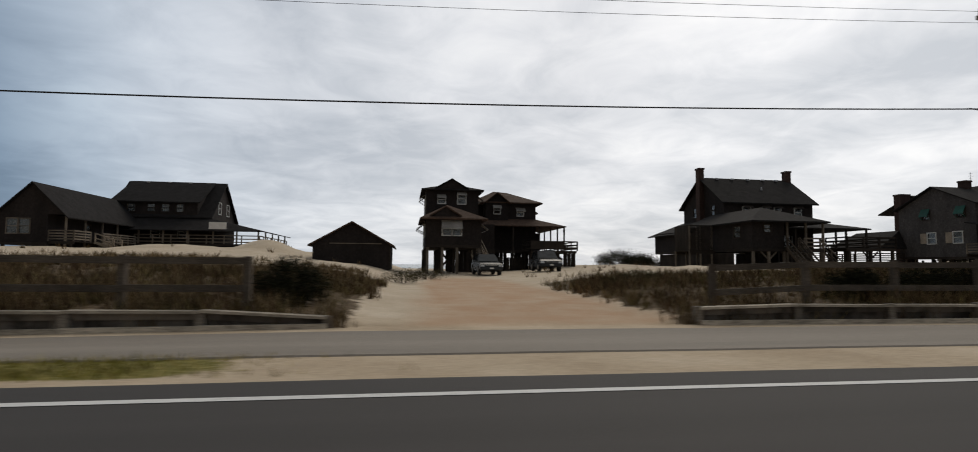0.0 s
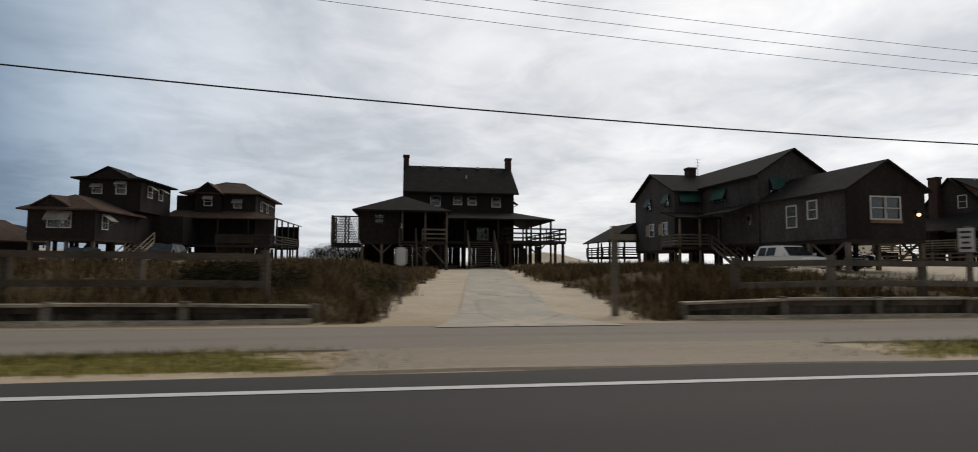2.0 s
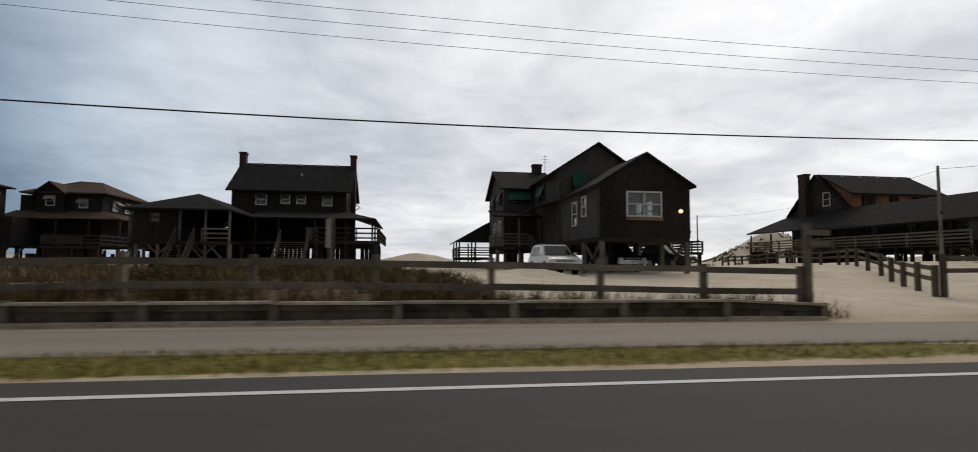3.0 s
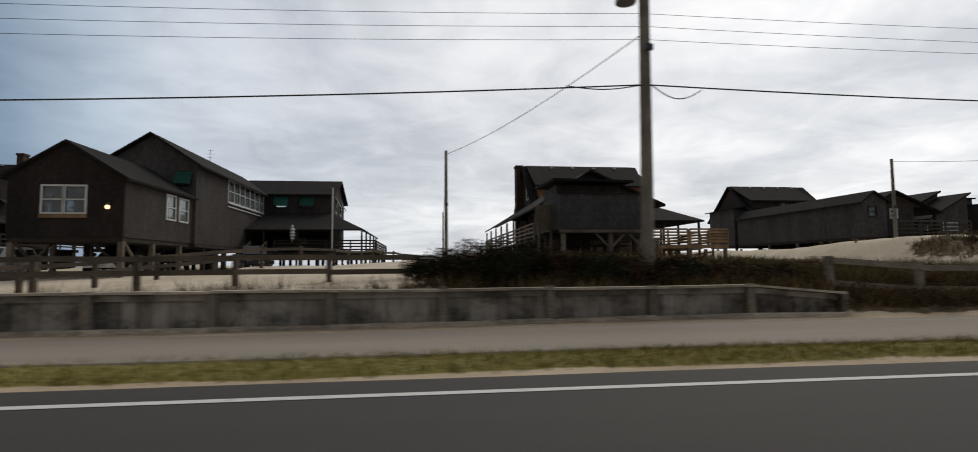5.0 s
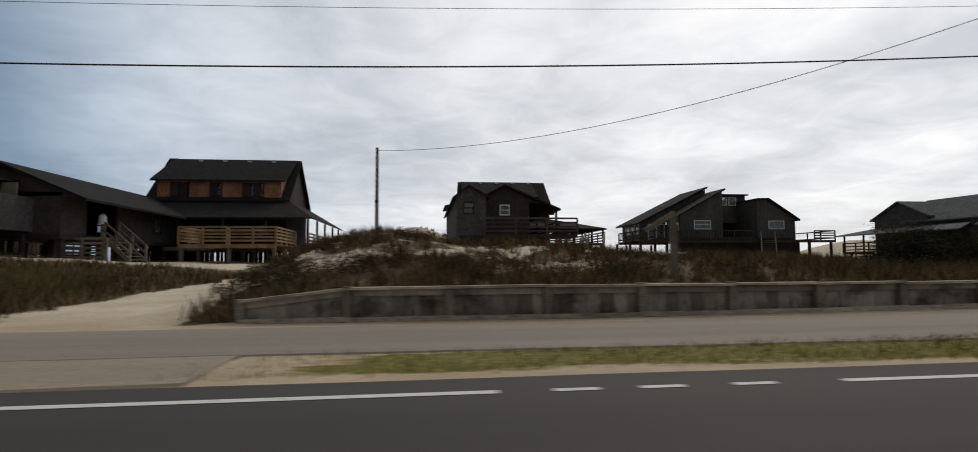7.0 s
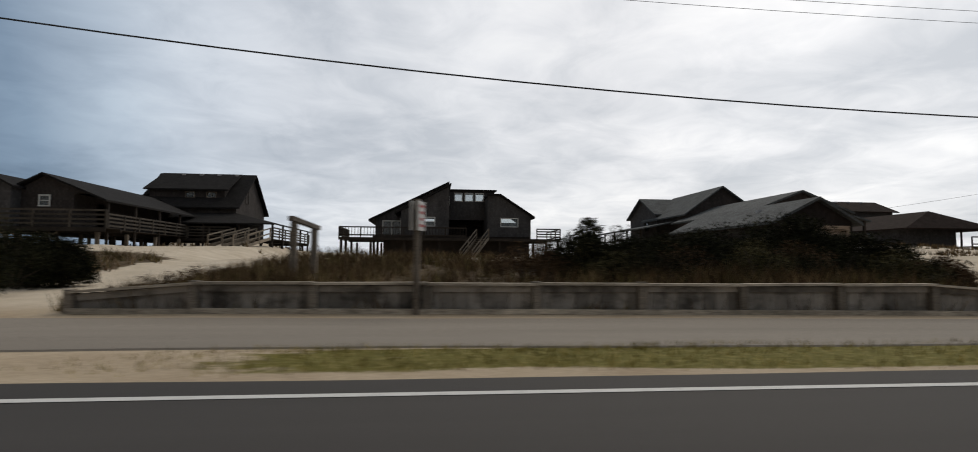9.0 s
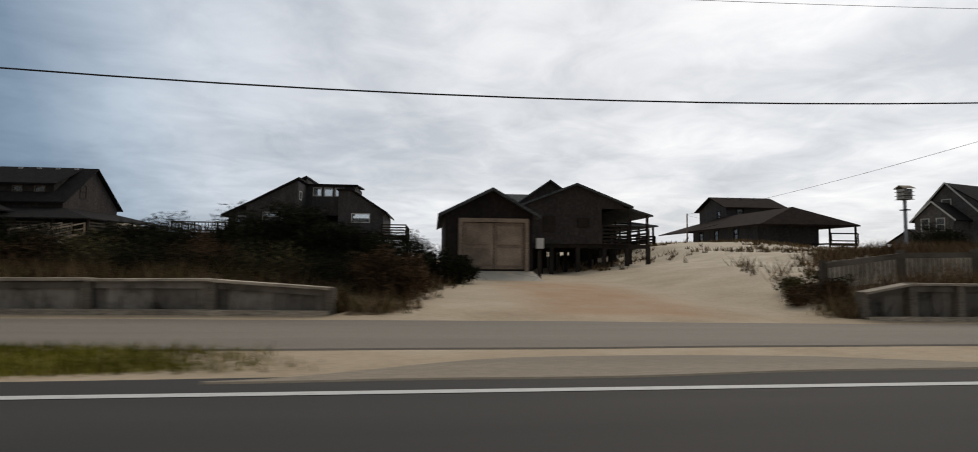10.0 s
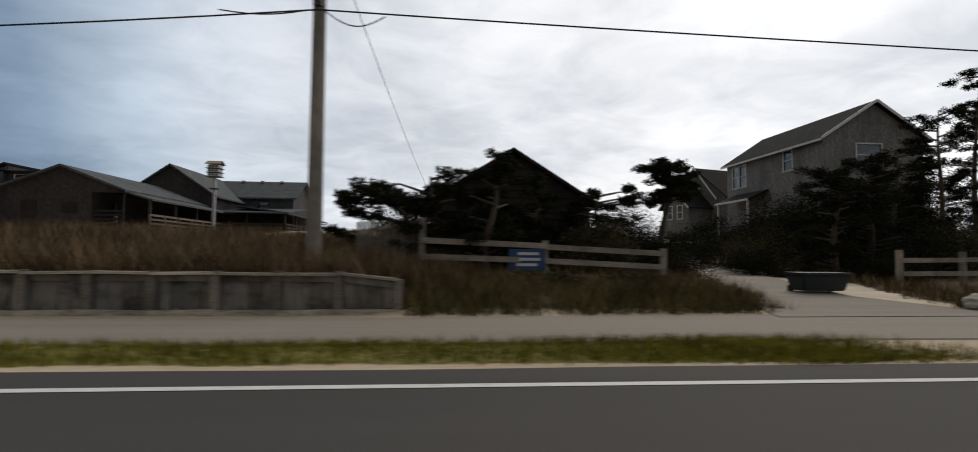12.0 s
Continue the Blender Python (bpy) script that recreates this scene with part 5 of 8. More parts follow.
    # east block with porch
    block(h, BROWN_SHINGLE, 62.95, 69.1, 54.0, 62.6, 2.5, 8.0, {"E": (58.3, 9.8)}, [("S", 64.0, 64.9, 6.75, 7.7, DARK_WOOD), ("S", 66.4, 67.3, 6.75, 7.7, DARK_WOOD), ("E", 56.1, 57.0, 6.5, 7.8), ("E", 59.3, 60.2, 6.5, 7.8), ("S", 66.0, 66.9, 3.2, 4.6, DARK_WOOD)], sides="SNE")
    gable_roof(h, BLACK_ROOF, 60.6, 69.1, 54.0, 62.6, 8.0, 9.8, "x", 58.3, 0.4)
    for a in (63.8, 66.2):
        awning(h, "S", 54.0, a, a + 1.3, 7.75, 0.85, 0.3, GREEN_PAINT)
    for a in (55.95, 59.15):
        awning(h, "E", 69.1, a, a + 1.2, 7.95, 0.9, 0.5, GREEN_PAINT)
    skirt_roof(h, BLACK_ROOF, (62.95, 69.1, 54.0, 62.6), (62.95, 72.8, 48.0, 63.5), 6.15, 4.25, "SE")
    deck(h, DARK_WOOD, 63.0, 73.8, 47.8, 54.0, 2.3)
    deck(h, DARK_WOOD, 69.1, 73.8, 54.0, 63.3, 2.3)
    railing(h, DARK_WOOD, (65.4, 47.85), (73.8, 47.85), 2.3, 1.0, 4)
    railing(h, DARK_WOOD, (73.75, 47.85), (73.75, 63.3), 2.3, 1.0, 4)
    posts("porch_post", DARK_WOOD, h, (64.5, 67.2, 70.0, 72.6), (48.15,), 4.25, 0.14)
    posts("porch_post", DARK_WOOD, h, (72.6,), (52, 56, 60, 63.2), 4.25, 0.14)
    posts("stilt", DARK_WOOD, h, (63.4, 66.2, 69, 71.5, 73.6), (48.0, 50.4, 54.2, 58.4, 62.6), 2.1, 0.2)
    stair(h, GREY_WOOD, (64.2, 47.7, 2.3), (64.0, 44.8, ground_z(64.0, 44.8) + 0.05), 1.3)
    piece("flagpole", WHITE_PAINT, h, 70.25, 70.35, 47.0, 47.1, 2.4, 7.7, "white pole beside the porch")
    bm = bmesh.new()
    for k, r in enumerate((0.20, 0.24, 0.24, 0.22, 0.13)):
        bmesh.ops.create_cone(bm, segments=10, radius1=r, radius2=r * 0.6, depth=0.2, cap_ends=True, matrix=Matrix.Translation((66.9, 47.85, 3.5 + 0.25 * k)))
    bmesh.ops.create_cone(bm, segments=8, radius1=0.03, radius2=0.03, depth=1.5, cap_ends=True, matrix=Matrix.Translation((66.9, 47.85, 3.9)))
    part("hanging_ornament", bm, WHITE_PAINT, h, "white tiered ornament hung from the porch eave")
    return h


def orange_dormer_house():
    h = thing("beach_house", "dark stilted cottage, orange cedar dormer and boxed-in deck", "house", "cottages by the sea")
    w = BROWN_SHINGLE
    block(h, w, 87.2, 97.5, 45.8, 53.4, 2.5, 6.5, {"W": (49.5, 10.1), "E": (49.5, 10.1)}, [("W", 47.9, 48.7, 7.0, 8.2, WHITE_PAINT), ("S", 91.5, 92.5, 3.3, 4.4, DARK_WOOD), ("S", 95.0, 96.0, 3.3, 4.4, DARK_WOOD)])
    gable_roof(h, BLACK_ROOF, 87.2, 97.5, 45.8, 53.4, 6.5, 10.1, "x", 49.5, 0.35)
    dormer(h, NEW_CEDAR, BLACK_ROOF, 87.7, 97.1, 45.7, 6.45, 7.95, 49.5, 10.1, [("S", 88.75, 90.0, 6.65, 7.6, DARK_WOOD), ("S", 91.7, 92.5, 6.65, 7.6, DARK_WOOD), ("S", 94.2, 95.7, 6.65, 7.6, DARK_WOOD)])
    for a in (88.75, 89.4, 91.7, 94.2, 94.97):
        piece("side_shutter", DARK_WOOD, h, a, a + 0.58, 45.56, 45.62, 6.6, 7.65)
    vents(h, (89.6, 91.6, 93.6, 95.6), 49.1, 9.95)
    piece("vent_pipe", DARK_METAL, h, 92.2, 92.3, 48.0, 48.1, 8.9, 9.5)
    chimney(h, 86.85, 50.9, ground_z(86.8, 50.9) - 0.2, 10.45, 0.6, 1.0)
    skirt_roof(h, BLACK_ROOF, (87.2, 97.5, 46.3, 53.4), (84.3, 100.35, 41.6, 57.0), 6.4, 4.6, "SEW")
    deck(h, GREY_WOOD, 90.0, 100.1, 41.8, 45.8, 2.45)
    deck(h, GREY_WOOD, 97.5, 100.1, 45.8, 57.0, 2.45)
    posts("porch_post", DARK_WOOD, h, (91.0, 94.0, 97.0, 100.0), (41.9,), 4.6, 0.15)
    posts("porch_post", DARK_WOOD, h, (100.0,), (45.5, 49, 53, 56.5), 4.6, 0.15)
    railing(h, TAN_WOOD, (100.1, 41.8), (100.1, 57.0), 2.45, 1.0, 4)
    posts("stilt", DARK_WOOD, h, (88, 91, 94, 97, 100), (45.9, 49.6, 53.2), 2.3, 0.24)
    under_screen(h, 87.4, 97.2, 52.9, 2.45, (5, 6, 15, 20))
    # sun deck of newer timber
    deck(h, TAN_WOOD, 93.3, 99.2, 36.3, 41.8, 2.45)
    railing(h, TAN_WOOD, (93.3, 36.33), (96.2, 36.33), 2.45, 1.1, 5, 1.5)
    railing(h, TAN_WOOD, (96.35, 36.33), (99.2, 36.33), 2.45, 1.1, 5, 1.5)
    railing(h, TAN_WOOD, (93.34, 36.3), (93.34, 39.5), 2.45, 1.1, 5, 1.5)
    railing(h, TAN_WOOD, (99.18, 36.3), (99.18, 41.8), 2.45, 1.1, 5, 1.5)
    posts("stilt", GREY_WOOD, h, (93.45, 96.3, 99.05), (36.5, 39.2, 41.6), 2.2, 0.2)
        # long wing with a porch along its west side
    block(h, w, 85.9, 90.2, 30.2, 45.8, 2.75, 4.9, None, [("W", 33.5, 34.5, 3.4, 4.5, DARK_WOOD), ("W", 37.5, 38.5, 3.4, 4.5, DARK_WOOD), ("W", 41.0, 42.0, 3.4, 4.5, DARK_WOOD), ("E", 40.0, 41.0, 3.4, 4.5, DARK_WOOD)], [("E", 32.4, 35.4, 2.8, 4.8)])
    bm = bmesh.new()
    add_prism(bm, [(84.4, 30.2, 4.55), (91.0, 30.2, 4.75), (87.2, 30.2, 6.38)], (0, 0.14, 0))
    part("gable", bm, w, h)
    slabs("roof", BLACK_ROOF, h, [[(84.1, 29.8, 4.42), (87.2, 29.8, 6.5), (87.2, 47.5, 6.5), (84.1, 47.5, 4.42)], [(87.2, 29.8, 6.5), (91.6, 29.8, 4.55), (91.6, 46.5, 4.55), (87.2, 46.5, 6.5)]], 0.13)
    deck(h, GREY_WOOD, 84.3, 85.9, 32.0, 56.5, 2.6)
    railing(h, GREY_WOOD, (84.35, 32.0), (84.35, 56.5), 2.6, 1.0, 4, 2.4)
    railing(h, GREY_WOOD, (84.35, 56.5), (87.0, 56.5), 2.6, 1.0, 4)
    posts("porch_post", DARK_WOOD, h, (84.45,), (33.5, 36.6, 39.8, 43, 46.2, 49.5, 53, 56.4), 4.4, 0.13)
    posts("stilt", DARK_WOOD, h, (84.5, 87.2, 90.0), (30.6, 34, 38, 42), 2.5, 0.22)
    posts("stilt", DARK_WOOD, h, (84.5, 86.6), (46.5, 50, 53.5, 56.2), 2.4, 0.22)
    # boxed-in deck towards the road
    piece("deck_screen", GREY_SHINGLE, h, 84.4, 88.9, 26.0, 26.1, 2.87, 4.58)
    piece("deck_screen", GREY_SHINGLE, h, 84.4, 84.5, 26.1, 32.2, 2.87, 4.58)
    piece("deck_screen", GREY_SHINGLE, h, 88.8, 88.9, 26.1, 32.0, 2.87, 4.58)
    piece("cap_board", DARK_WOOD, h, 84.36, 88.94, 25.94, 26.14, 4.584, 4.63)
    deck(h, DARK_WOOD, 84.5, 88.8, 26.1, 30.2, 2.9)
    block(h, GREY_SHINGLE, 84.55, 87.9, 27.2, 30.2, 2.9, 5.2, None, [("S", 85.2, 86.0, 3.7, 4.5, DARK_WOOD)], floor=False)
    slabs("roof", BLACK_ROOF, h, [[(84.1, 26.0, 5.36), (88.2, 26.0, 5.30), (88.2, 30.4, 5.5), (84.1, 30.4, 5.5)]], 0.12)
    piece("pale_panel", PALE_WOOD, h, 88.0, 88.7, 29.3, 29.36, 4.5, 5.25)
    posts("stilt", GREY_WOOD, h, (84.6, 87.0, 88.75), (26.2,), 2.7, 0.2)
    posts("stilt", DARK_WOOD, h, (84.6, 86.7, 88.7), (29.8, 32.0), 2.7, 0.2)
    piece("floor_beam", GREY_WOOD, h, 84.4, 88.9, 26.04, 26.2, 2.68, 2.866)
    braces(h, GREY_WOOD, 87.0, 26.2, 2.7, 0.8)
    beam("brace", GREY_WOOD, h, (88.75, 26.2, 1.8), (87.9, 26.2, 2.7), 0.08, 0.1)
    under_screen(h, 84.2, 90.4, 46.2, 2.5, (4,))
    under_screen(h, 84.3, 87.4, 56.3, 2.5)
    piece("box_post", GREY_WOOD, h, 90.66, 90.8, 33.0, 33.12, ground_z(90.7, 33) - 0.2, 3.5)
    bm = bmesh.new()
    bmesh.ops.create_cone(bm, cap_ends=True, segments=14, radius1=0.22, radius2=0.19, depth=0.46, matrix=Matrix.Translation((90.72, 32.9, 3.68)))
    bmesh.ops.create_cone(bm, cap_ends=True, segments=14, radius1=0.19, radius2=0.05, depth=0.14, matrix=Matrix.Translation((90.72, 32.9, 3.98)))
    part("hanging_pail", bm, WHITE_PAINT, h, "white pail hung on a porch post")
    stair(h, GREY_WOOD, (90.9, 33.4, 2.75), (92.6, 33.0, ground_z(92.6, 33) + 0.05), 1.2)
    railing(h, GREY_WOOD, (89.3, 31.4), (91.8, 31.4), 1.1, 1.5, 6, 1.2)
    for x in (83.6, 84.25):
        piece("stair_post", GREY_WOOD, h, x, x + 0.1, 27.4, 27.5, ground_z(x, 27.4) - 0.2, 4.2)
    bm = bmesh.new()
    for k in range(9):
        add_box(bm, 83.6, 84.35, 27.36, 27.39, 2.9 + k * 0.15, 2.98 + k * 0.15)
    for k in range(12):
        add_prism(bm, [(83.6 + 0.06 * k, 27.33, 2.85), (83.66 + 0.06 * k, 27.33, 2.85), (83.52 + 0.06 * k, 27.33, 4.15), (83.46 + 0.06 * k, 27.33, 4.15)], (0, 0.02, 0))
    part("lattice", bm, GREY_WOOD, h)
    return h


def twin_wing_house():
    h = thing("beach_house", "dark dune house with long dormer, twin wings and railed porch", "house", "cottages by the sea")
    w = BROWN_SHINGLE
    block(h, w, 112.5, 121.0, 53.6, 62.2, 3.1, 6.2, {"W": (58.0, 9.65), "E": (58.0, 9.65)}, [("E", 56.0, 56.8, 6.7, 7.9, DARK_WOOD), ("S", 117.0, 118.0, 3.7, 4.8, DARK_WOOD)])
    gable_roof(h, BLACK_ROOF, 112.5, 121.0, 53.6, 62.2, 6.2, 9.66, "x", 58.0, 0.4)
    dormer(h, w, BLACK_ROOF, 112.8, 119.6, 54.5, 6.2, 7.85, 58.0, 9.66, [("S", 116.1, 116.8, 6.5, 7.5, GREY_WOOD), ("S", 118.0, 118.75, 6.5, 7.5, GREY_WOOD)])
    vents(h, (114.5, 116.2, 117.9, 119.6), 57.6, 9.55)
    skirt_roof(h, BLACK_ROOF, (112.5, 121.0, 53.6, 62.2), (112.5, 125.6, 49.8, 64.5), 5.5, 4.35, "SE")
    deck(h, DARK_WOOD, 112.5, 125.4, 50.0, 53.6, 3.0)
    deck(h, DARK_WOOD, 121.0, 125.4, 53.6, 64.2, 3.0)
    posts("porch_post", DARK_WOOD, h, (116.5, 119.5, 122.5, 125.3), (50.1,), 4.35, 0.15)
    posts("porch_post", DARK_WOOD, h, (125.3,), (53.5, 57, 60.5, 64), 4.35, 0.15)
    railing(h, PORCH_RAIL, (113.0, 50.0), (121.8, 50.0), 3.0, 1.0, 4)
    railing(h, PORCH_RAIL, (125.4, 50.0), (125.4, 64.2), 3.0, 1.0, 4)
    stair(h, PALE_WOOD, (122.8, 49.9, 3.0), (121.6, 47.2, ground_z(121.6, 47.2) + 0.05), 1.5)
    stair(h, PALE_WOOD, (124.6, 49.9, 3.0), (123.6, 47.2, ground_z(123.6, 47.2) + 0.05), 1.4)
    posts("stilt", DARK_WOOD, h, (113, 116, 119, 122, 125.2), (50.2, 53.8, 58, 62), 2.8, 0.22)
    # wings
    block(h, GREY_SHINGLE, 110.75, 112.8, 37.5, 54.0, 3.05, 5.75, {"S": (111.6, 6.4)}, [("S", 111.3, 111.9, 4.6, 5.3, DARK_WOOD)])
    gable_roof(h, BLACK_ROOF, 110.75, 112.8, 37.5, 54.0, 5.75, 6.42, "y", 111.6, 0.28)
    block(h, w, 112.8, 116.0, 38.4, 53.6, 3.05, 5.4, None, [("S", 113.95, 114.5, 4.6, 5.2)], [("E", 41.0, 42.0, 3.1, 5.0)])
    bm = bmesh.new()
    add_prism(bm, [(112.8, 38.4, 5.75), (112.8, 38.4, 5.4), (116.8, 38.4, 5.4), (114.2, 38.4, 6.55)], (0, 0.14, 0))
    part("gable", bm, w, h)
    slabs("roof", BLACK_ROOF, h, [[(112.75, 38.0, 5.92), (114.2, 38.0, 6.7), (114.2, 55.0, 6.7), (112.75, 55.0, 5.92)], [(114.2, 38.0, 6.7), (118.2, 38.0, 5.0), (118.2, 52.0, 5.0), (114.2, 52.0, 6.7)]], 0.13)
    deck(h, DARK_WOOD, 112.5, 119.0, 36.6, 38.4, 3.1)
    deck(h, DARK_WOOD, 116.0, 118.2, 38.4, 50.0, 3.1)
    railing(h, PORCH_RAIL, (112.6, 36.65), (119.0, 36.65), 3.1, 1.1, 4)
    railing(h, PORCH_RAIL, (118.15, 38.4), (118.15, 50.0), 3.1, 1.0, 4)
    posts("porch_post", DARK_WOOD, h, (118.0,), (38.6, 42, 45.5, 49), 5.0, 0.14)
    posts("stilt", GREY_WOOD, h, (110.9, 112.6, 115.0, 118.0), (37.6, 41, 45, 49), 2.85, 0.2)
    for x in (110.9, 115.0):
        braces(h, GREY_WOOD, x, 37.6, 2.85, 0.6)
    # lean-to at the back corner
    block(h, GREY_SHINGLE, 111.0, 112.5, 55.0, 60.0, 3.0, 6.9, None, [], sides="SWN")
    slabs("roof", BLACK_ROOF, h, [[(110.6, 54.6, 6.95), (112.6, 54.6, 7.3), (112.6, 60.4, 7.3), (110.6, 60.4, 6.95)]], 0.12)
    return h


def modern_house():
    """Angular newer house with offset shed roofs and a clerestory."""
    h = thing("beach_house", "angular grey timber house with offset shed roofs and railed deck", "house", "cottages by the sea")
    w = GREY_SHINGLE
    y0, ym, yc, y1 = 56.5, 60.1, 60.4, 66.2
    # set-back west wing under the long shed roof
    wall(h, w, "S", 133.2, 136.1, ym, y1, 3.7, 5.75, [(134.05, 135.85, 3.85, 5.4)])
    window(h, "S", ym, 134.05, 135.85, 3.85, 5.4, trim=0.12, split=False)
    piece("mullion", WHITE_PAINT, h, 134.9, 135.0, ym - 0.05, ym + 0.06, 3.85, 5.4)
    bm = bmesh.new()
    add_prism(bm, [(133.2, ym, 5.75), (141.0, ym, 5.75), (141.0, ym, 9.5)], (0, 0.14, 0))
    part("gable", bm, w, h)
    wins = [(60.9, 62.0, 4.5, 5.55), (62.4, 63.5, 4.5, 5.55), (63.9, 65.0, 4.5, 5.55)]
    wall(h, w, "W", 133.2, 141.0, ym, y1, 3.7, 5.72, wins)
    for a, b, c, d in wins:
        window(h, "W", 133.2, a, b, c, d)
    slabs("roof", BLACK_ROOF, h, [[(132.5, ym - 0.4, 5.6), (141.1, ym - 0.4, 9.85), (141.1, y1 + 0.4, 9.85), (132.5, y1 + 0.4, 5.6)]], 0.2)
    wall(h, w, "E", 133.2, 141.0, ym + 0.14, y1, 5.6, 9.6)
    # front bay under its own shed roof
    wall(h, w, "S", 136.1, 141.0, y0, ym, 3.7, 6.2, [(137.75, 139.5, 4.78, 5.58)])
    window(h, "S", y0, 137.75, 139.5, 4.78, 5.58)
    bm = bmesh.new()
    add_prism(bm, [(136.1, y0, 6.2), (141.0, y0, 6.2), (141.0, y0, 8.85), (136.1, y0, 6.25)], (0, 0.14, 0))
    part("gable", bm, w, h)
    wall(h, w, "W", 136.1, 141.0, y0, ym, 3.7, 6.2, [(56.95, 58.9, 3.85, 5.4)])
    window(h, "W", 136.1, 56.95, 58.9, 3.85, 5.4)
    slabs("roof", BLACK_ROOF, h, [[(135.5, y0 - 0.4, 6.1), (141.2, y0 - 0.4, 9.18), (141.2, ym, 9.18), (135.5, ym, 6.1)]], 0.18)
    wall(h, w, "E", 136.1, 141.0, y0 + 0.14, ym, 3.7, 8.85, [(57.3, 58.1, 7.1, 7.85)])
    window(h, "E", 141.0, 57.3, 58.1, 7.1, 7.85, split=False)
    # clerestory set far back over the entry
    cl = [(141.75, 142.5, 7.82, 8.6), (142.9, 143.68, 7.82, 8.6), (144.05, 144.85, 7.82, 8.6)]
    wall(h, w, "S", 141.0, 146.1, yc, y1, 5.7, 9.0, cl)
    for a, b, c, d in cl:
        window(h, "S", yc, a, b, c, d, split=False)
    wall(h, w, "E", 141.0, 146.1, yc, y1, 7.0, 9.0)
    slabs("roof", BLACK_ROOF, h, [[(140.9, yc - 0.3, 9.05), (146.35, yc - 0.3, 9.05), (146.35, y1 + 0.3, 9.4), (140.9, y1 + 0.3, 9.4)]], 0.16)
    # recessed entry: its shade is painted in, with darker shingle and ceiling
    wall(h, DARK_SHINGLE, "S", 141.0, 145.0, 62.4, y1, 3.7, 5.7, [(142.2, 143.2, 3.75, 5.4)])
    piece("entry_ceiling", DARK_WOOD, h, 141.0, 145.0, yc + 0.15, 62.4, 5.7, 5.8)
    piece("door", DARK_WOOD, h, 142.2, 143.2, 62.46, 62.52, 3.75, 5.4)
    # east part
    ew = [(146.4, 148.1, 4.8, 5.58)]
    wall(h, w, "S", 145.0, 149.5, y0, y1, 3.7, 5.85, ew)
    bm = bmesh.new()
    add_prism(bm, [(145.0, y0, 5.85), (149.5, y0, 5.85), (146.2, y0, 7.95), (145.0, y0, 7.95)], (0, 0.14, 0))
    part("gable", bm, w, h)
    window(h, "S", y0, *ew[0], split=False)
    wall(h, w, "W", 145.0, 149.5, y0, y1, 3.7, 7.95)
    wall(h, w, "E", 145.0, 149.5, y0, y1, 3.7, 5.85)
    wall(h, w, "N", 133.2, 149.5, y0, y1, 3.7, 5.85)
    slabs("roof", BLACK_ROOF, h, [[(144.9, y0 - 0.35, 8.12), (146.3, y0 - 0.35, 8.15), (146.3, y1 + 0.3, 8.15), (144.9, y1 + 0.3, 8.12)], [(146.3, y0 - 0.35, 8.15), (149.9, y0 - 0.35, 5.82), (149.9, y1 + 0.3, 5.82), (146.3, y1 + 0.3, 8.15)]], 0.18)
    piece("floor_frame", DARK_WOOD, h, 133.3, 149.5, y0 + 0.05, y1, 3.45, 3.69)
    # deck all along
    deck(h, DARK_WOOD, 130.4, 149.5, 53.6, 56.5, 3.4)
    deck(h, DARK_WOOD, 130.4, 136.1, 56.5, 60.1, 3.4)
    deck(h, DARK_WOOD, 149.5, 152.0, 53.6, 60.0, 3.4)
    railing(h, DARK_WOOD, (130.45, 53.65), (142.6, 53.65), 3.4, 1.0, 2, balusters=0.3)
    railing(h, DARK_WOOD, (130.45, 53.65), (130.45, 60.0), 3.4, 1.0, 2, balusters=0.3)
    railing(h, DARK_WOOD, (149.6, 53.65), (151.95, 53.65), 3.4, 1.0, 4)
    railing(h, DARK_WOOD, (151.95, 53.65), (151.95, 60.0), 3.4, 1.0, 2)
    posts("stilt", DARK_WOOD, h, (130.6, 133.4, 136.6, 140, 143, 146, 149.3), (54.1, 57, 61, 65.5), 3.25, 0.22)
    posts("stilt", DARK_WOOD, h, (151.8,), (54.1, 59.6), 3.25, 0.2)
    piece("wall_panel", DARK_WOOD, h, 134.5, 149.0, 55.2, 55.28, ground_z(140, 55) - 0.2, 3.3)
    stair(h, GREY_WOOD, (144.2, 53.5, 3.4), (142.4, 50.6, ground_z(142.4, 50.6) + 0.05), 1.3)
    vents(h, (137.0,), 62.5, 7.8)
    return h


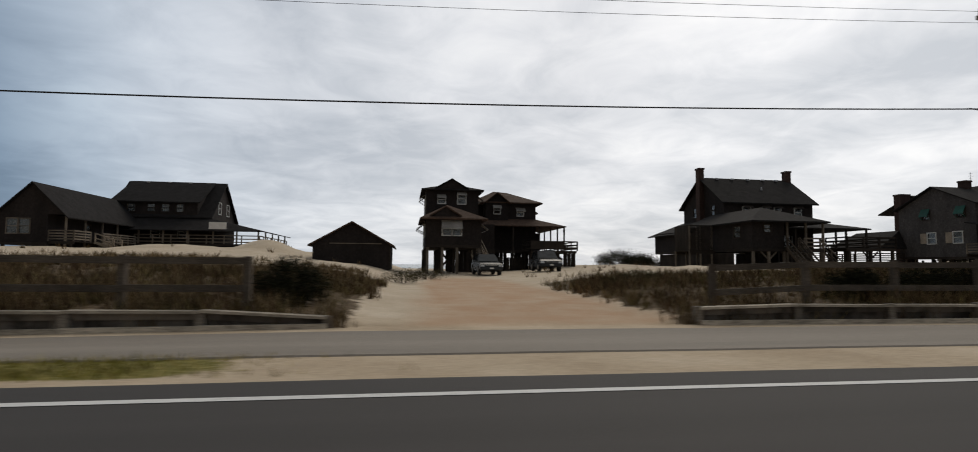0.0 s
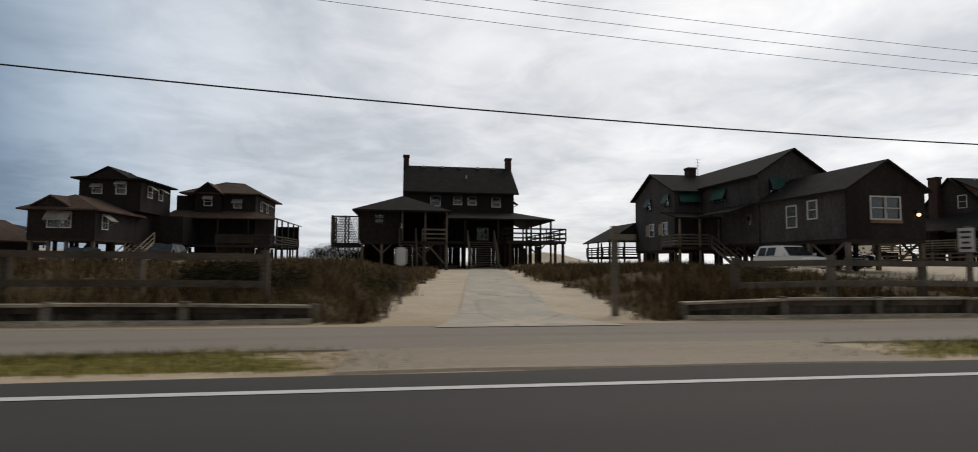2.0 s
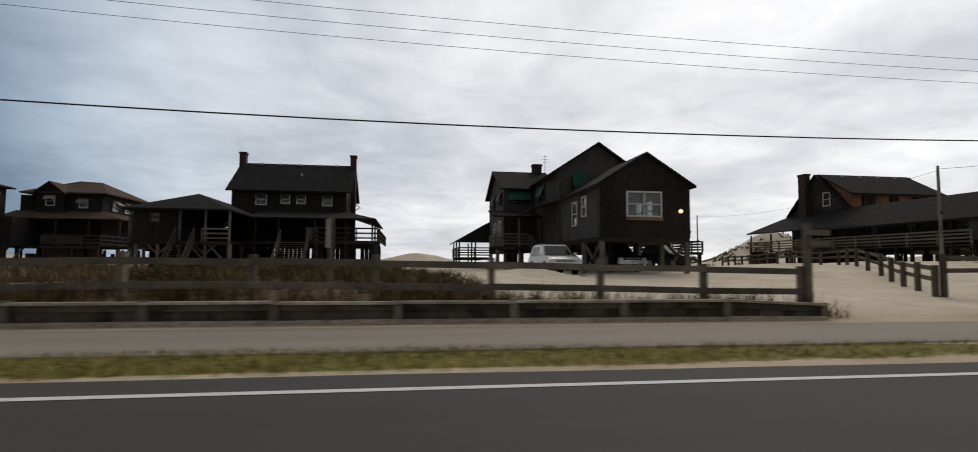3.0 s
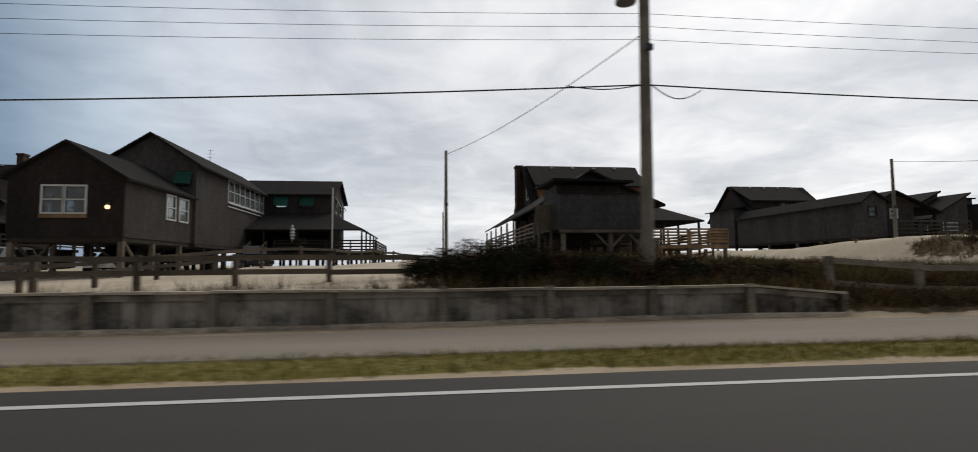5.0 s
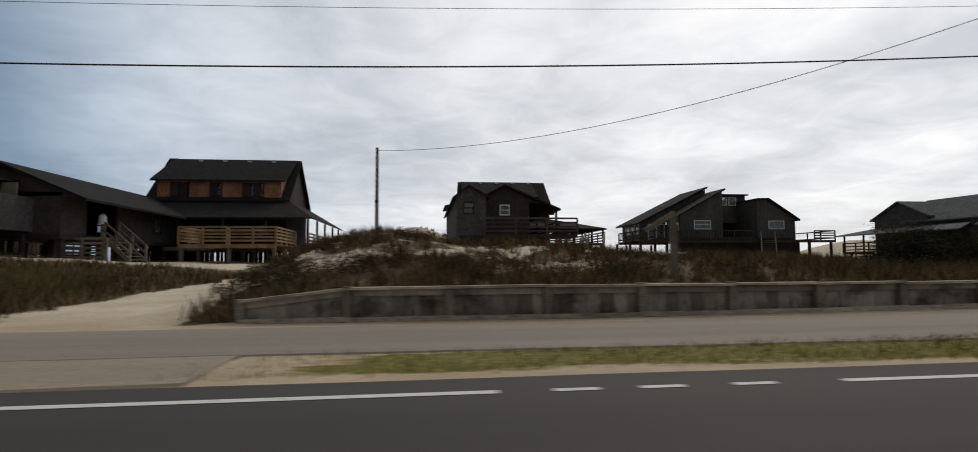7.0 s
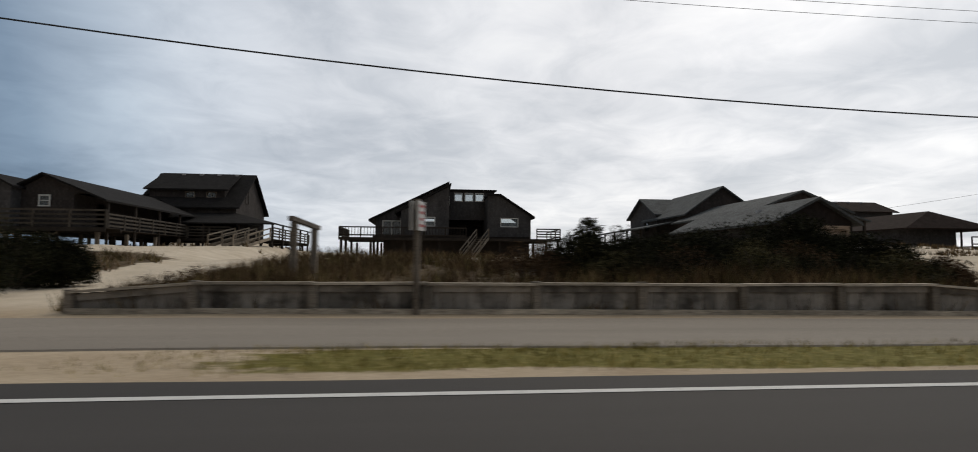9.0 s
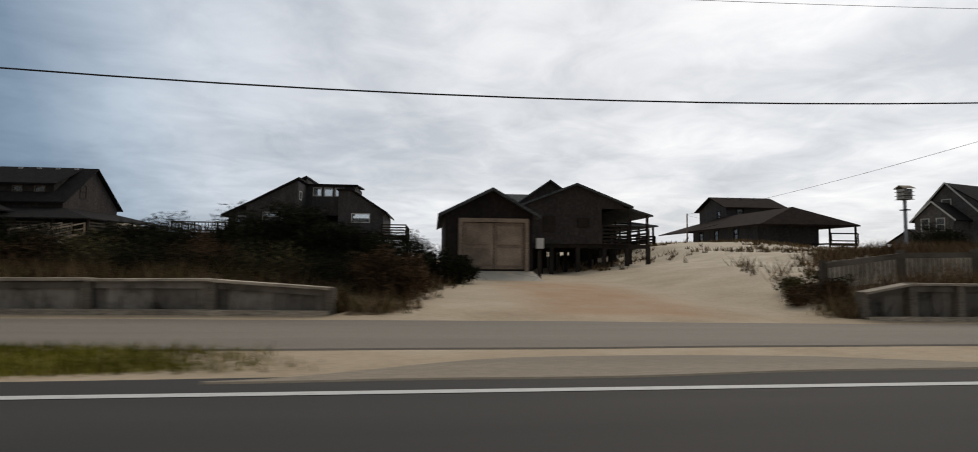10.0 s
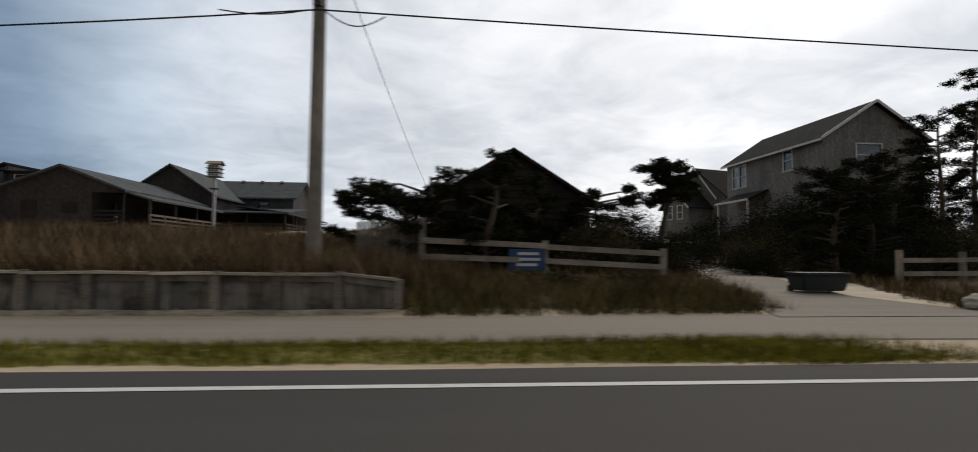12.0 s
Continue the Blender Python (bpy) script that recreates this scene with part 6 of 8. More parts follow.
def garage():
    h = thing("garage", "dark weathered garage with tan double doors on a sandy yard", "garage")
    block(h, DARK_SHINGLE, 155.1, 158.95, 24.0, 34.5, 0.35, 3.1, {"S": (157.15, 4.12), "N": (157.15, 4.12)}, [("E", 29.0, 29.8, 1.7, 2.5, DARK_WOOD)], [("S", 155.85, 158.6, 0.66, 2.75)], floor=False)
    gable_roof(h, GREY_ROOF, 155.1, 158.95, 24.0, 34.5, 3.1, 4.13, "y", 157.15, 0.32)
    for a in (155.87, 157.24):
        leaf = part("door", slab_door(a, a + 1.34, 24.03, 0.70, 2.73), DOOR_WOOD, h, "tan panelled garage door leaf")
        piece("panel", DOOR_WOOD, leaf, a + 0.14, a + 1.2, 24.0, 24.03, 0.86, 1.62)
        piece("panel", DOOR_WOOD, leaf, a + 0.14, a + 1.2, 24.0, 24.03, 1.78, 2.58)
    bm = bmesh.new()
    add_box(bm, 155.68, 155.85, 23.93, 24.1, 0.6, 2.92)
    add_box(bm, 158.6, 158.77, 23.93, 24.1, 0.6, 2.92)
    add_box(bm, 155.85, 158.6, 23.93, 24.1, 2.75, 2.92)
    part("door_frame", bm, DOOR_WOOD, h)
    bm = bmesh.new()
    add_prism(bm, [(155.5, 24.0, 0.62), (158.95, 24.0, 0.62), (159.1, 21.2, 0.12), (155.0, 21.2, 0.12)], (0, 0, -0.35))
    part("ramp", bm, CONCRETE, h, "sloping concrete ramp")
    piece("meter_box", WHITE_PAINT, h, 159.1, 159.42, 23.85, 24.05, 1.62, 2.08, "white box fixed by the corner")
    piece("meter_post", DARK_WOOD, h, 159.18, 159.32, 23.92, 24.06, ground_z(159.2, 24) - 0.2, 1.56)
    piece("roof_vent", GALVANISED, h, 156.2, 156.5, 27.0, 27.3, 3.75, 3.9)
    return h


def slab_door(x0, x1, y, z0, z1):
    bm = bmesh.new()
    add_box(bm, x0, x1, y, y + 0.05, z0, z1)
    return bm


def pile_house_by_garage():
    h = thing("beach_house", "dark gabled house on piles with grey roofs and long side porch", "house", "cottages by the sea")
    w = BROWN_SHINGLE
    # near block on piles
    wall(h, w, "S", 160.2, 167.0, 34.0, 45.0, 2.15, 4.55, [(165.2, 166.95, 2.2, 4.4)], (163.55, 5.85))
    for a, b, c, d in ((161.4, 162.2, 2.9, 3.9), (163.6, 164.4, 3.2, 3.8)):
        piece("side_shutter", DARK_WOOD, h, a, b, 33.94, 33.995, c, d)
    under_screen(h, 160.3, 168.3, 44.7, 1.95, (3, 8, 11, 12))
    wall(h, w, "W", 160.2, 165.2, 34.0, 45.0, 2.15, 4.55, [(37, 38, 2.9, 3.9), (41, 42, 2.9, 3.9)])
    wall(h, w, "E", 160.2, 165.2, 34.0, 45.0, 2.15, 4.55, [(36, 36.9, 2.2, 4.1), (40, 41, 2.9, 3.9)])
    piece("floor_frame", DARK_WOOD, h, 160.2, 167.0, 34.1, 45.0, 1.92, 2.145)
    gable_roof(h, GREY_ROOF, 160.2, 166.9, 34.0, 45.5, 4.55, 5.86, "y", 163.55, 0.3)
    slabs("porch_roof", GREY_ROOF, h, [[(166.6, 34.0, 4.62), (168.6, 34.0, 4.05), (168.6, 47.0, 4.05), (166.6, 47.0, 4.62)]], 0.1)
    deck(h, DARK_WOOD, 165.2, 168.4, 34.1, 47.0, 2.15)
    railing(h, DARK_WOOD, (165.25, 34.15), (166.95, 34.15), 2.15, 1.2, 5)
    railing(h, GREY_WOOD, (168.35, 34.2), (168.35, 47.0), 2.15, 1.0, 4)
    posts("porch_post", DARK_WOOD, h, (168.3,), (34.3, 37.4, 40.5, 43.6, 46.8), 4.05, 0.14)
    posts("stilt", DARK_WOOD, h, (160.4, 162.0, 163.7, 165.4, 166.9, 168.3), (34.2, 37.5, 41, 44.5), 1.95, 0.24)
    # cross gable and far block
    block(h, w, 161.0, 167.6, 45.2, 51.5, 2.15, 5.4, {"S": (164.25, 7.7)}, [], sides="SWE")
    gable_roof(h, GREY_ROOF, 161.0, 167.6, 45.2, 54.5, 5.4, 7.7, "y", 164.25, 0.3)
    block(h, GREY_SHINGLE, 161.0, 172.0, 51.5, 58.5, 2.2, 5.9, {"W": (55.0, 7.6), "E": (55.0, 7.6)}, [("S", 169.0, 169.8, 4.8, 5.5, DARK_WOOD), ("W", 53.5, 54.3, 4.4, 5.4, DARK_WOOD)])
    gable_roof(h, GREY_ROOF, 161.0, 172.0, 51.5, 58.5, 5.9, 7.62, "x", 55.0, 0.35)
    vents(h, (166.5, 168.3, 170.1), 54.6, 7.6)
    skirt_roof(h, GREY_ROOF, (161.0, 168.2, 47.0, 58.5), (157.0, 173.4, 44.6, 60.0), 4.9, 4.1, "EW")
    slabs("porch_roof", GREY_ROOF, h, [[(167.6, 44.6, 4.1), (173.4, 44.6, 4.1), (173.4, 51.5, 4.9), (167.6, 51.5, 4.9)]], 0.1)
    deck(h, DARK_WOOD, 167.6, 173.2, 44.8, 51.5, 2.2)
    deck(h, DARK_WOOD, 157.2, 161.0, 46.0, 59.0, 2.2)
    railing(h, DARK_WOOD, (168.4, 44.85), (173.2, 44.85), 2.2, 1.0, 4)
    railing(h, DARK_WOOD, (173.2, 44.85), (173.2, 58), 2.2, 1.0, 4)
    railing(h, DARK_WOOD, (157.25, 46.0), (157.25, 59.0), 2.2, 1.0, 3)
    posts("porch_post", DARK_WOOD, h, (170.2, 173.1), (45.0, 48.2), 4.1, 0.14)
    posts("porch_post", DARK_WOOD, h, (157.3,), (46.2, 49.5, 53, 56, 58.8), 4.1, 0.14)
    posts("stilt", DARK_WOOD, h, (157.6, 161.2, 164.5, 168, 171, 173), (46, 51.7, 55, 58.2), 2.0, 0.22)
    # white lattice between the far piles
    bm = bmesh.new()
    for k in range(12):
        add_box(bm, 163.1 + k * 0.16, 163.18 + k * 0.16, 44.6, 44.63, 0.55, 1.75)
    part("lattice", bm, WHITE_PAINT, h)
    return h


def far_hip_house():
    h = thing("beach_house", "grey house on a sandy rise with brown hipped roof", "house", "cottages by the sea")
    w = GREY_SHINGLE
    block(h, w, 190.6, 198.0, 64.6, 71.5, 3.3, 7.9, {"W": (68.0, 9.3), "E": (68.0, 9.3)}, [("W", 66.0, 66.8, 6.3, 7.4, DARK_WOOD), ("S", 192.0, 192.8, 6.9, 7.6, DARK_WOOD), ("W", 69, 69.8, 4.4, 5.5, DARK_WOOD)])
    gable_roof(h, RUSSET_ROOF, 190.6, 198.0, 64.6, 71.5, 7.9, 9.32, "x", 68.0, 0.5)
    vents(h, (192.5, 194.3, 196.1), 67.6, 9.25)
    block(h, w, 186.2, 192.6, 51.0, 64.6, 3.0, 4.75, None, [("W", 54.5, 55.3, 3.5, 4.5, DARK_WOOD), ("W", 58.5, 59.3, 3.5, 4.5, DARK_WOOD), ("W", 62, 62.8, 3.5, 4.5, DARK_WOOD)], sides="SWE")
    hip_roof(h, RUSSET_ROOF, 185.4, 195.6, 49.2, 66.0, 4.75, 6.7, (190.6, 52.0), (190.6, 66.0))
    slabs("porch_roof", RUSSET_ROOF, h, [[(185.0, 64.0, 4.6), (187.0, 60.0, 5.4), (190.6, 64.6, 6.2), (190.6, 72.0, 6.2), (185.0, 72.0, 4.6)]], 0.1)
    posts("porch_post", DARK_WOOD, h, (195.3,), (49.5, 53, 57), 4.7, 0.14)
    posts("stilt", DARK_WOOD, h, (186.4, 189.5, 192.4, 195.3), (51.2, 55, 60), 2.8, 0.22)
    deck(h, DARK_WOOD, 192.6, 195.5, 49.4, 60.0, 3.0)
    railing(h, DARK_WOOD, (192.7, 49.45), (195.5, 49.45), 3.0, 0.95, 2)
    piece("floor_frame", DARK_WOOD, h, 190.6, 198.0, 64.7, 71.5, 3.0, 3.29)
    posts("stilt", DARK_WOOD, h, (190.8, 194.2, 197.8), (64.8, 71.2), 3.05, 0.22)
    return h


def far_gable_house():
    h = thing("beach_house", "grey shingled house with steep gables and white windows behind pines", "house", "cottages by the sea")
    w = ASH_SHINGLE
    block(h, w, 215.7, 222.4, 62.5, 75.0, 2.8, 7.9, {"S": (218.4, 11.0), "N": (218.4, 11.0)}, [("S", 217.9, 218.7, 8.2, 9.2), ("W", 65, 65.9, 6.2, 7.2), ("W", 68.5, 69.4, 6.2, 7.2)])
    gable_roof(h, BLACK_ROOF, 215.7, 222.4, 62.5, 75.0, 7.9, 11.0, "y", 218.4, 0.4)
    block(h, w, 216.6, 220.4, 59.5, 62.5, 2.8, 6.9, {"S": (218.5, 8.7)}, [("S", 217.3, 218.0, 5.6, 6.9), ("S", 218.8, 219.5, 5.6, 6.9)], sides="SWE")
    gable_roof(h, BLACK_ROOF, 216.6, 220.4, 59.5, 64.0, 6.9, 8.7, "y", 218.5, 0.35)
    for (x, hx, y, ze, zr) in ((218.4, 3.1, 62.05, 7.55, 11.12), (218.5, 2.25, 59.1, 6.6, 8.82)):
        for s in (-1, 1):
            beam("rake_board", WHITE_PAINT, h, (x + s * hx, y, ze), (x, y, zr), 0.05, 0.16)
    block(h, w, 211.5, 215.7, 64.0, 70.0, 2.8, 4.6, {"S": (213.6, 6.0), "N": (213.6, 6.0)}, [])
    gable_roof(h, BLACK_ROOF, 211.5, 215.7, 64.0, 70.0, 4.6, 6.0, "y", 213.6, 0.4)
    posts("stilt", DARK_WOOD, h, (216, 219, 222), (62.8, 67, 71.6), 2.6, 0.24)
    h.matrix_basis = pose(212.6, 56.7, -0.85, 0, 0, -72) @ Matrix.Translation((-218.4, -62.5, 0))
    return h


def plank_shed():
    h = thing("shed", "near-black plank shed with a steep dark roof among pines", "shed")
    w = DARK_SHINGLE
    block(h, w, 185.2, 190.7, 19.1, 26.6, 0.45, 2.85, {"S": (187.95, 4.55), "N": (187.95, 4.55)}, floor=False)
    gable_roof(h, RUSSET_ROOF, 185.2, 190.7, 19.1, 26.6, 2.85, 4.57, "y", 187.95, 0.3)
    for k in range(15):
        z = 0.6 + k * 0.25
        half = 2.72 if z < 2.8 else max(0.1, 2.72 * (4.5 - z) / 1.7)
        beam("plank", DARK_WOOD, h, (187.95 - half, 19.08, z), (187.95 + half, 19.08, z), 0.045, 0.21)
    for k in range(9):
        z = 0.6 + k * 0.25
        beam("plank", DARK_WOOD, h, (185.17, 19.2, z), (185.17, 26.5, z), 0.045, 0.21)
    return h


def pine_house():
    h = thing("house", "two-storey grey shingled house with white trim behind dark pines", "house", "cottages by the sea")
    w = PALE_SHINGLE
    block(h, w, 211.2, 218.5, 35.2, 47.8, 1.0, 9.15, {"S": (214.85, 11.55), "N": (214.85, 11.55)}, [("S", 213.6, 215.4, 7.2, 8.7), ("W", 44.7, 45.7, 6.9, 8.7), ("W", 45.85, 46.8, 6.9, 8.7), ("W", 38.5, 39.5, 7.4, 8.85), ("S", 213.2, 214.6, 2.6, 4.2), ("W", 40.5, 41.6, 2.6, 4.2), ("S", 216.2, 217.2, 2.6, 4.2)], floor=False)
    gable_roof(h, SLATE_ROOF, 211.2, 218.5, 35.2, 47.8, 9.15, 11.57, "y", 214.85, 0.4)
    for s in (-1, 1):
        beam("rake_board", WHITE_PAINT, h, (214.85 + s * 4.05, 34.78, 8.98), (214.85, 34.78, 11.66), 0.05, 0.18)
    piece("fascia", WHITE_PAINT, h, 210.76, 210.8, 34.8, 48.2, 8.82, 8.98)
    slabs("porch_roof", BLACK_ROOF, h, [[(209.4, 41.5, 5.5), (211.2, 41.5, 6.3), (211.2, 46.5, 6.3), (209.4, 46.5, 5.5)]], 0.12)
    piece("fascia", WHITE_PAINT, h, 209.36, 209.4, 41.4, 46.6, 5.36, 5.52)
    posts("porch_post", WHITE_PAINT, h, (209.55,), (41.7, 46.3), 5.4, 0.14)
    return h


house_with_mounds()
gabled_shed()
tall_pile_house()
twin_chimney_house()
green_shutter_house()
orange_dormer_house()
twin_wing_house()
modern_house()
garage()
pile_house_by_garage()
far_hip_house()
far_gable_house()
plank_shed()
pine_house()

# ---------------------------------------------------------------- along the road: bulkheads, fences, poles


def bulkhead(x0, x1, y, h0, h, h1, bay, label, planks=PLANK_WOOD):
    """A low timber retaining wall: posts, upright planks, a cap and a foot board. It starts and ends lower."""
    w = thing("retaining_wall", label, "wall", "timber bulkheads along the path")
    n = max(2, round((x1 - x0) / bay))
    xs = [x0 + (x1 - x0) * k / n for k in range(n + 1)]
    top = [h] * (n + 1)
    top[0], top[-1] = h0, h1
    rnd = random.Random(int(x0 * 10))
    for k, x in enumerate(xs):
        piece("post", POST_WOOD, w, x - 0.085, x + 0.085, y - 0.16, y, -0.25, top[k] + rnd.uniform(-0.02, 0.03))
    for k in range(n):
        a, b = xs[k], xs[k + 1]
        za, zb = top[k], top[k + 1]
        jog = rnd.uniform(-0.012, 0.012)
        beam("cap", CAP_WOOD, w, (a + 0.01, y - 0.06 + jog, za - 0.03 + jog), (b - 0.01, y - 0.06 - jog, zb - 0.03 + rnd.uniform(-0.015, 0.015)), 0.30, 0.05)
        beam("waler", planks, w, (a + 0.09, y - 0.03, za - 0.13), (b - 0.09, y - 0.03, zb - 0.13), 0.06, 0.12)
        beam("foot_board", CAP_WOOD, w, (a, y - 0.2, 0.05 + float(drop(a, y)) + jog), (b, y - 0.2, 0.05 + float(drop(b, y)) - jog), 0.10, 0.10)
        m = max(3, round((b - a) / 0.29))
        for q in range(m):
            u0, u1 = a + (b - a) * q / m, a + (b - a) * (q + 0.965) / m
            zt = za + (zb - za) * (q + 0.5) / m - 0.06
            d = rnd.uniform(0.0, 0.025)
            piece("plank", planks, w, u0, u1, y + 0.003 + d, y + 0.055 + d, -0.25, zt)
    return w


bulkhead(-62.0, -1.9, 11.35, 0.18, 0.19, 0.06, 2.3, "low grey timber retaining wall beside the path", OLD_PLANK)
bulkhead(5.8, 29.3, 11.35, 0.22, 0.27, 0.22, 2.35, "low grey timber retaining wall beside the path", OLD_PLANK)
bulkhead(37.0, 56.0, 11.35, 0.24, 0.34, 0.24, 2.35, "low grey timber retaining wall below a rail fence", OLD_PLANK)
bulkhead(66.9, 87.1, 11.35, 0.62, 0.66, 0.48, 2.25, "grey timber retaining wall with stained planks")
bulkhead(105.0, 127.4, 11.35, 0.46, 0.68, 0.54, 2.1, "grey timber retaining wall in front of a dune")
bulkhead(132.5, 152.6, 11.35, 0.52, 0.70, 0.56, 2.25, "grey timber retaining wall with stained planks")
bulkhead(163.9, 184.7, 11.35, 0.50, 0.68, 0.56, 1.16, "grey timber retaining wall with closely set posts", DARK_PLANK)


def rail_fence(points, levels, step, label, top=1.15, mat=None, width=0.14, datum=None):
    """Posts along a line of (x, y) with rails nailed to the road side, above the ground or above one datum."""
    mat = mat or GREY_WOOD
    f = thing("rail_fence", label, "fence", "rail fences")
    rnd = random.Random(int(points[0][0] * 7 + points[0][1]))
    for (ax, ay), (bx, by) in zip(points, points[1:]):
        length = math.hypot(bx - ax, by - ay)
        n = max(1, round(length / step))
        ps = [(ax + (bx - ax) * k / n, ay + (by - ay) * k / n) for k in range(n + 1)]
        for x, y in ps:
            g = ground_z(x, y)
            piece("post", mat, f, x - 0.07, x + 0.07, y - 0.05, y + 0.09, g - 0.3, (g if datum is None else datum) + top + rnd.uniform(0.0, 0.08))
        for (px, py), (qx, qy) in zip(ps, ps[1:]):
            gp, gq = (ground_z(px, py), ground_z(qx, qy)) if datum is None else (datum, datum)
            for lv in levels:
                beam("rail", mat, f, (px, py - 0.08, gp + lv + rnd.uniform(-0.02, 0.02)), (qx, qy - 0.08, gq + lv + rnd.uniform(-0.02, 0.02)), 0.045, width)
    return f


rail_fence([(-60, 12.0), (-3.6, 12.0)], (0.42, 0.98), 2.4, "weathered two-rail timber fence in dune grass", 1.05, DARK_RAIL)
rail_fence([(6.6, 12.0), (28.2, 12.0)], (0.38, 0.94), 2.4, "weathered two-rail timber fence in dune grass", 1.0, DARK_RAIL)
rail_fence([(38.6, 11.8), (55.9, 11.8)], (0.36, 0.84), 2.45, "grey two-rail timber fence beside a sandy lot", 0.95)
rail_fence([(63.0, 15.0), (67.8, 22.0), (73.0, 30.5), (75.0, 39.0), (79.5, 54.0)], (0.50, 0.84), 2.4, "post and rail fence along a sandy drive", 0.92, DARK_RAIL)
rail_fence([(63.2, 14.9), (77.6, 15.3)], (0.42, 0.80), 2.4, "dark two-rail timber fence beside a sandy lot", 0.86, DARK_RAIL, datum=0.55)
rail_fence([(87.4, 12.0), (99.2, 11.8)], (0.24, 0.78), 2.3, "weathered two-rail timber fence grown through with brush", 0.9, PALE_WOOD)
rail_fence([(185.05, 13.57), (188.2, 14.3), (191.4, 14.44)], (0.46, 0.83), 3.2, "sagging two-rail fence in front of a dark shed", 0.95, PALE_WOOD)
rail_fence([(199.5, 16.0), (206.0, 16.2)], (0.45, 0.85), 2.6, "pale two-rail gate fence beside a drive", 1.1, PALE_WOOD)
rail_fence([(164.4, 13.1), (171.0, 13.25)], (0.74,), 2.6, "grey rail fence with pale sand pickets behind", 0.85)
rail_fence([(99.3, 46.0), (102.9, 45.0)], (0.45, 0.95), 1.7, "low rail barrier across a sand path", 1.1, DARK_RAIL)


def sand_fence(x0, x1, y, label, hi=1.1, mat=None, step=0.16):
    mat = mat or PALE_WOOD
    f = thing("sand_fence", label, "fence")
    n = int((x1 - x0) / step)
    rnd = random.Random(5)
    for k in range(n):
        x = x0 + k * step
        g = ground_z(x, y)
        piece("picket", mat, f, x, x + 0.07, y, y + 0.025, g - 0.1, g + hi + rnd.uniform(-0.06, 0.06))
    beam("wire_rail", GREY_WOOD, f, (x0, y + 0.04, ground_z(x0, y) + 0.7 * hi), (x1, y + 0.04, ground_z(x1, y) + 0.7 * hi), 0.02, 0.03)
    return f


sand_fence(164.6, 170.6, 13.5, "pale picket sand fence on the dune", hi=0.7, mat=PICKET_WOOD, step=0.13)
sand_fence(183.5, 185.0, 13.7, "grey picket sand fence in brush", hi=1.1, mat=GREY_WOOD, step=0.095)
marker = thing("marker_post", "tall grey post at the end of a picket fence", "post")
piece("post", GREY_WOOD, marker, 185.0, 185.14, 13.64, 13.78, ground_z(185, 13.7) - 0.3, 1.92)


def tube(bm, pts, r, sides=6):
    rings = []
    for k, p in enumerate(pts):
        p = Vector(p)
        d = (Vector(pts[min(k + 1, len(pts) - 1)]) - Vector(pts[max(k - 1, 0)])).normalized()
        u = d.cross(Vector((0, 0, 1)) if abs(d.z) < 0.9 else Vector((1, 0, 0))).normalized()
        v = d.cross(u)
        rr = r[k] if isinstance(r, (list, tuple)) else r
        rings.append([bm.verts.new(p + rr * (math.cos(2 * math.pi * s / sides) * u + math.sin(2 * math.pi * s / sides) * v)) for s in range(sides)])
    for a, b in zip(rings, rings[1:]):
        for s in range(sides):
            bm.faces.new((a[s], a[(s + 1) % sides], b[(s + 1) % sides], b[s]))
    bm.faces.new(rings[0][::-1])
    bm.faces.new(rings[-1])


def utility_pole(x, y, h, r, label, arm=True, lean=(0, 0), tank=False):
    p = thing("utility_pole", label, "pole", "utility poles")
    g = ground_z(x, y) - 0.5
    bm = bmesh.new()
    n = 8
    tube(bm, [(x + lean[0] * k / n, y + lean[1] * k / n, g + (h - g) * k / n) for k in range(n + 1)], [r * (1 - 0.28 * k / n) for k in range(n + 1)], 14)
    part("shaft", bm, POLE_WOOD, p)
    tx, ty = x + lean[0], y + lean[1]
    if arm:
        piece("crossarm", POLE_WOOD, p, tx - 0.06, tx + 0.06, ty - 1.1, ty + 1.1, h - 0.75, h - 0.62)
        for d in (-1.0, 0.1, 1.0):
            bm = bmesh.new()
            bmesh.ops.create_cone(bm, cap_ends=True, segments=10, radius1=0.06, radius2=0.04, depth=0.2, matrix=Matrix.Translation((tx, ty + d, h - 0.52)))
            part("insulator", bm, DARK_METAL, p)
    if tank:
        bm = bmesh.new()
        bmesh.ops.create_cone(bm, cap_ends=True, segments=18, radius1=0.26, radius2=0.26, depth=0.8, matrix=Matrix.Translation((tx - 0.5, ty, h - 1.35)))
        part("transformer", bm, GALVANISED, p, "grey transformer can")
    piece("bracket", DARK_METAL, p, tx - 0.1, tx + 0.1, ty - r - 0.04, ty - r * 0.7, h - 3.0, h - 2.85)
    return p


POLES = ((-46.0, 12.9, 5.23), (16.7, 12.95, 5.54), (83.25, 12.95, 5.59), (125.9, 12.3, 6.58), (182.8, 12.4, 6.30), (238.0, 12.5, 6.2))
for k, (x, y, z) in enumerate(POLES):
    utility_pole(x, y, 9.4, 0.17, "tall weathered wooden utility pole in dune grass", lean=(0.0, -0.25 if k == 2 else 0.0), tank=(k == 2))
utility_pole(79.0, 29.3, 7.3, 0.11, "slender grey service pole beside a beach house", arm=False)
utility_pole(106.05, 29.7, 7.38, 0.11, "slender grey service pole on a dune", arm=False)
utility_pole(80.05, 60.0, 6.9, 0.09, "slender grey service pole near the beach", arm=False)
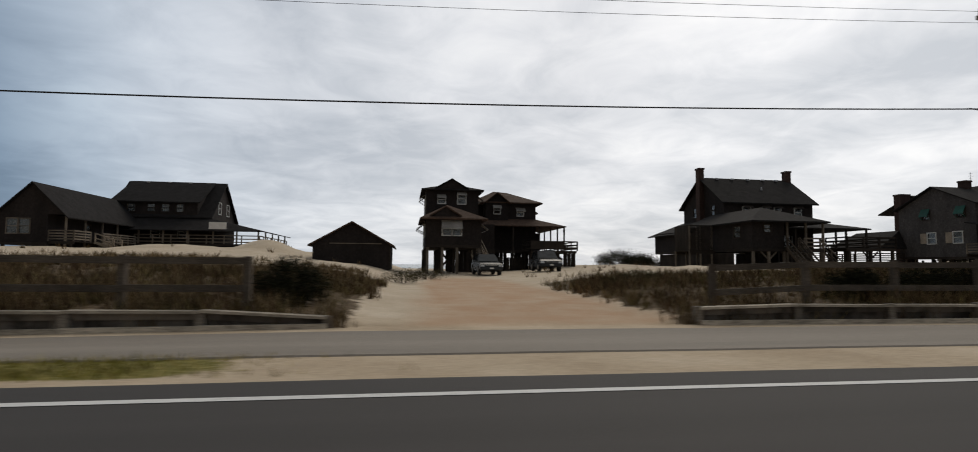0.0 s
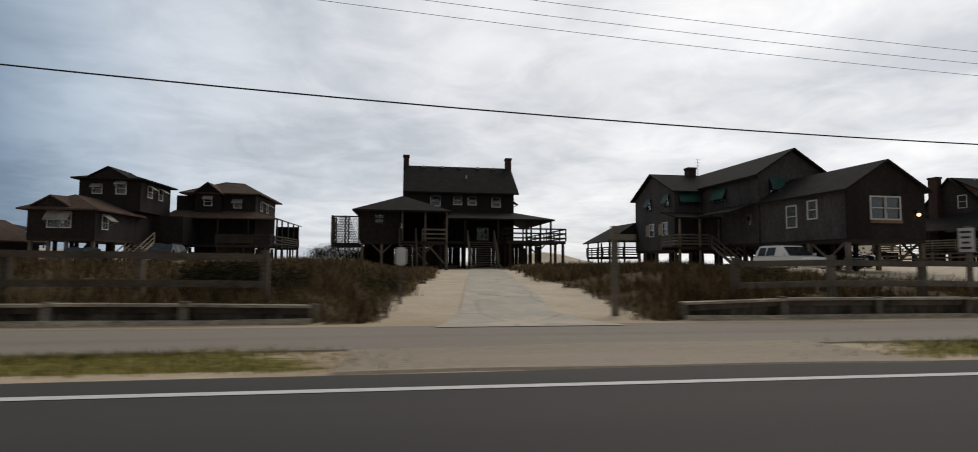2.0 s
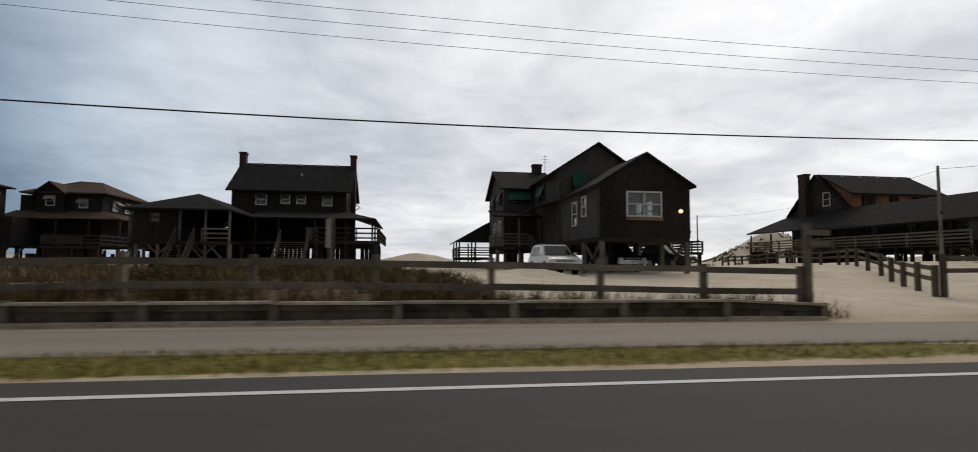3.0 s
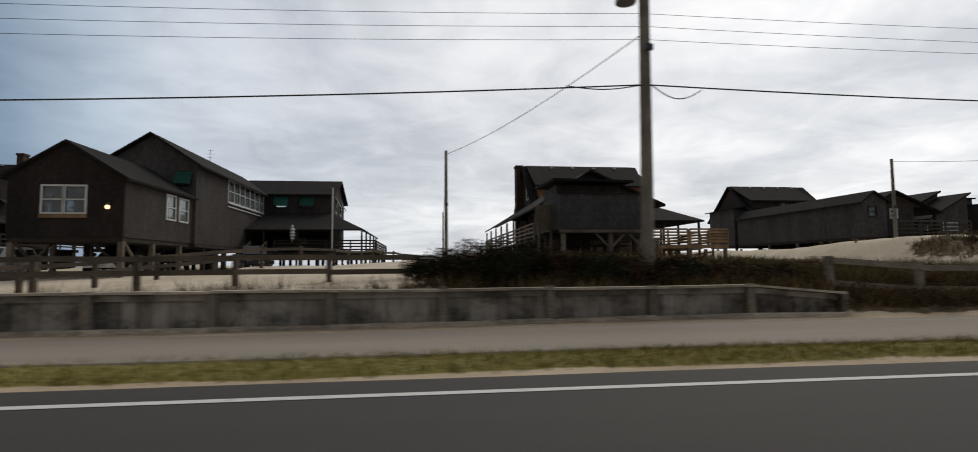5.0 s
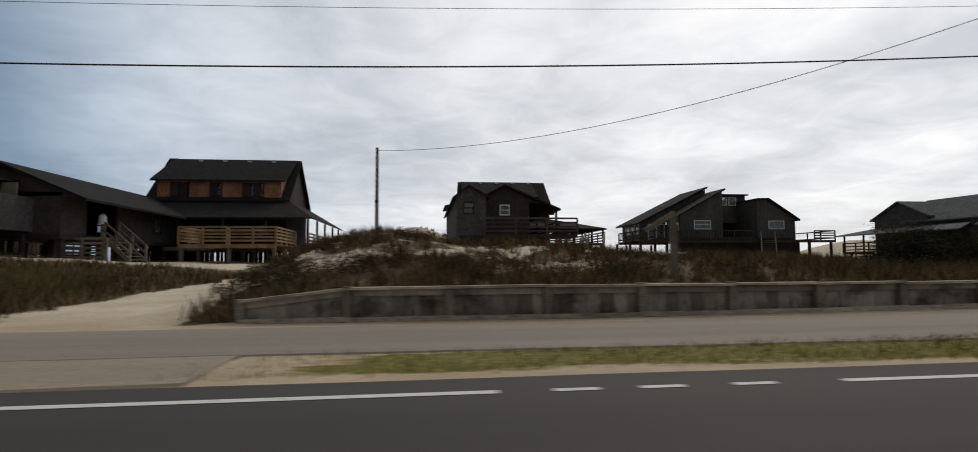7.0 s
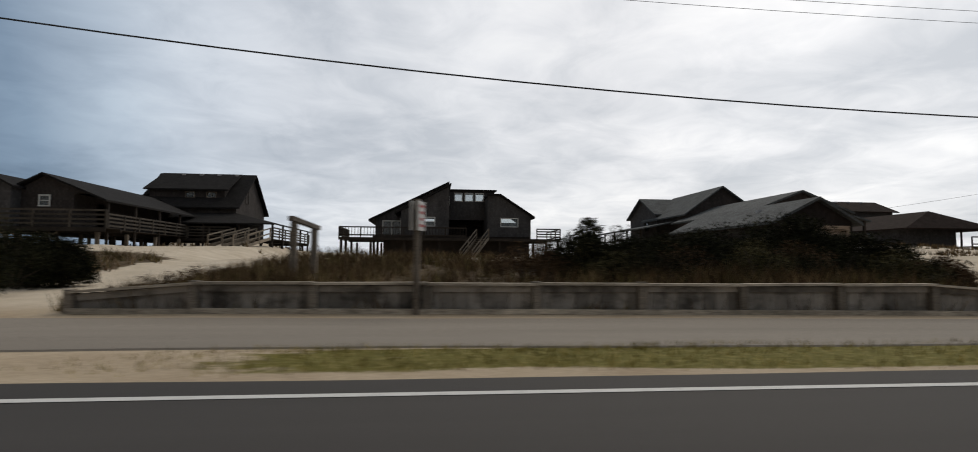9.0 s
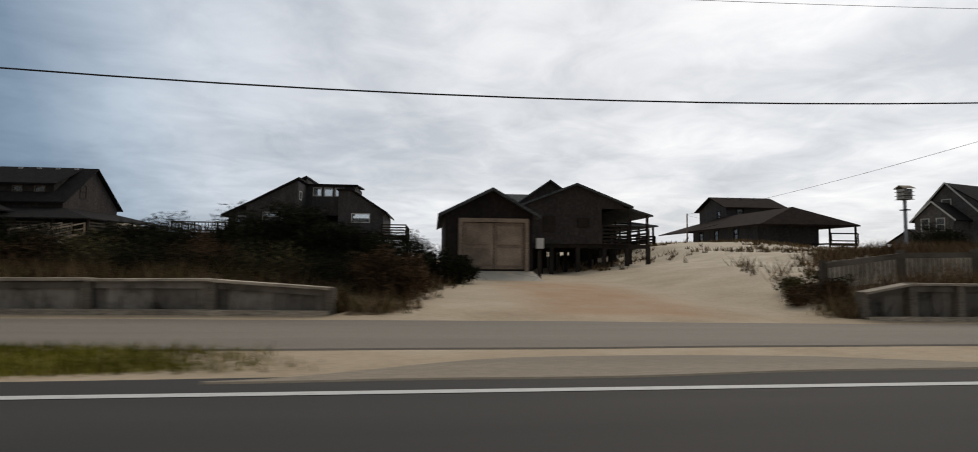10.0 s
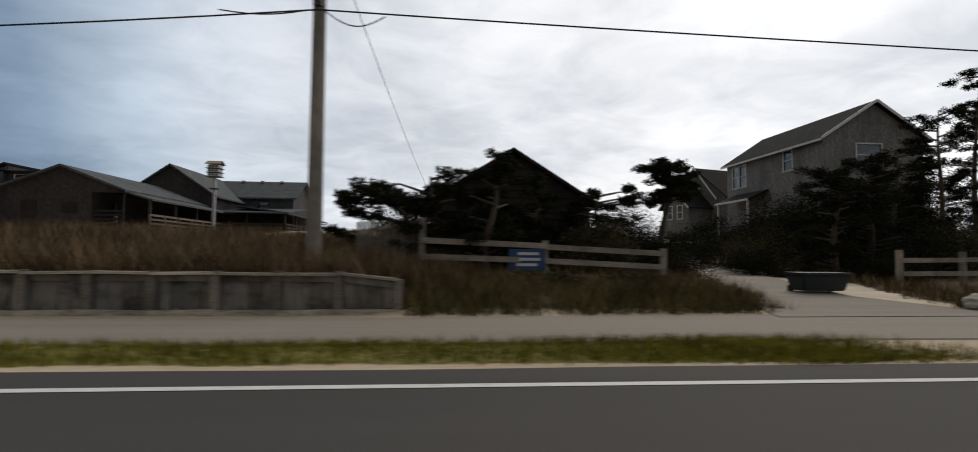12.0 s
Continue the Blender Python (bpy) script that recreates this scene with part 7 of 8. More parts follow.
utility_pole(184.7, 62.9, 6.8, 0.1, "slender grey service pole on a sandy rise", arm=False)


def cable(a, b, sag, r, label, n=26):
    a, b = Vector(a), Vector(b)
    bm = bmesh.new()
    pts = []
    for k in range(n + 1):
        t = k / n
        p = a.lerp(b, t)
        p.z -= 4 * sag * t * (1 - t)
        pts.append(p)
    tube(bm, pts, r, 6)
    return tagged(part("overhead_cable", bm, CABLE), label, "cable", "overhead cables")


SAGS = (0.85, 1.20, 0.57, 1.68, 0.3)
for (ax, ay, az), (bx, by, bz), s in zip(POLES, POLES[1:], SAGS):
    cable((ax, ay - 0.2, az), (bx, by - 0.2, bz), s, 0.018, "black telephone cable slung between wooden poles")
WIRES = ((6.70, 7.98, 6.76, 7.88, 8.22, 8.2), (7.05, 8.31, 7.10, 8.12, 8.6, 8.6), (7.40, 8.66, 7.43, 8.67, 9.0, 9.0))
WIRE_SAGS = (0.68, 1.14, 0.42, 0.86, 0.9)
for ends in WIRES:
    for k in range(len(POLES) - 1):
        (ax, ay, _), (bx, by, _) = POLES[k], POLES[k + 1]
        cable((ax, ay - 0.18, ends[k]), (bx, by - 0.18, ends[k + 1]), WIRE_SAGS[k], 0.0055, "thin overhead wire between wooden poles")
cable((83.25, 12.8, 6.95), (79.0, 29.3, 7.1), 0.3, 0.012, "thin service wire from road pole to service pole")
cable((79.0, 29.3, 7.0), (80.05, 60.0, 6.75), 0.8, 0.01, "thin service wire between slender poles")
cable((106.05, 29.7, 7.22), (125.9, 12.3, 8.5), 1.15, 0.012, "thin service wire from road pole to service pole")
cable((184.7, 62.9, 6.7), (182.8, 12.4, 8.6), 0.6, 0.012, "thin service wire from road pole to service pole")
cable((184.7, 62.9, 6.6), (190.4, 66.0, 6.2), 0.1, 0.012, "thin service wire to a grey house")
for x, y, z in POLES[1:5]:
    for s, l, dip in ((-1, 1.9, 0.1), (1, 1.3, 0.28)):
        bm = bmesh.new()
        pts = [(x + s * (0.15 + l * k / 10), y - 0.22, z - 0.02 - dip * math.sin(math.pi * k / 10) - 0.008 * k) for k in range(11)]
        tube(bm, pts, 0.014, 6)
        tagged(part("cable_loop", bm, CABLE), "slack black cable loop beside a wooden pole", "cable", "overhead cables")


def road_sign(x, y, z, w, h, label, rows, post=GREY_WOOD, face=None, bar=None, turn=0.0, both=False):
    """A flat plate on a post, with bars for lines of writing too small to read."""
    s = thing("road_sign", label, "sign")
    g = ground_z(x, y) - 0.3
    piece("post", post, s, x - 0.05, x + 0.05, y + 0.02, y + 0.12, g, z + h / 2 + 0.05)
    plate = piece("plate", face or SIGN_WHITE, s, x - w / 2, x + w / 2, y - 0.02, y + 0.015, z - h / 2, z + h / 2)
    for k in range(rows):
        zz = z + h / 2 - h * (k + 0.75) / (rows + 0.5)
        inset = w * (0.12 + 0.06 * ((k * 7) % 3))
        piece("writing_bar", bar or SIGN_BLACK, s, x - w / 2 + inset, x + w / 2 - inset, y - 0.026, y - 0.021, zz - h * 0.045, zz + h * 0.045)
    piece("backing", GREY_WOOD, s, x - w / 2 + 0.01, x + w / 2 - 0.01, y + 0.016, y + 0.02, z - h / 2 + 0.01, z + h / 2 - 0.01)
    if both:
        piece("plate", face or SIGN_WHITE, s, x - w / 2, x + w / 2, y + 0.125, y + 0.15, z - h / 2, z + h / 2)
        for k in range(rows):
            zz = z + h / 2 - h * (k + 0.75) / (rows + 0.5)
            piece("writing_bar", bar or SIGN_BLACK, s, x - w * 0.36, x + w * 0.36, y + 0.151, y + 0.156, zz - h * 0.04, zz + h * 0.04)
    s.matrix_basis = pose(x, y, 0, 0, 0, turn) @ Matrix.Translation((-x, -y, 0))
    return s


road_sign(98.5, 12.8, 1.27, 0.30, 0.40, "small white notice plate in dune grass", 5)
road_sign(139.05, 11.05, 2.02, 0.42, 0.58, "white and red parking notice on a post", 4, bar=SIGN_RED, turn=74, both=True)
road_sign(45.0, 11.95, 1.72, 0.34, 0.60, "white notice plate on a post behind a fence", 4, turn=-80)
road_sign(64.6, 14.0, 0.95, 0.42, 0.42, "small white notice beside a sandy drive", 3)
marker = thing("marker_post", "tall grey timber post with a slanting board", "post")
beam("board", GREY_WOOD, marker, (114.15, 13.4, 1.93), (114.95, 13.4, 2.40), 0.04, 0.13)
piece("post", GREY_WOOD, marker, 114.87, 115.03, 13.42, 13.58, ground_z(114.95, 13.5) - 0.3, 2.35)


barrier = thing("post_frame", "two grey posts joined by a slanting top board", "post")
piece("post", GREY_WOOD, barrier, 136.12, 136.26, 12.74, 12.88, ground_z(136.2, 12.8) - 0.3, 2.0)
piece("post", GREY_WOOD, barrier, 136.36, 136.50, 13.74, 13.88, ground_z(136.4, 13.8) - 0.3, 1.88)
beam("board", GREY_WOOD, barrier, (136.16, 12.62, 2.06), (136.48, 13.98, 1.92), 0.14, 0.1)


def finger_post():
    s = thing("finger_post", "wooden post with two plain name boards by a drive", "sign")
    g = ground_z(55.98, 11.7) - 0.3
    piece("post", GREY_WOOD, s, 55.92, 56.06, 11.62, 11.76, g, 2.08)
    piece("board", GREY_WOOD, s, 55.88, 56.5, 11.56, 11.61, 1.80, 1.93)
    piece("board", GREY_WOOD, s, 55.96, 56.5, 11.56, 11.61, 1.55, 1.68)
    return s


finger_post()
marker = thing("marker_post", "grey post with a short cross board by a concrete drive", "post")
piece("post", GREY_WOOD, marker, 35.74, 35.88, 12.04, 12.18, ground_z(35.8, 12.1) - 0.3, 1.93)
piece("board", GREY_WOOD, marker, 35.7, 36.25, 11.98, 12.035, 1.60, 1.74)


def blue_board():
    s = thing("notice_board", "blue board with white lettering bars on a rail fence", "sign")
    x, y = 187.95, 15.0
    piece("plate", SIGN_BLUE, s, 187.22, 188.14, 14.04, 14.08, 0.64, 1.19)
    for z, a, b in ((1.07, 187.45, 187.98), (0.93, 187.36, 188.02), (0.79, 187.42, 187.94)):
        piece("writing_bar", SIGN_WHITE, s, a, b, 14.032, 14.039, z - 0.035, z + 0.035)
    for px in (187.28, 188.04):
        piece("post", GREY_WOOD, s, px, px + 0.06, 14.081, 14.13, ground_z(px, 14.1) - 0.2, 1.1)
    return s


blue_board()


def mailbox():
    s = thing("mailbox", "white box on a short post in dune grass", "mailbox")
    piece("post", GREY_WOOD, s, 30.9, 30.98, 14.38, 14.46, ground_z(30.9, 14.4) - 0.2, 0.98)
    bm = bmesh.new()
    add_box(bm, 30.80, 31.08, 14.2, 14.62, 0.98, 1.44)
    bmesh.ops.bevel(bm, geom=bm.edges[:], offset=0.04, segments=2, affect="EDGES")
    part("box", bm, WHITE_PAINT, s, "white box")
    return s


mailbox()


def cable_pedestal(x, y, h):
    s = thing("cable_pedestal", "pale plastic cable pedestal beside a utility pole", "utility box")
    g = ground_z(x, y)
    bm = bmesh.new()
    add_box(bm, x - 0.08, x + 0.08, y - 0.08, y + 0.08, g - 0.1, g + h)
    bmesh.ops.bevel(bm, geom=[e for e in bm.edges if abs(e.verts[0].co.z - e.verts[1].co.z) < 0.01], offset=0.03, segments=2, affect="EDGES")
    part("cover", bm, plain("pedestal_tan", (0.42, 0.38, 0.30), 0.6), s)
    piece("cap", bpy.data.materials["pedestal_tan"], s, x - 0.1, x + 0.1, y - 0.1, y + 0.1, g + h, g + h + 0.05)
    return s


cable_pedestal(15.45, 12.5, 0.62)


def bird_house():
    s = thing("bird_house", "white many-holed bird house on a tall pole", "bird house")
    x, y = 176.3, 23.4
    piece("pole", GALVANISED, s, x - 0.05, x + 0.05, y - 0.05, y + 0.05, ground_z(x, y) - 0.3, 4.05)
    piece("collar", DARK_METAL, s, x - 0.15, x + 0.15, y - 0.15, y + 0.15, 3.55, 3.6)
    for k in range(3):
        z = 4.05 + k * 0.17
        piece("tier", WHITE_PAINT, s, x - 0.22, x + 0.22, y - 0.2, y + 0.2, z + 0.02, z + 0.15)
        piece("ledge", GREY_WOOD, s, x - 0.28, x + 0.28, y - 0.26, y + 0.26, z, z + 0.02)
        for d in (-0.13, 0.0, 0.13):
            piece("hole", SIGN_BLACK, s, x + d - 0.035, x + d + 0.035, y - 0.206, y - 0.201, z + 0.05, z + 0.12)
    slabs("roof", PALE_WOOD, s, [[(x - 0.3, y - 0.28, 4.58), (x + 0.3, y - 0.28, 4.58), (x + 0.3, y, 4.72), (x - 0.3, y, 4.72)], [(x - 0.3, y, 4.72), (x + 0.3, y, 4.72), (x + 0.3, y + 0.28, 4.58), (x - 0.3, y + 0.28, 4.58)]], 0.03)
    return s


bird_house()


def wheeled_bin(x, y, w, d, h, label):
    s = thing("trash_cart", label, "trash cart")
    g = ground_z(x, y)
    bm = bmesh.new()
    v = [bm.verts.new(p) for p in ((x - w * 0.42, y - d * 0.42, g + 0.08), (x + w * 0.42, y - d * 0.42, g + 0.08), (x + w * 0.42, y + d * 0.42, g + 0.08), (x - w * 0.42, y + d * 0.42, g + 0.08), (x - w / 2, y - d / 2, g + h), (x + w / 2, y - d / 2, g + h), (x + w / 2, y + d / 2, g + h), (x - w / 2, y + d / 2, g + h))]
    for f in ((0, 1, 2, 3), (4, 5, 6, 7), (0, 1, 5, 4), (1, 2, 6, 5), (2, 3, 7, 6), (3, 0, 4, 7)):
        bm.faces.new([v[q] for q in f])
    bmesh.ops.recalc_face_normals(bm, faces=bm.faces)
    bmesh.ops.bevel(bm, geom=bm.edges[:], offset=0.03, segments=2, affect="EDGES")
    green = bpy.data.materials.get("bin_green") or plain("bin_green", (0.006, 0.012, 0.011), 0.55)
    part("bin", bm, green, s)
    piece("lid", green, s, x - w / 2 - 0.03, x + w / 2 + 0.03, y - d / 2 - 0.04, y + d / 2 + 0.03, g + h, g + h + 0.06)
    for sx in (-1, 1):
        bm = bmesh.new()
        bmesh.ops.create_cone(bm, cap_ends=True, segments=16, radius1=0.11, radius2=0.11, depth=0.06, matrix=Matrix.Translation((x + sx * w * 0.42, y + d * 0.4, g + 0.11)) @ Matrix.Rotation(math.pi / 2, 4, "Y"))
        part("wheel", bm, RUBBER, s)
    return s


wheeled_bin(195.6, 14.3, 1.35, 0.75, 0.5, "dark green bin lying low beside a drive")


def boulder(x, y, r, seed):
    """A weathered pale stone, set a little into the ground."""
    bm = bmesh.new()
    bmesh.ops.create_icosphere(bm, subdivisions=3, radius=r)
    for v in bm.verts:
        n = noise.noise(v.co * (2.2 / r) + Vector((seed, 0, 0)))
        v.co *= 1 + 0.28 * n
        v.co.z *= 0.72
        v.co += Vector((x, y, ground_z(x, y) + 0.4 * r))
    return tagged(part("boulder", bm, plain("pale_stone", (0.34, 0.31, 0.27), 0.9, vary=0.3, scale=6.0)), "pale weathered boulder beside a drive", "boulder")


boulder(196.9, 11.0, 0.32, 3.0)

# ---------------------------------------------------------------- vehicles


def vehicle(kind, label, x, y, heading, paint, length=4.9, width=1.95, height=1.85, bed=False):
    """A parked sport utility or pickup, built nose along +x and then turned to its heading."""
    root = thing(kind, label, "car")
    L, W, H = length, width, height
    belt = H * 0.60
    sill = H * 0.20
    nose = L / 2

    def loft(name, outline, half, mat, top_in=0.0, zlo=0.0, zhi=1.0, parent=root, bevel=0.05, lab=""):
        bm = bmesh.new()
        rows = []
        for s in (-1, 1):
            rows.append([bm.verts.new((px, s * (half - top_in * max(0.0, (pz - zlo) / (zhi - zlo))), pz)) for px, pz in outline])
        n = len(outline)
        bm.faces.new(rows[0])
        bm.faces.new(rows[1][::-1])
        for k in range(n):
            bm.faces.new((rows[0][k], rows[1][k], rows[1][(k + 1) % n], rows[0][(k + 1) % n]))
        bmesh.ops.recalc_face_normals(bm, faces=bm.faces)
        if bevel:
            bmesh.ops.bevel(bm, geom=bm.edges[:], offset=bevel, segments=2, affect="EDGES")
        return part(name, bm, mat, parent, lab)

    loft("body", [(-nose, sill + 0.12), (-nose + 0.05, belt), (nose - 1.35, belt + 0.02), (nose - 0.25, belt - 0.08), (nose - 0.02, belt - 0.2), (nose, sill + 0.15), (nose - 0.3, sill), (-nose + 0.3, sill)], W / 2, paint, 0.04, sill, belt)
    back = -nose + (1.9 if bed else 0.18)
    loft("cabin", [(back - 0.05, belt - 0.01), (back + 0.28, H - 0.04), (back + 0.7, H), (nose - 2.15, H - 0.02), (nose - 1.35, belt - 0.01)], W / 2 - 0.05, paint, 0.2, belt, H)
    # glass
    zg0, zg1 = belt + 0.05, H - 0.14
    for s in (-1, 1):
        bm = bmesh.new()
        ins0, ins1 = W / 2 - 0.05 - 0.2 * 0.1, W / 2 - 0.05 - 0.2 * (zg1 - belt) / (H - belt)
        for a, b in ((back + 0.35, back + 1.05), (back + 1.12, back + 1.95)) if not bed else ((back + 0.35, back + 1.5),):
            add_prism(bm, [(a, s * (ins0 + 0.012), zg0), (b, s * (ins0 + 0.012), zg0), (min(b, nose - 2.05), s * (ins1 + 0.012), zg1), (a + 0.1, s * (ins1 + 0.012), zg1)], (0, s * 0.012, 0))
        part("side_window", bm, TINTED, root)
    bm = bmesh.new()
    add_prism(bm, [(nose - 1.38, -W / 2 + 0.18, belt + 0.06), (nose - 1.38, W / 2 - 0.18, belt + 0.06), (nose - 2.06, W / 2 - 0.3, H - 0.12), (nose - 2.06, -W / 2 + 0.3, H - 0.12)], (0.03, 0, 0.02))
    part("windscreen", bm, TINTED, root)
    bm = bmesh.new()
    add_prism(bm, [(back - 0.03, -W / 2 + 0.2, belt + 0.06), (back - 0.03, W / 2 - 0.2, belt + 0.06), (back + 0.22, W / 2 - 0.3, H - 0.14), (back + 0.22, -W / 2 + 0.3, H - 0.14)], (-0.03, 0, 0.02))
    part("rear_window", bm, TINTED, root)
    # nose
    bm = bmesh.new()
    add_box(bm, nose - 0.06, nose + 0.03, -W * 0.27, W * 0.27, sill + 0.38, belt - 0.24)
    grille = part("grille", bm, SIGN_BLACK, root)
    for k in range(3):
        z = sill + 0.42 + k * (belt - 0.28 - sill - 0.42) / 2.4
        bm = bmesh.new()
        add_box(bm, nose + 0.03, nose + 0.05, -W * 0.26, W * 0.26, z, z + 0.04)
        part("grille_bar", bm, CHROME, grille)
    for s in (-1, 1):
        bm = bmesh.new()
        add_box(bm, nose - 0.12, nose + 0.02, s * W * 0.39 - 0.16, s * W * 0.39 + 0.16, belt - 0.44, belt - 0.22)
        bmesh.ops.bevel(bm, geom=bm.edges[:], offset=0.03, segments=2, affect="EDGES")
        part("headlight", bm, HEADLIGHT, root)
        bm = bmesh.new()
        add_box(bm, nose - 1.62, nose - 1.45, s * (W / 2 + 0.11) - 0.09, s * (W / 2 + 0.11) + 0.09, belt + 0.04, belt + 0.22)
        bmesh.ops.bevel(bm, geom=bm.edges[:], offset=0.03, segments=2, affect="EDGES")
        part("wing_mirror", bm, paint, root)
    bm = bmesh.new()
    add_box(bm, nose - 0.15, nose + 0.1, -W / 2 + 0.02, W / 2 - 0.02, sill + 0.08, sill + 0.34)
    bmesh.ops.bevel(bm, geom=bm.edges[:], offset=0.05, segments=2, affect="EDGES")
    part("bumper", bm, CHROME if bed else paint, root)
    bm = bmesh.new()
    add_box(bm, nose + 0.1, nose + 0.115, -0.16, 0.16, sill + 0.15, sill + 0.26)
    part("number_plate", bm, SIGN_WHITE, root)
    for s in (-1, 1):
        beam("roof_rail", DARK_METAL, root, (back + 0.7, s * (W / 2 - 0.34), H + 0.04), (nose - 2.3, s * (W / 2 - 0.34), H + 0.04), 0.04, 0.05)
    for px in (nose - 0.95, -nose + 1.0):
        for s in (-1, 1):
            bm = bmesh.new()
            m = Matrix.Translation((px, s * (W / 2 - 0.12), 0.38)) @ Matrix.Rotation(math.pi / 2, 4, "X")
            bmesh.ops.create_cone(bm, cap_ends=True, segments=24, radius1=0.38, radius2=0.38, depth=0.25, matrix=m)
            wheel = part("wheel", bm, RUBBER, root)
            bm = bmesh.new()
            m = Matrix.Translation((px, s * (W / 2 + 0.006), 0.38)) @ Matrix.Rotation(math.pi / 2, 4, "X")
            bmesh.ops.create_cone(bm, cap_ends=True, segments=16, radius1=0.23, radius2=0.23, depth=0.03, matrix=m)
            part("rim", bm, GALVANISED, wheel)
    root.matrix_basis = pose(x, y, ground_z(x, y) + 0.01, 0, 0, heading)
    return root


vehicle("suv", "white sport utility vehicle parked on sand beside stilts", 55.25, 32.0, -88, CAR_WHITE, 4.75, 1.95, 1.76)
vehicle("suv", "dark grey sport utility vehicle parked before a stilted house", 6.3, 46.0, -88, CAR_DARK, 4.7, 1.9, 1.72)
vehicle("suv", "dark sport utility vehicle parked below a deck", 11.8, 47.5, -92, CAR_DARK, 4.7, 1.95, 1.8)
vehicle("pickup_truck", "black pickup truck parked under a stilted house", 60.2, 35.0, -86, CAR_BLACK, 5.3, 1.98, 1.75, True)
vehicle("jeep", "dark off-road vehicle parked beside a stilted house", 66.2, 39.5, -60, CAR_BLACK, 4.0, 1.75, 1.75)

# ---------------------------------------------------------------- growth


def blades(name, label, x, y, z, height, width, lean, mat, category, seed):
    """Grass as upright blades, one triangle each, in one mesh."""
    rng = np.random.default_rng(seed)
    n = len(x)
    a = rng.uniform(0, 2 * np.pi, n)
    dx, dy = np.cos(a), np.sin(a)
    b = rng.uniform(0, 2 * np.pi, n)
    l = rng.uniform(0.1, 1.0, n) * lean * height
    v = np.empty((n, 3, 3))
    v[:, 0] = np.stack([x - dx * width, y - dy * width, z - 0.03], -1)
    v[:, 1] = np.stack([x + dx * width, y + dy * width, z - 0.03], -1)
    v[:, 2] = np.stack([x + np.cos(b) * l, y + np.sin(b) * l, z + height], -1)
    me = bpy.data.meshes.new(name)
    me.vertices.add(3 * n)
    me.vertices.foreach_set("co", v.reshape(-1))
    me.loops.add(3 * n)
    me.loops.foreach_set("vertex_index", np.arange(3 * n, dtype=np.int32))
    me.polygons.add(n)
    me.polygons.foreach_set("loop_start", np.arange(0, 3 * n, 3, dtype=np.int32))
    me.update(calc_edges=True)
    me.materials.append(mat)
    return tagged(new(name, me), label, category, kind="stuff")


def scatter(n, x0, x1, y0, y1, chance, seed, near=0.0):
    rng = np.random.default_rng(seed)
    x = rng.uniform(x0, x1, n)
    u = rng.uniform(0, 1, n)
    y = y0 + (y1 - y0) * u ** (1 + near)
    keep = rng.uniform(0, 1, n) < chance(x, y)
    return x[keep], y[keep]


def clumped(x, y):
    return np.clip(0.55 + 0.9 * rolling(x * 1.7 + 3, y * 1.9), 0.05, 1)


def dune_grass(name, label, n, zone, chance, mat, h0, h1, seed, per=9, width=0.012, lean=0.9, near=0.6):
    x, y = scatter(n, *zone, lambda a, b: chance(a, b) * clumped(a, b), seed, near)
    rng = np.random.default_rng(seed + 1)
    x, y = np.repeat(x, per), np.repeat(y, per)
    x = x + rng.normal(0, 0.09, len(x))
    y = np.maximum(y + rng.normal(0, 0.09, len(y)), zone[2])
    far = 1 + 0.05 * (y - 11)
    h = rng.uniform(h0, h1, len(x))
    return blades(name, label, x, y, heights(x, y), h, width * far, lean, mat, "grass", seed + 2)


def banks(x, y):
    """Where the tall brown growth stands: the banks behind the bulkheads and fences."""
    low = smooth(163.2, 164.2, x) * (1 - smooth(169.4, 170.6, x)) * smooth(12.0, 12.7, y) * (1 - smooth(15.8, 16.2, y))
    return growth(x, y) * (1 - 0.85 * low)


dune_grass("dune_grass", "dry tan dune grass behind the bulkheads", 34000, (-62, 200, 11.1, 27), banks, DRY_GRASS, 0.16, 0.5, 11, 11)
dune_grass("dune_grass", "olive and tan dune grass on the banks", 22000, (-62, 200, 11.1, 26), banks, OLIVE_GRASS, 0.14, 0.42, 21, 10)
dune_grass("dune_brush", "brown dead brush among dune grass", 15000, (-62, 200, 11.2, 24), banks, LEAF_BROWN, 0.2, 0.6, 31, 8, 0.016, 0.7)
dune_grass("dune_brush", "tall brown brush on the bank", 7000, (163, 186, 11.5, 22), lambda x, y: banks(x, y) * np.maximum(smooth(15.2, 16.5, y), 0.25 + 0.75 * smooth(169.3, 170.8, x)), RUST_GRASS, 0.26, 0.78, 41, 10, 0.013, 0.95)
dune_grass("dune_grass", "sparse tan grass on the far dunes", 5000, (-60, 205, 26, 60), lambda x, y: 0.35 * (1 - open_sand(x, y)) * (rolling(x * 0.8, y * 0.8) > 0.12), DRY_GRASS, 0.2, 0.5, 51, 8, 0.012, 0.9, 0.0)
dune_grass("dune_grass", "olive grass creeping to the path's edge", 4200, (184.9, 193.5, 10.45, 14.0), lambda x, y: np.maximum(growth(x, y), 0.8 * smooth(10.45, 10.8, y) * (1 - smooth(191.4, 192.2, x))), OLIVE_GRASS, 0.12, 0.34, 95, 11, 0.012, 0.9, 0.3)
dune_grass("dune_grass", "brown grass before a dune house", 5200, (-44, -2.5, 22, 40), lambda x, y: 0.6 * (1 - open_sand(x, y)) * (1 - smooth(30, 38, y)), DRY_GRASS, 0.15, 0.38, 97, 9, 0.013, 0.9, 0.0)
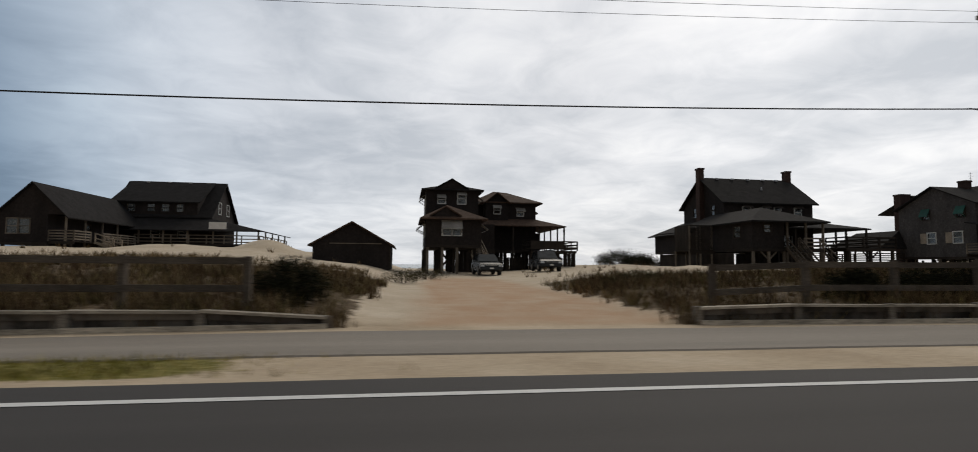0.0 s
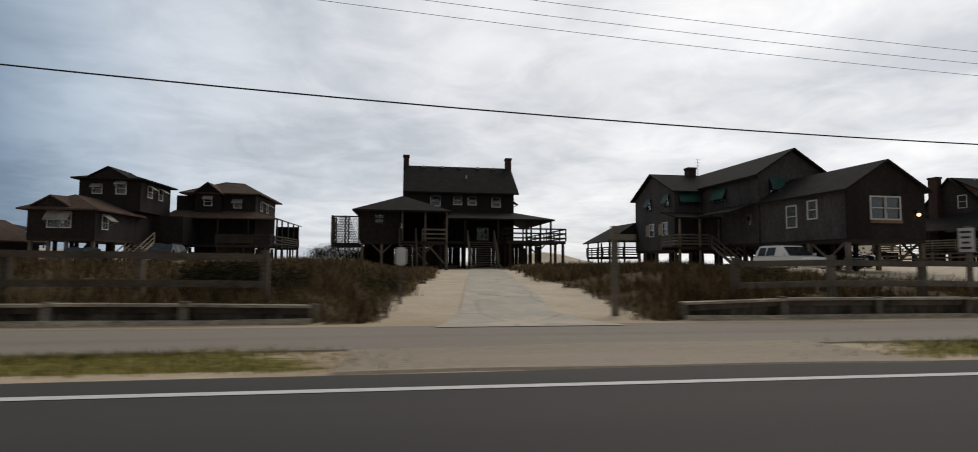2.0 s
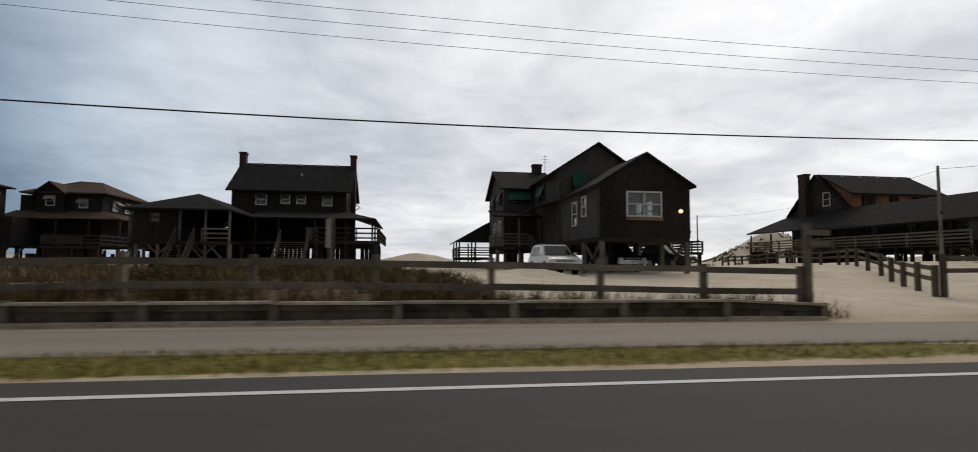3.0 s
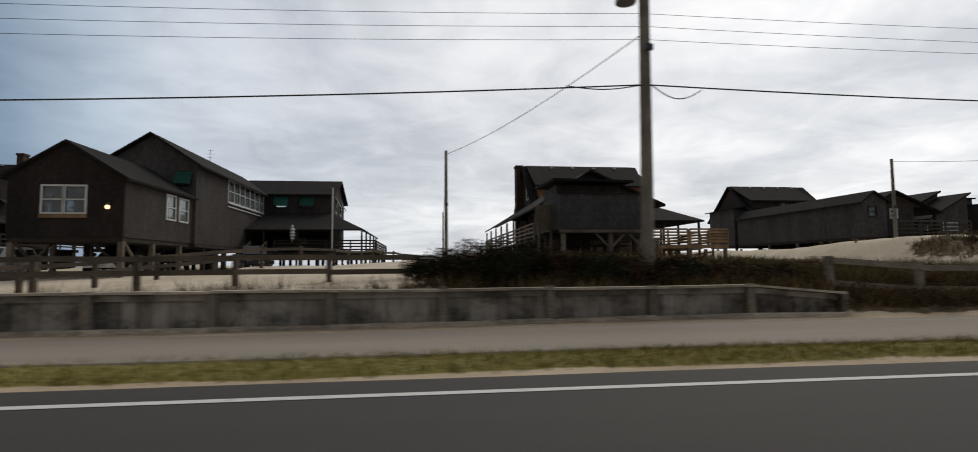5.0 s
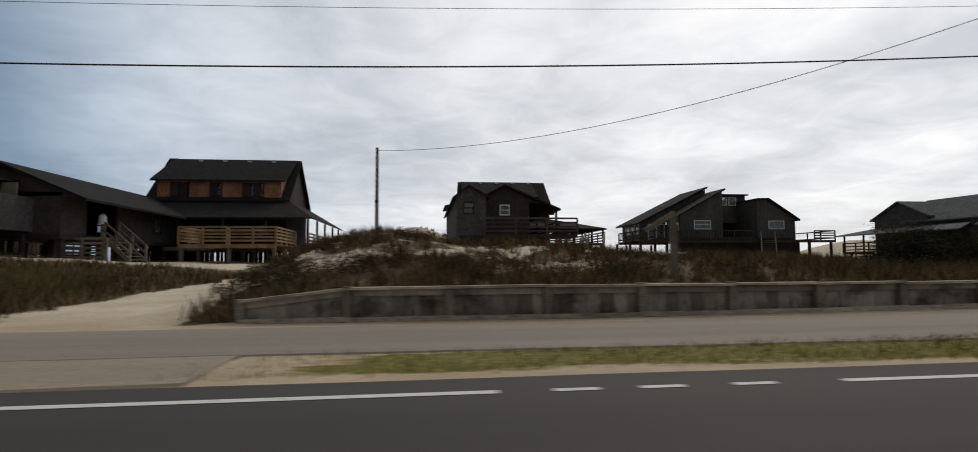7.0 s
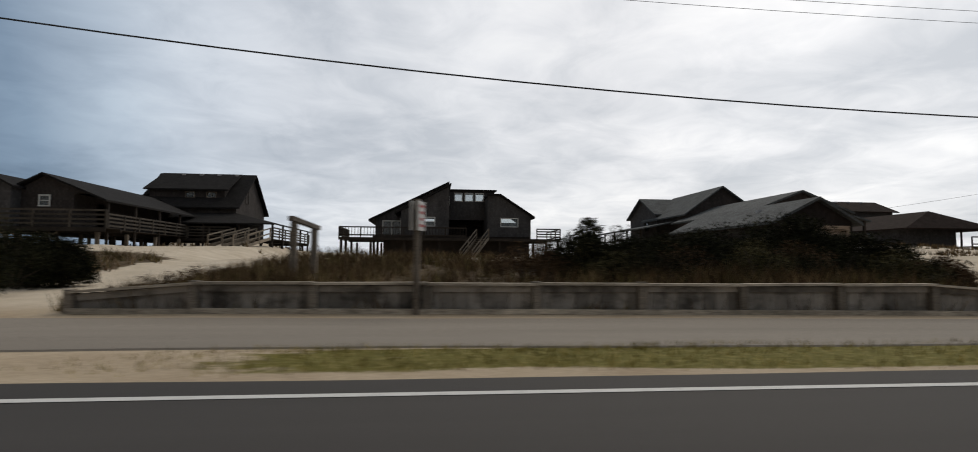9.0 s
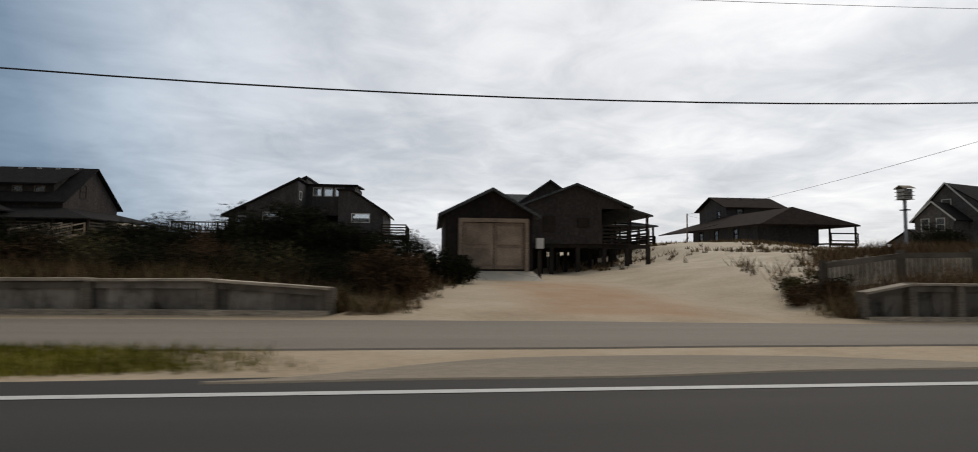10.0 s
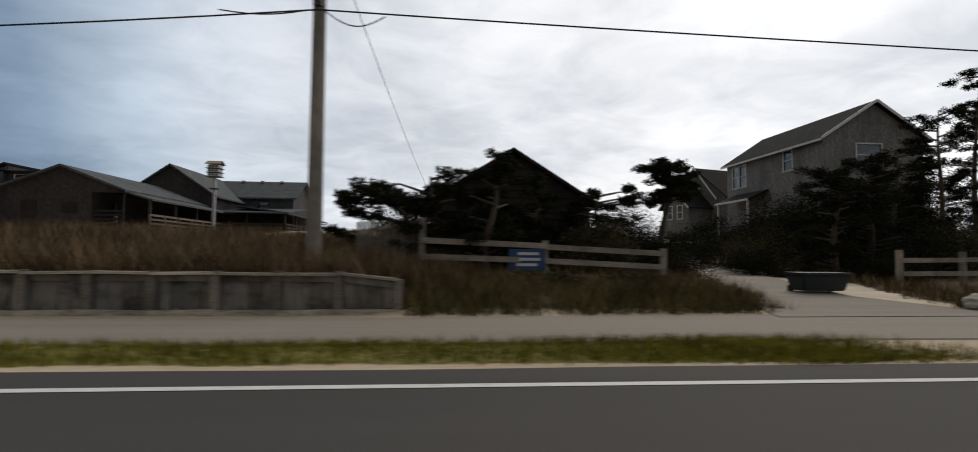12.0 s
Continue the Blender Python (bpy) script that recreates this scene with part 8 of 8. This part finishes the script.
dune_grass("dune_grass", "sparse grass on a sand mound", 2200, (164, 186, 30, 52), lambda x, y: 0.7 * (rolling(x * 1.1, y * 1.2) > -0.05), DRY_GRASS, 0.15, 0.4, 95, 9, 0.014, 0.9, 0.0)
dune_grass("dune_grass", "tall olive grass above a rail fence", 5200, (87.4, 99.4, 12.6, 17.5), growth, OLIVE_GRASS, 0.35, 0.75, 91, 10, 0.012, 0.8, 0.2)
dune_grass("dune_grass", "tan grass tufts on a high dune", 2600, (96, 118, 76, 92), lambda x, y: 0.55 * (rolling(x * 1.3, y * 1.1) > 0.0), DRY_GRASS, 0.15, 0.4, 81, 9, 0.02, 0.9, 0.0)
dune_grass("dune_grass", "brown grass round a cottage drive", 7000, (25, 46, 22, 37), banks, DRY_GRASS, 0.2, 0.5, 71, 9, 0.014, 0.9, 0.0)
# the mown verge
def verge_grass(x0, x1, n, mat, h, label, seed):
    vx, vy = scatter(n, x0, x1, 5.5, 7.5, lambda x, y: verge(x, y) * np.clip(0.7 + 0.7 * rolling(x * 1.1, y * 4.0), 0.2, 1), seed)
    rng = np.random.default_rng(seed + 1)
    blades("verge_grass", label, vx, vy, drop(vx, vy), rng.uniform(0.3, 1.0, len(vx)) * h, 0.012, 0.8, mat, "grass", seed + 2)


verge_grass(-60, 152, 170000, TAN_LAWN, 0.10, "short yellow-green grass along the road's edge", 61)
verge_grass(-60, -3, 30000, LAWN_GRASS, 0.11, "green grass along the road's edge", 70)
verge_grass(20, 136, 50000, LAWN_GRASS, 0.08, "patchy green grass along the road's edge", 64)
verge_grass(149, 204, 140000, LAWN_GRASS, 0.13, "lush green grass along the road's edge", 67)


def leaf_mesh(name, centres, spread_r, per, size, seed, flat=0.0, slim=0.3):
    """A crown of small leaves set in clumps."""
    rng = np.random.default_rng(seed)
    c = np.repeat(np.array(centres), per, 0)
    n = len(c)
    p = c + np.clip(rng.normal(0, 0.95, (n, 3)), -1.45, 1.45) * np.array([spread_r, spread_r, spread_r * (1 - flat)]) * 0.5
    u = rng.normal(0, 1, (n, 3)) + np.array([0, 0, 0.5])
    u /= np.linalg.norm(u, axis=1, keepdims=True)
    w = np.cross(u, rng.normal(0, 1, (n, 3)))
    w /= np.linalg.norm(w, axis=1, keepdims=True)
    s = (size * rng.uniform(0.6, 1.4, n))[:, None]
    v = np.stack([p - u * s, p + w * s * slim, p + u * s, p - w * s * slim], 1).reshape(-1, 3)
    me = bpy.data.meshes.new(name)
    me.vertices.add(4 * n)
    me.vertices.foreach_set("co", v.reshape(-1))
    me.loops.add(4 * n)
    me.loops.foreach_set("vertex_index", np.arange(4 * n, dtype=np.int32))
    me.polygons.add(n)
    me.polygons.foreach_set("loop_start", np.arange(0, 4 * n, 4, dtype=np.int32))
    me.update(calc_edges=True)
    return me


def shrub(x, y, rx, ry, h, mat, label, seed, clumps=46, per=46, size=0.05):
    """A dense low shrub: bare stems and a ragged crown of small leaves."""
    s = thing("shrub", label, "shrub", "shrubs on the bank")
    rnd = random.Random(seed)
    g = ground_z(x, y)
    centres = []
    bm = bmesh.new()
    for k in range(clumps):
        a = rnd.uniform(0, 2 * math.pi)
        r = math.sqrt(rnd.random())
        z = h * (0.12 + 0.8 * rnd.random() * (1 - 0.55 * r * r))
        c = (x + rx * r * math.cos(a), y + ry * r * math.sin(a), ground_z(x + rx * r * math.cos(a), y + ry * r * math.sin(a)) * 0.6 + g * 0.4 + z)
        centres.append(c)
        if k % 4 == 0:
            tube(bm, [(x + 0.3 * rx * r * math.cos(a), y + 0.3 * ry * r * math.sin(a), g - 0.1), ((x + c[0]) / 2, (y + c[1]) / 2, g + 0.6 * (c[2] - g)), c], [0.03, 0.02, 0.008], 5)
    part("stem", bm, BARK, s)
    spread_r = (0.37 if h < 3 else 0.29) * (rx * ry * h) ** (1 / 3)
    me = leaf_mesh("foliage", centres, spread_r, int(per * 1.5), size, seed, 0.25, 0.24)
    me.materials.append(mat)
    ob = new("foliage", me)
    ob.parent = s
    return s


SHRUBS = ((-3.0, 13.4, 0.75, 0.6, 1.1, 0), (10.9, 12.7, 0.7, 0.5, 0.95, 0), (13.1, 12.8, 0.85, 0.5, 1.1, 0), (15.0, 13.4, 0.9, 0.5, 0.9, 0), (27.4, 13.0, 1.35, 0.6, 0.95, 0))
for k, (x, y, rx, ry, h, m) in enumerate(SHRUBS):
    shrub(x, y, rx, ry, h, LEAF_DARK, "dark evergreen shrub behind a rail fence", 100 + k, 70, 80, 0.04)
LOW = ((-0.6, 30.0, 1.0, 1.0, 0.9), (1.0, 36.0, 1.2, 1.0, 0.8), (8.0, 20.0, 1.1, 0.8, 0.5), (24.0, 60.0, 3.0, 2.0, 2.0), (27.5, 62.0, 2.6, 2.0, 1.8), (30.3, 17.0, 0.7, 0.6, 0.6), (41.0, 14.0, 0.9, 0.5, 0.45))
for k, (x, y, rx, ry, h) in enumerate(LOW):
    shrub(x, y, rx, ry, h, LEAF_OLIVE if rx < 2 else LEAF_DARK, "low olive-brown shrub in dune grass" if rx < 2 else "dark spreading shrub beside a cottage", 140 + k, 30 if rx < 2 else 110, 40 if rx < 2 else 64, 0.05 if rx < 2 else 0.085)
HEDGE = "dense dark brown brush rising above a timber bulkhead"
for k, x in enumerate(np.arange(78.2, 86.8, 0.7)):
    y = 13.0 + 0.4 * math.sin(k * 2.3)
    crest = float(np.interp(x, (78, 79, 80.7, 82.2, 84.5, 86.8), (1.5, 1.75, 1.68, 1.4, 1.2, 1.1))) + 0.06 * math.sin(k * 3.1)
    shrub(float(x), y, 0.85, 0.7, crest - ground_z(float(x), y), (LEAF_DARK, LEAF_BROWN, LEAF_DARK)[k % 3], HEDGE, 180 + k, 48, 70, 0.052)
for k, x in enumerate(np.arange(87.2, 99.2, 1.05)):
    shrub(float(x), 13.0 + 0.5 * math.sin(k * 1.9), 0.8, 0.7, (0.75, 0.85, 0.65)[k % 3], (LEAF_BROWN, DRY_GRASS, LEAF_BROWN)[k % 3], "tangled brown brush along a rail fence", 220 + k, 32, 50, 0.04)
for k, x in enumerate(np.arange(87.6, 99.8, 0.8)):
    shrub(float(x), 11.5 + 0.3 * math.sin(k * 2.7), 0.75, 0.5, (0.42, 0.32, 0.5)[k % 3], (LEAF_BROWN, OLIVE_GRASS)[k % 2], "low tangled brush sprawling to the path", 400 + k, 22, 44, 0.035)
for k, (x, y, rx, h) in enumerate(((104.5, 13.4, 0.7, 0.6), (105.0, 15.0, 0.8, 0.55), (105.8, 12.8, 0.9, 0.7), (105.6, 18.0, 0.9, 0.45), (107.0, 13.6, 0.9, 0.6), (103.6, 17.5, 0.7, 0.5), (104.0, 21.0, 0.8, 0.5), (109.6, 13.6, 0.8, 0.4), (113.6, 13.2, 0.9, 0.4), (116.8, 13.8, 0.9, 0.4))):
    shrub(x, y, rx, rx * 0.7, h, (LEAF_BROWN, LEAF_BROWN, LEAF_OLIVE)[k % 3], "scrubby reddish-brown bush on a dune", 240 + k, 26, 46, 0.038)
rnd = random.Random(77)
for k in range(26):
    x, y = rnd.uniform(103.8, 112.0), rnd.uniform(14.0, 25.0)
    shrub(x + 0.06 * (y - 14), y, rnd.uniform(0.4, 0.9), rnd.uniform(0.35, 0.6), rnd.uniform(0.22, 0.5), (LEAF_BROWN, LEAF_BROWN, LEAF_OLIVE)[k % 3], "low reddish-brown scrub on a dune face", 700 + k, 20, 34, 0.034)
for k, (x, y, rx, h) in enumerate(((123.6, 15.8, 1.0, 1.2), (124.8, 15.6, 1.3, 1.7), (126.2, 15.2, 1.3, 1.85), (127.5, 14.6, 1.1, 1.8), (128.6, 14.4, 0.8, 1.7), (125.4, 17.5, 1.4, 2.0), (127.8, 16.4, 1.0, 1.8))):
    shrub(x, y, rx, rx * 0.8, h, (LEAF_DARK, LEAF_DARK, LEAF_OLIVE)[k % 3], "dense dark green bush beside a sand path", 260 + k, 48, 64, 0.045)
for k, (x, y, rx, h) in enumerate(((126.9, 12.3, 0.7, 0.6), (127.7, 12.9, 0.6, 0.55), (133.2, 12.6, 0.7, 0.45), (134.0, 13.4, 0.8, 0.5))):
    shrub(x, y, rx, rx * 0.7, h, LEAF_BROWN, "brown grassy tuft at a bulkhead's end", 420 + k, 26, 60, 0.038)
for k, x in enumerate(np.arange(141.6, 153.6, 0.95)):
    shrub(float(x), 13.4 + 0.6 * math.sin(k * 1.7), 0.95, 0.8, (0.95, 0.8, 1.05, 0.9)[k % 4], (LEAF_BROWN, LEAF_DARK, LEAF_OLIVE, LEAF_DARK)[k % 4], "dark tangled brush behind a bulkhead" if k % 2 else "brown tangled brush behind a bulkhead", 280 + k, 40, 60, 0.04)
for k, (x, y, rx, h) in enumerate(((142.9, 13.9, 0.8, 1.45), (144.2, 14.1, 0.9, 1.3), (145.4, 14.2, 0.8, 1.2), (143.4, 14.2, 0.3, 1.9), (147.4, 15.5, 1.2, 1.45), (146.0, 17.0, 1.1, 1.2), (150.2, 16.0, 1.5, 2.0), (152.8, 18.5, 1.2, 1.1), (153.4, 21.0, 1.1, 1.1), (151.6, 20.5, 1.4, 1.2), (154.0, 23.0, 0.8, 1.0), (154.7, 20.2, 0.75, 1.45), (155.5, 19.4, 0.6, 1.0), (149.0, 18.5, 1.4, 1.2))):
    shrub(x, y, rx, rx * 0.8, h, LEAF_DARK, "tall dark evergreen bush behind a bulkhead", 310 + k, 50, 64, 0.058)
for k, (x, y, r, crest) in enumerate(((127.3, 17.0, 0.8, 1.95), (128.0, 17.2, 0.8, 2.05), (128.6, 17.4, 0.7, 1.8), (143.4, 13.6, 0.8, 1.5), (144.4, 13.8, 0.8, 1.75), (145.3, 14.4, 0.9, 1.7), (146.6, 15.4, 1.0, 2.05), (148.0, 15.0, 1.0, 1.75), (149.3, 15.6, 1.0, 2.2), (150.4, 16.0, 1.1, 2.65), (151.2, 16.2, 1.1, 2.6), (151.9, 15.4, 1.0, 2.3), (152.8, 15.0, 0.9, 1.9), (153.3, 19.0, 1.1, 2.3), (153.5, 14.2, 0.8, 1.5))):
    shrub(x, y, r, r * 0.8, crest - ground_z(x, y), (LEAF_DARK, LEAF_DARK, LEAF_BROWN)[k % 3] if x > 152 else LEAF_DARK, "dense dark bush beside a sand path" if x < 140 else "thick dark green brush behind a bulkhead", 600 + k, 84, 84, 0.06)
for k, (x, y, rx, h) in enumerate(((163.9, 12.7, 0.7, 0.45), (164.8, 14.0, 0.9, 0.5), (181.0, 13.6, 0.7, 0.5), (183.3, 29.0, 1.2, 2.2), (184.6, 29.4, 1.1, 1.9), (186.5, 24.0, 1.6, 1.0), (185.5, 13.4, 0.8, 0.4), (188.0, 13.0, 1.0, 0.3), (190.2, 13.0, 1.0, 0.3), (191.2, 17.2, 1.3, 2.3), (192.0, 18.4, 1.4, 2.4), (190.2, 16.6, 1.1, 1.6), (186.6, 16.4, 1.2, 1.9), (194.6, 21.0, 1.4, 1.8), (193.0, 20.0, 1.4, 1.5), (193.4, 24.0, 1.6, 1.6), (198.6, 22.0, 1.4, 1.2), (200.0, 24.0, 1.8, 2.2), (202.5, 22.5, 2.0, 2.6), (205.5, 23.0, 2.2, 3.0), (208.5, 25.0, 2.4, 3.4), (204.0, 20.0, 1.6, 1.9), (201.5, 18.8, 1.2, 1.1), (207.0, 20.5, 2.0, 2.6), (210.5, 22.0, 2.2, 3.0), (213.5, 23.0, 2.4, 3.2), (200.8, 30.0, 2.2, 3.0), (203.5, 28.5, 2.4, 3.4), (206.5, 29.5, 2.6, 4.2), (210.0, 30.0, 2.6, 4.6), (202.0, 25.5, 2.0, 4.0), (204.4, 26.0, 2.2, 4.4), (206.8, 26.5, 2.3, 4.8), (209.2, 27.0, 2.4, 5.4), (211.6, 27.5, 2.4, 6.0), (199.6, 21.0, 1.0, 1.0))):
    shrub(x, y, rx, rx * 0.8, h, (LEAF_BROWN, LEAF_OLIVE, LEAF_OLIVE)[k % 3] if x < 183 or h < 0.5 else (LEAF_DARK, LEAF_DARK, LEAF_OLIVE if h < 3 else LEAF_DARK)[k % 3], "low brown scrub on the bank" if h < 0.6 else "dark bushy undergrowth near pines", 330 + k, 30 if h < 0.6 else 96 if h < 3 else 120, 72, 0.05 if h < 3 else 0.08)


def pine(x, y, h, r, label, seed, bend=(0.0, 0.0), low=0.25, limb_count=34, flat=0.0):
    """A wind-shaped coast pine: a leaning trunk, limbs and tufted needle clumps with gaps between."""
    t = thing("pine_tree", label, "tree", "coast pines")
    rnd = random.Random(seed)
    g = ground_z(x, y)
    bm = bmesh.new()
    n = 9

    def stem(u):
        return Vector((x + bend[0] * u * u + 0.15 * math.sin(u * 6 + seed), y + bend[1] * u * u, g - 0.2 + (h + 0.1) * u))

    tube(bm, [stem(k / n) for k in range(n + 1)], [0.16 * (1 - 0.85 * k / n) for k in range(n + 1)], 9)
    part("trunk", bm, BARK, t)
    centres = []
    limbs = bmesh.new()
    for k in range(limb_count):
        u = low + (0.98 - low) * (k + rnd.random() * 0.8) / limb_count
        a = rnd.uniform(0, 2 * math.pi)
        reach = r * (0.35 + 0.65 * rnd.random()) * (1.05 - 0.55 * u * (1 - flat))
        p0 = stem(u)
        p1 = p0 + Vector((math.cos(a) * reach * 0.55, math.sin(a) * reach * 0.55, 0.12 * reach))
        p2 = p0 + Vector((math.cos(a) * reach, math.sin(a) * reach, 0.22 * reach * rnd.uniform(-0.2, 1.2)))
        tube(limbs, [p0, p1, p2], [0.045, 0.028, 0.01], 5)
        for q in range(6):
            m = p0.lerp(p2, 0.35 + 0.3 * flat + (0.75 - 0.3 * flat) * rnd.random())
            centres.append((m.x + rnd.uniform(-0.22, 0.22), m.y + rnd.uniform(-0.22, 0.22), m.z + rnd.uniform(-0.05, 0.2)))
    part("limb_frame", limbs, BARK, t)
    me = leaf_mesh("crown", centres, 0.32 - 0.08 * flat, 84, 0.065, seed + 1, 0.5)
    me.materials.append(LEAF_DARK)
    ob = new("crown", me)
    ob.parent = t
    return t


PINES = ((184.9, 15.0, 2.0, 2.0, -0.9, 0.15), (185.7, 15.2, 2.6, 2.2, -0.5, 0.1), (186.8, 15.1, 2.9, 1.6, 0.1, 0.05), (188.4, 17.2, 2.2, 1.3, 0.3, 0.08), (193.1, 18.6, 4.1, 1.05, 0.2, 0.66), (190.6, 18.0, 2.6, 1.4, 0.2, 0.1), (200.5, 20.0, 4.2, 2.2, 0.0, 0.08), (203.0, 21.5, 4.6, 2.4, 0.3, 0.08), (206.5, 24.0, 5.6, 2.8, 0.0, 0.08), (208.6, 24.0, 7.6, 2.2, 0.3, 0.12), (211.6, 25.0, 10.2, 2.2, 0.3, 0.15), (213.5, 26.0, 8.6, 2.4, 0.2, 0.1))
for k, (x, y, h, r, b, low) in enumerate(PINES):
    pine(x, y, h, r, "dark wind-bent pine tree beside a shed" if x < 195 else "dark pine tree in front of a grey house", 500 + 3 * k, (b, 0.0), low, 24 if x < 195 else 34, 1.0 if x < 195 else 0.4)
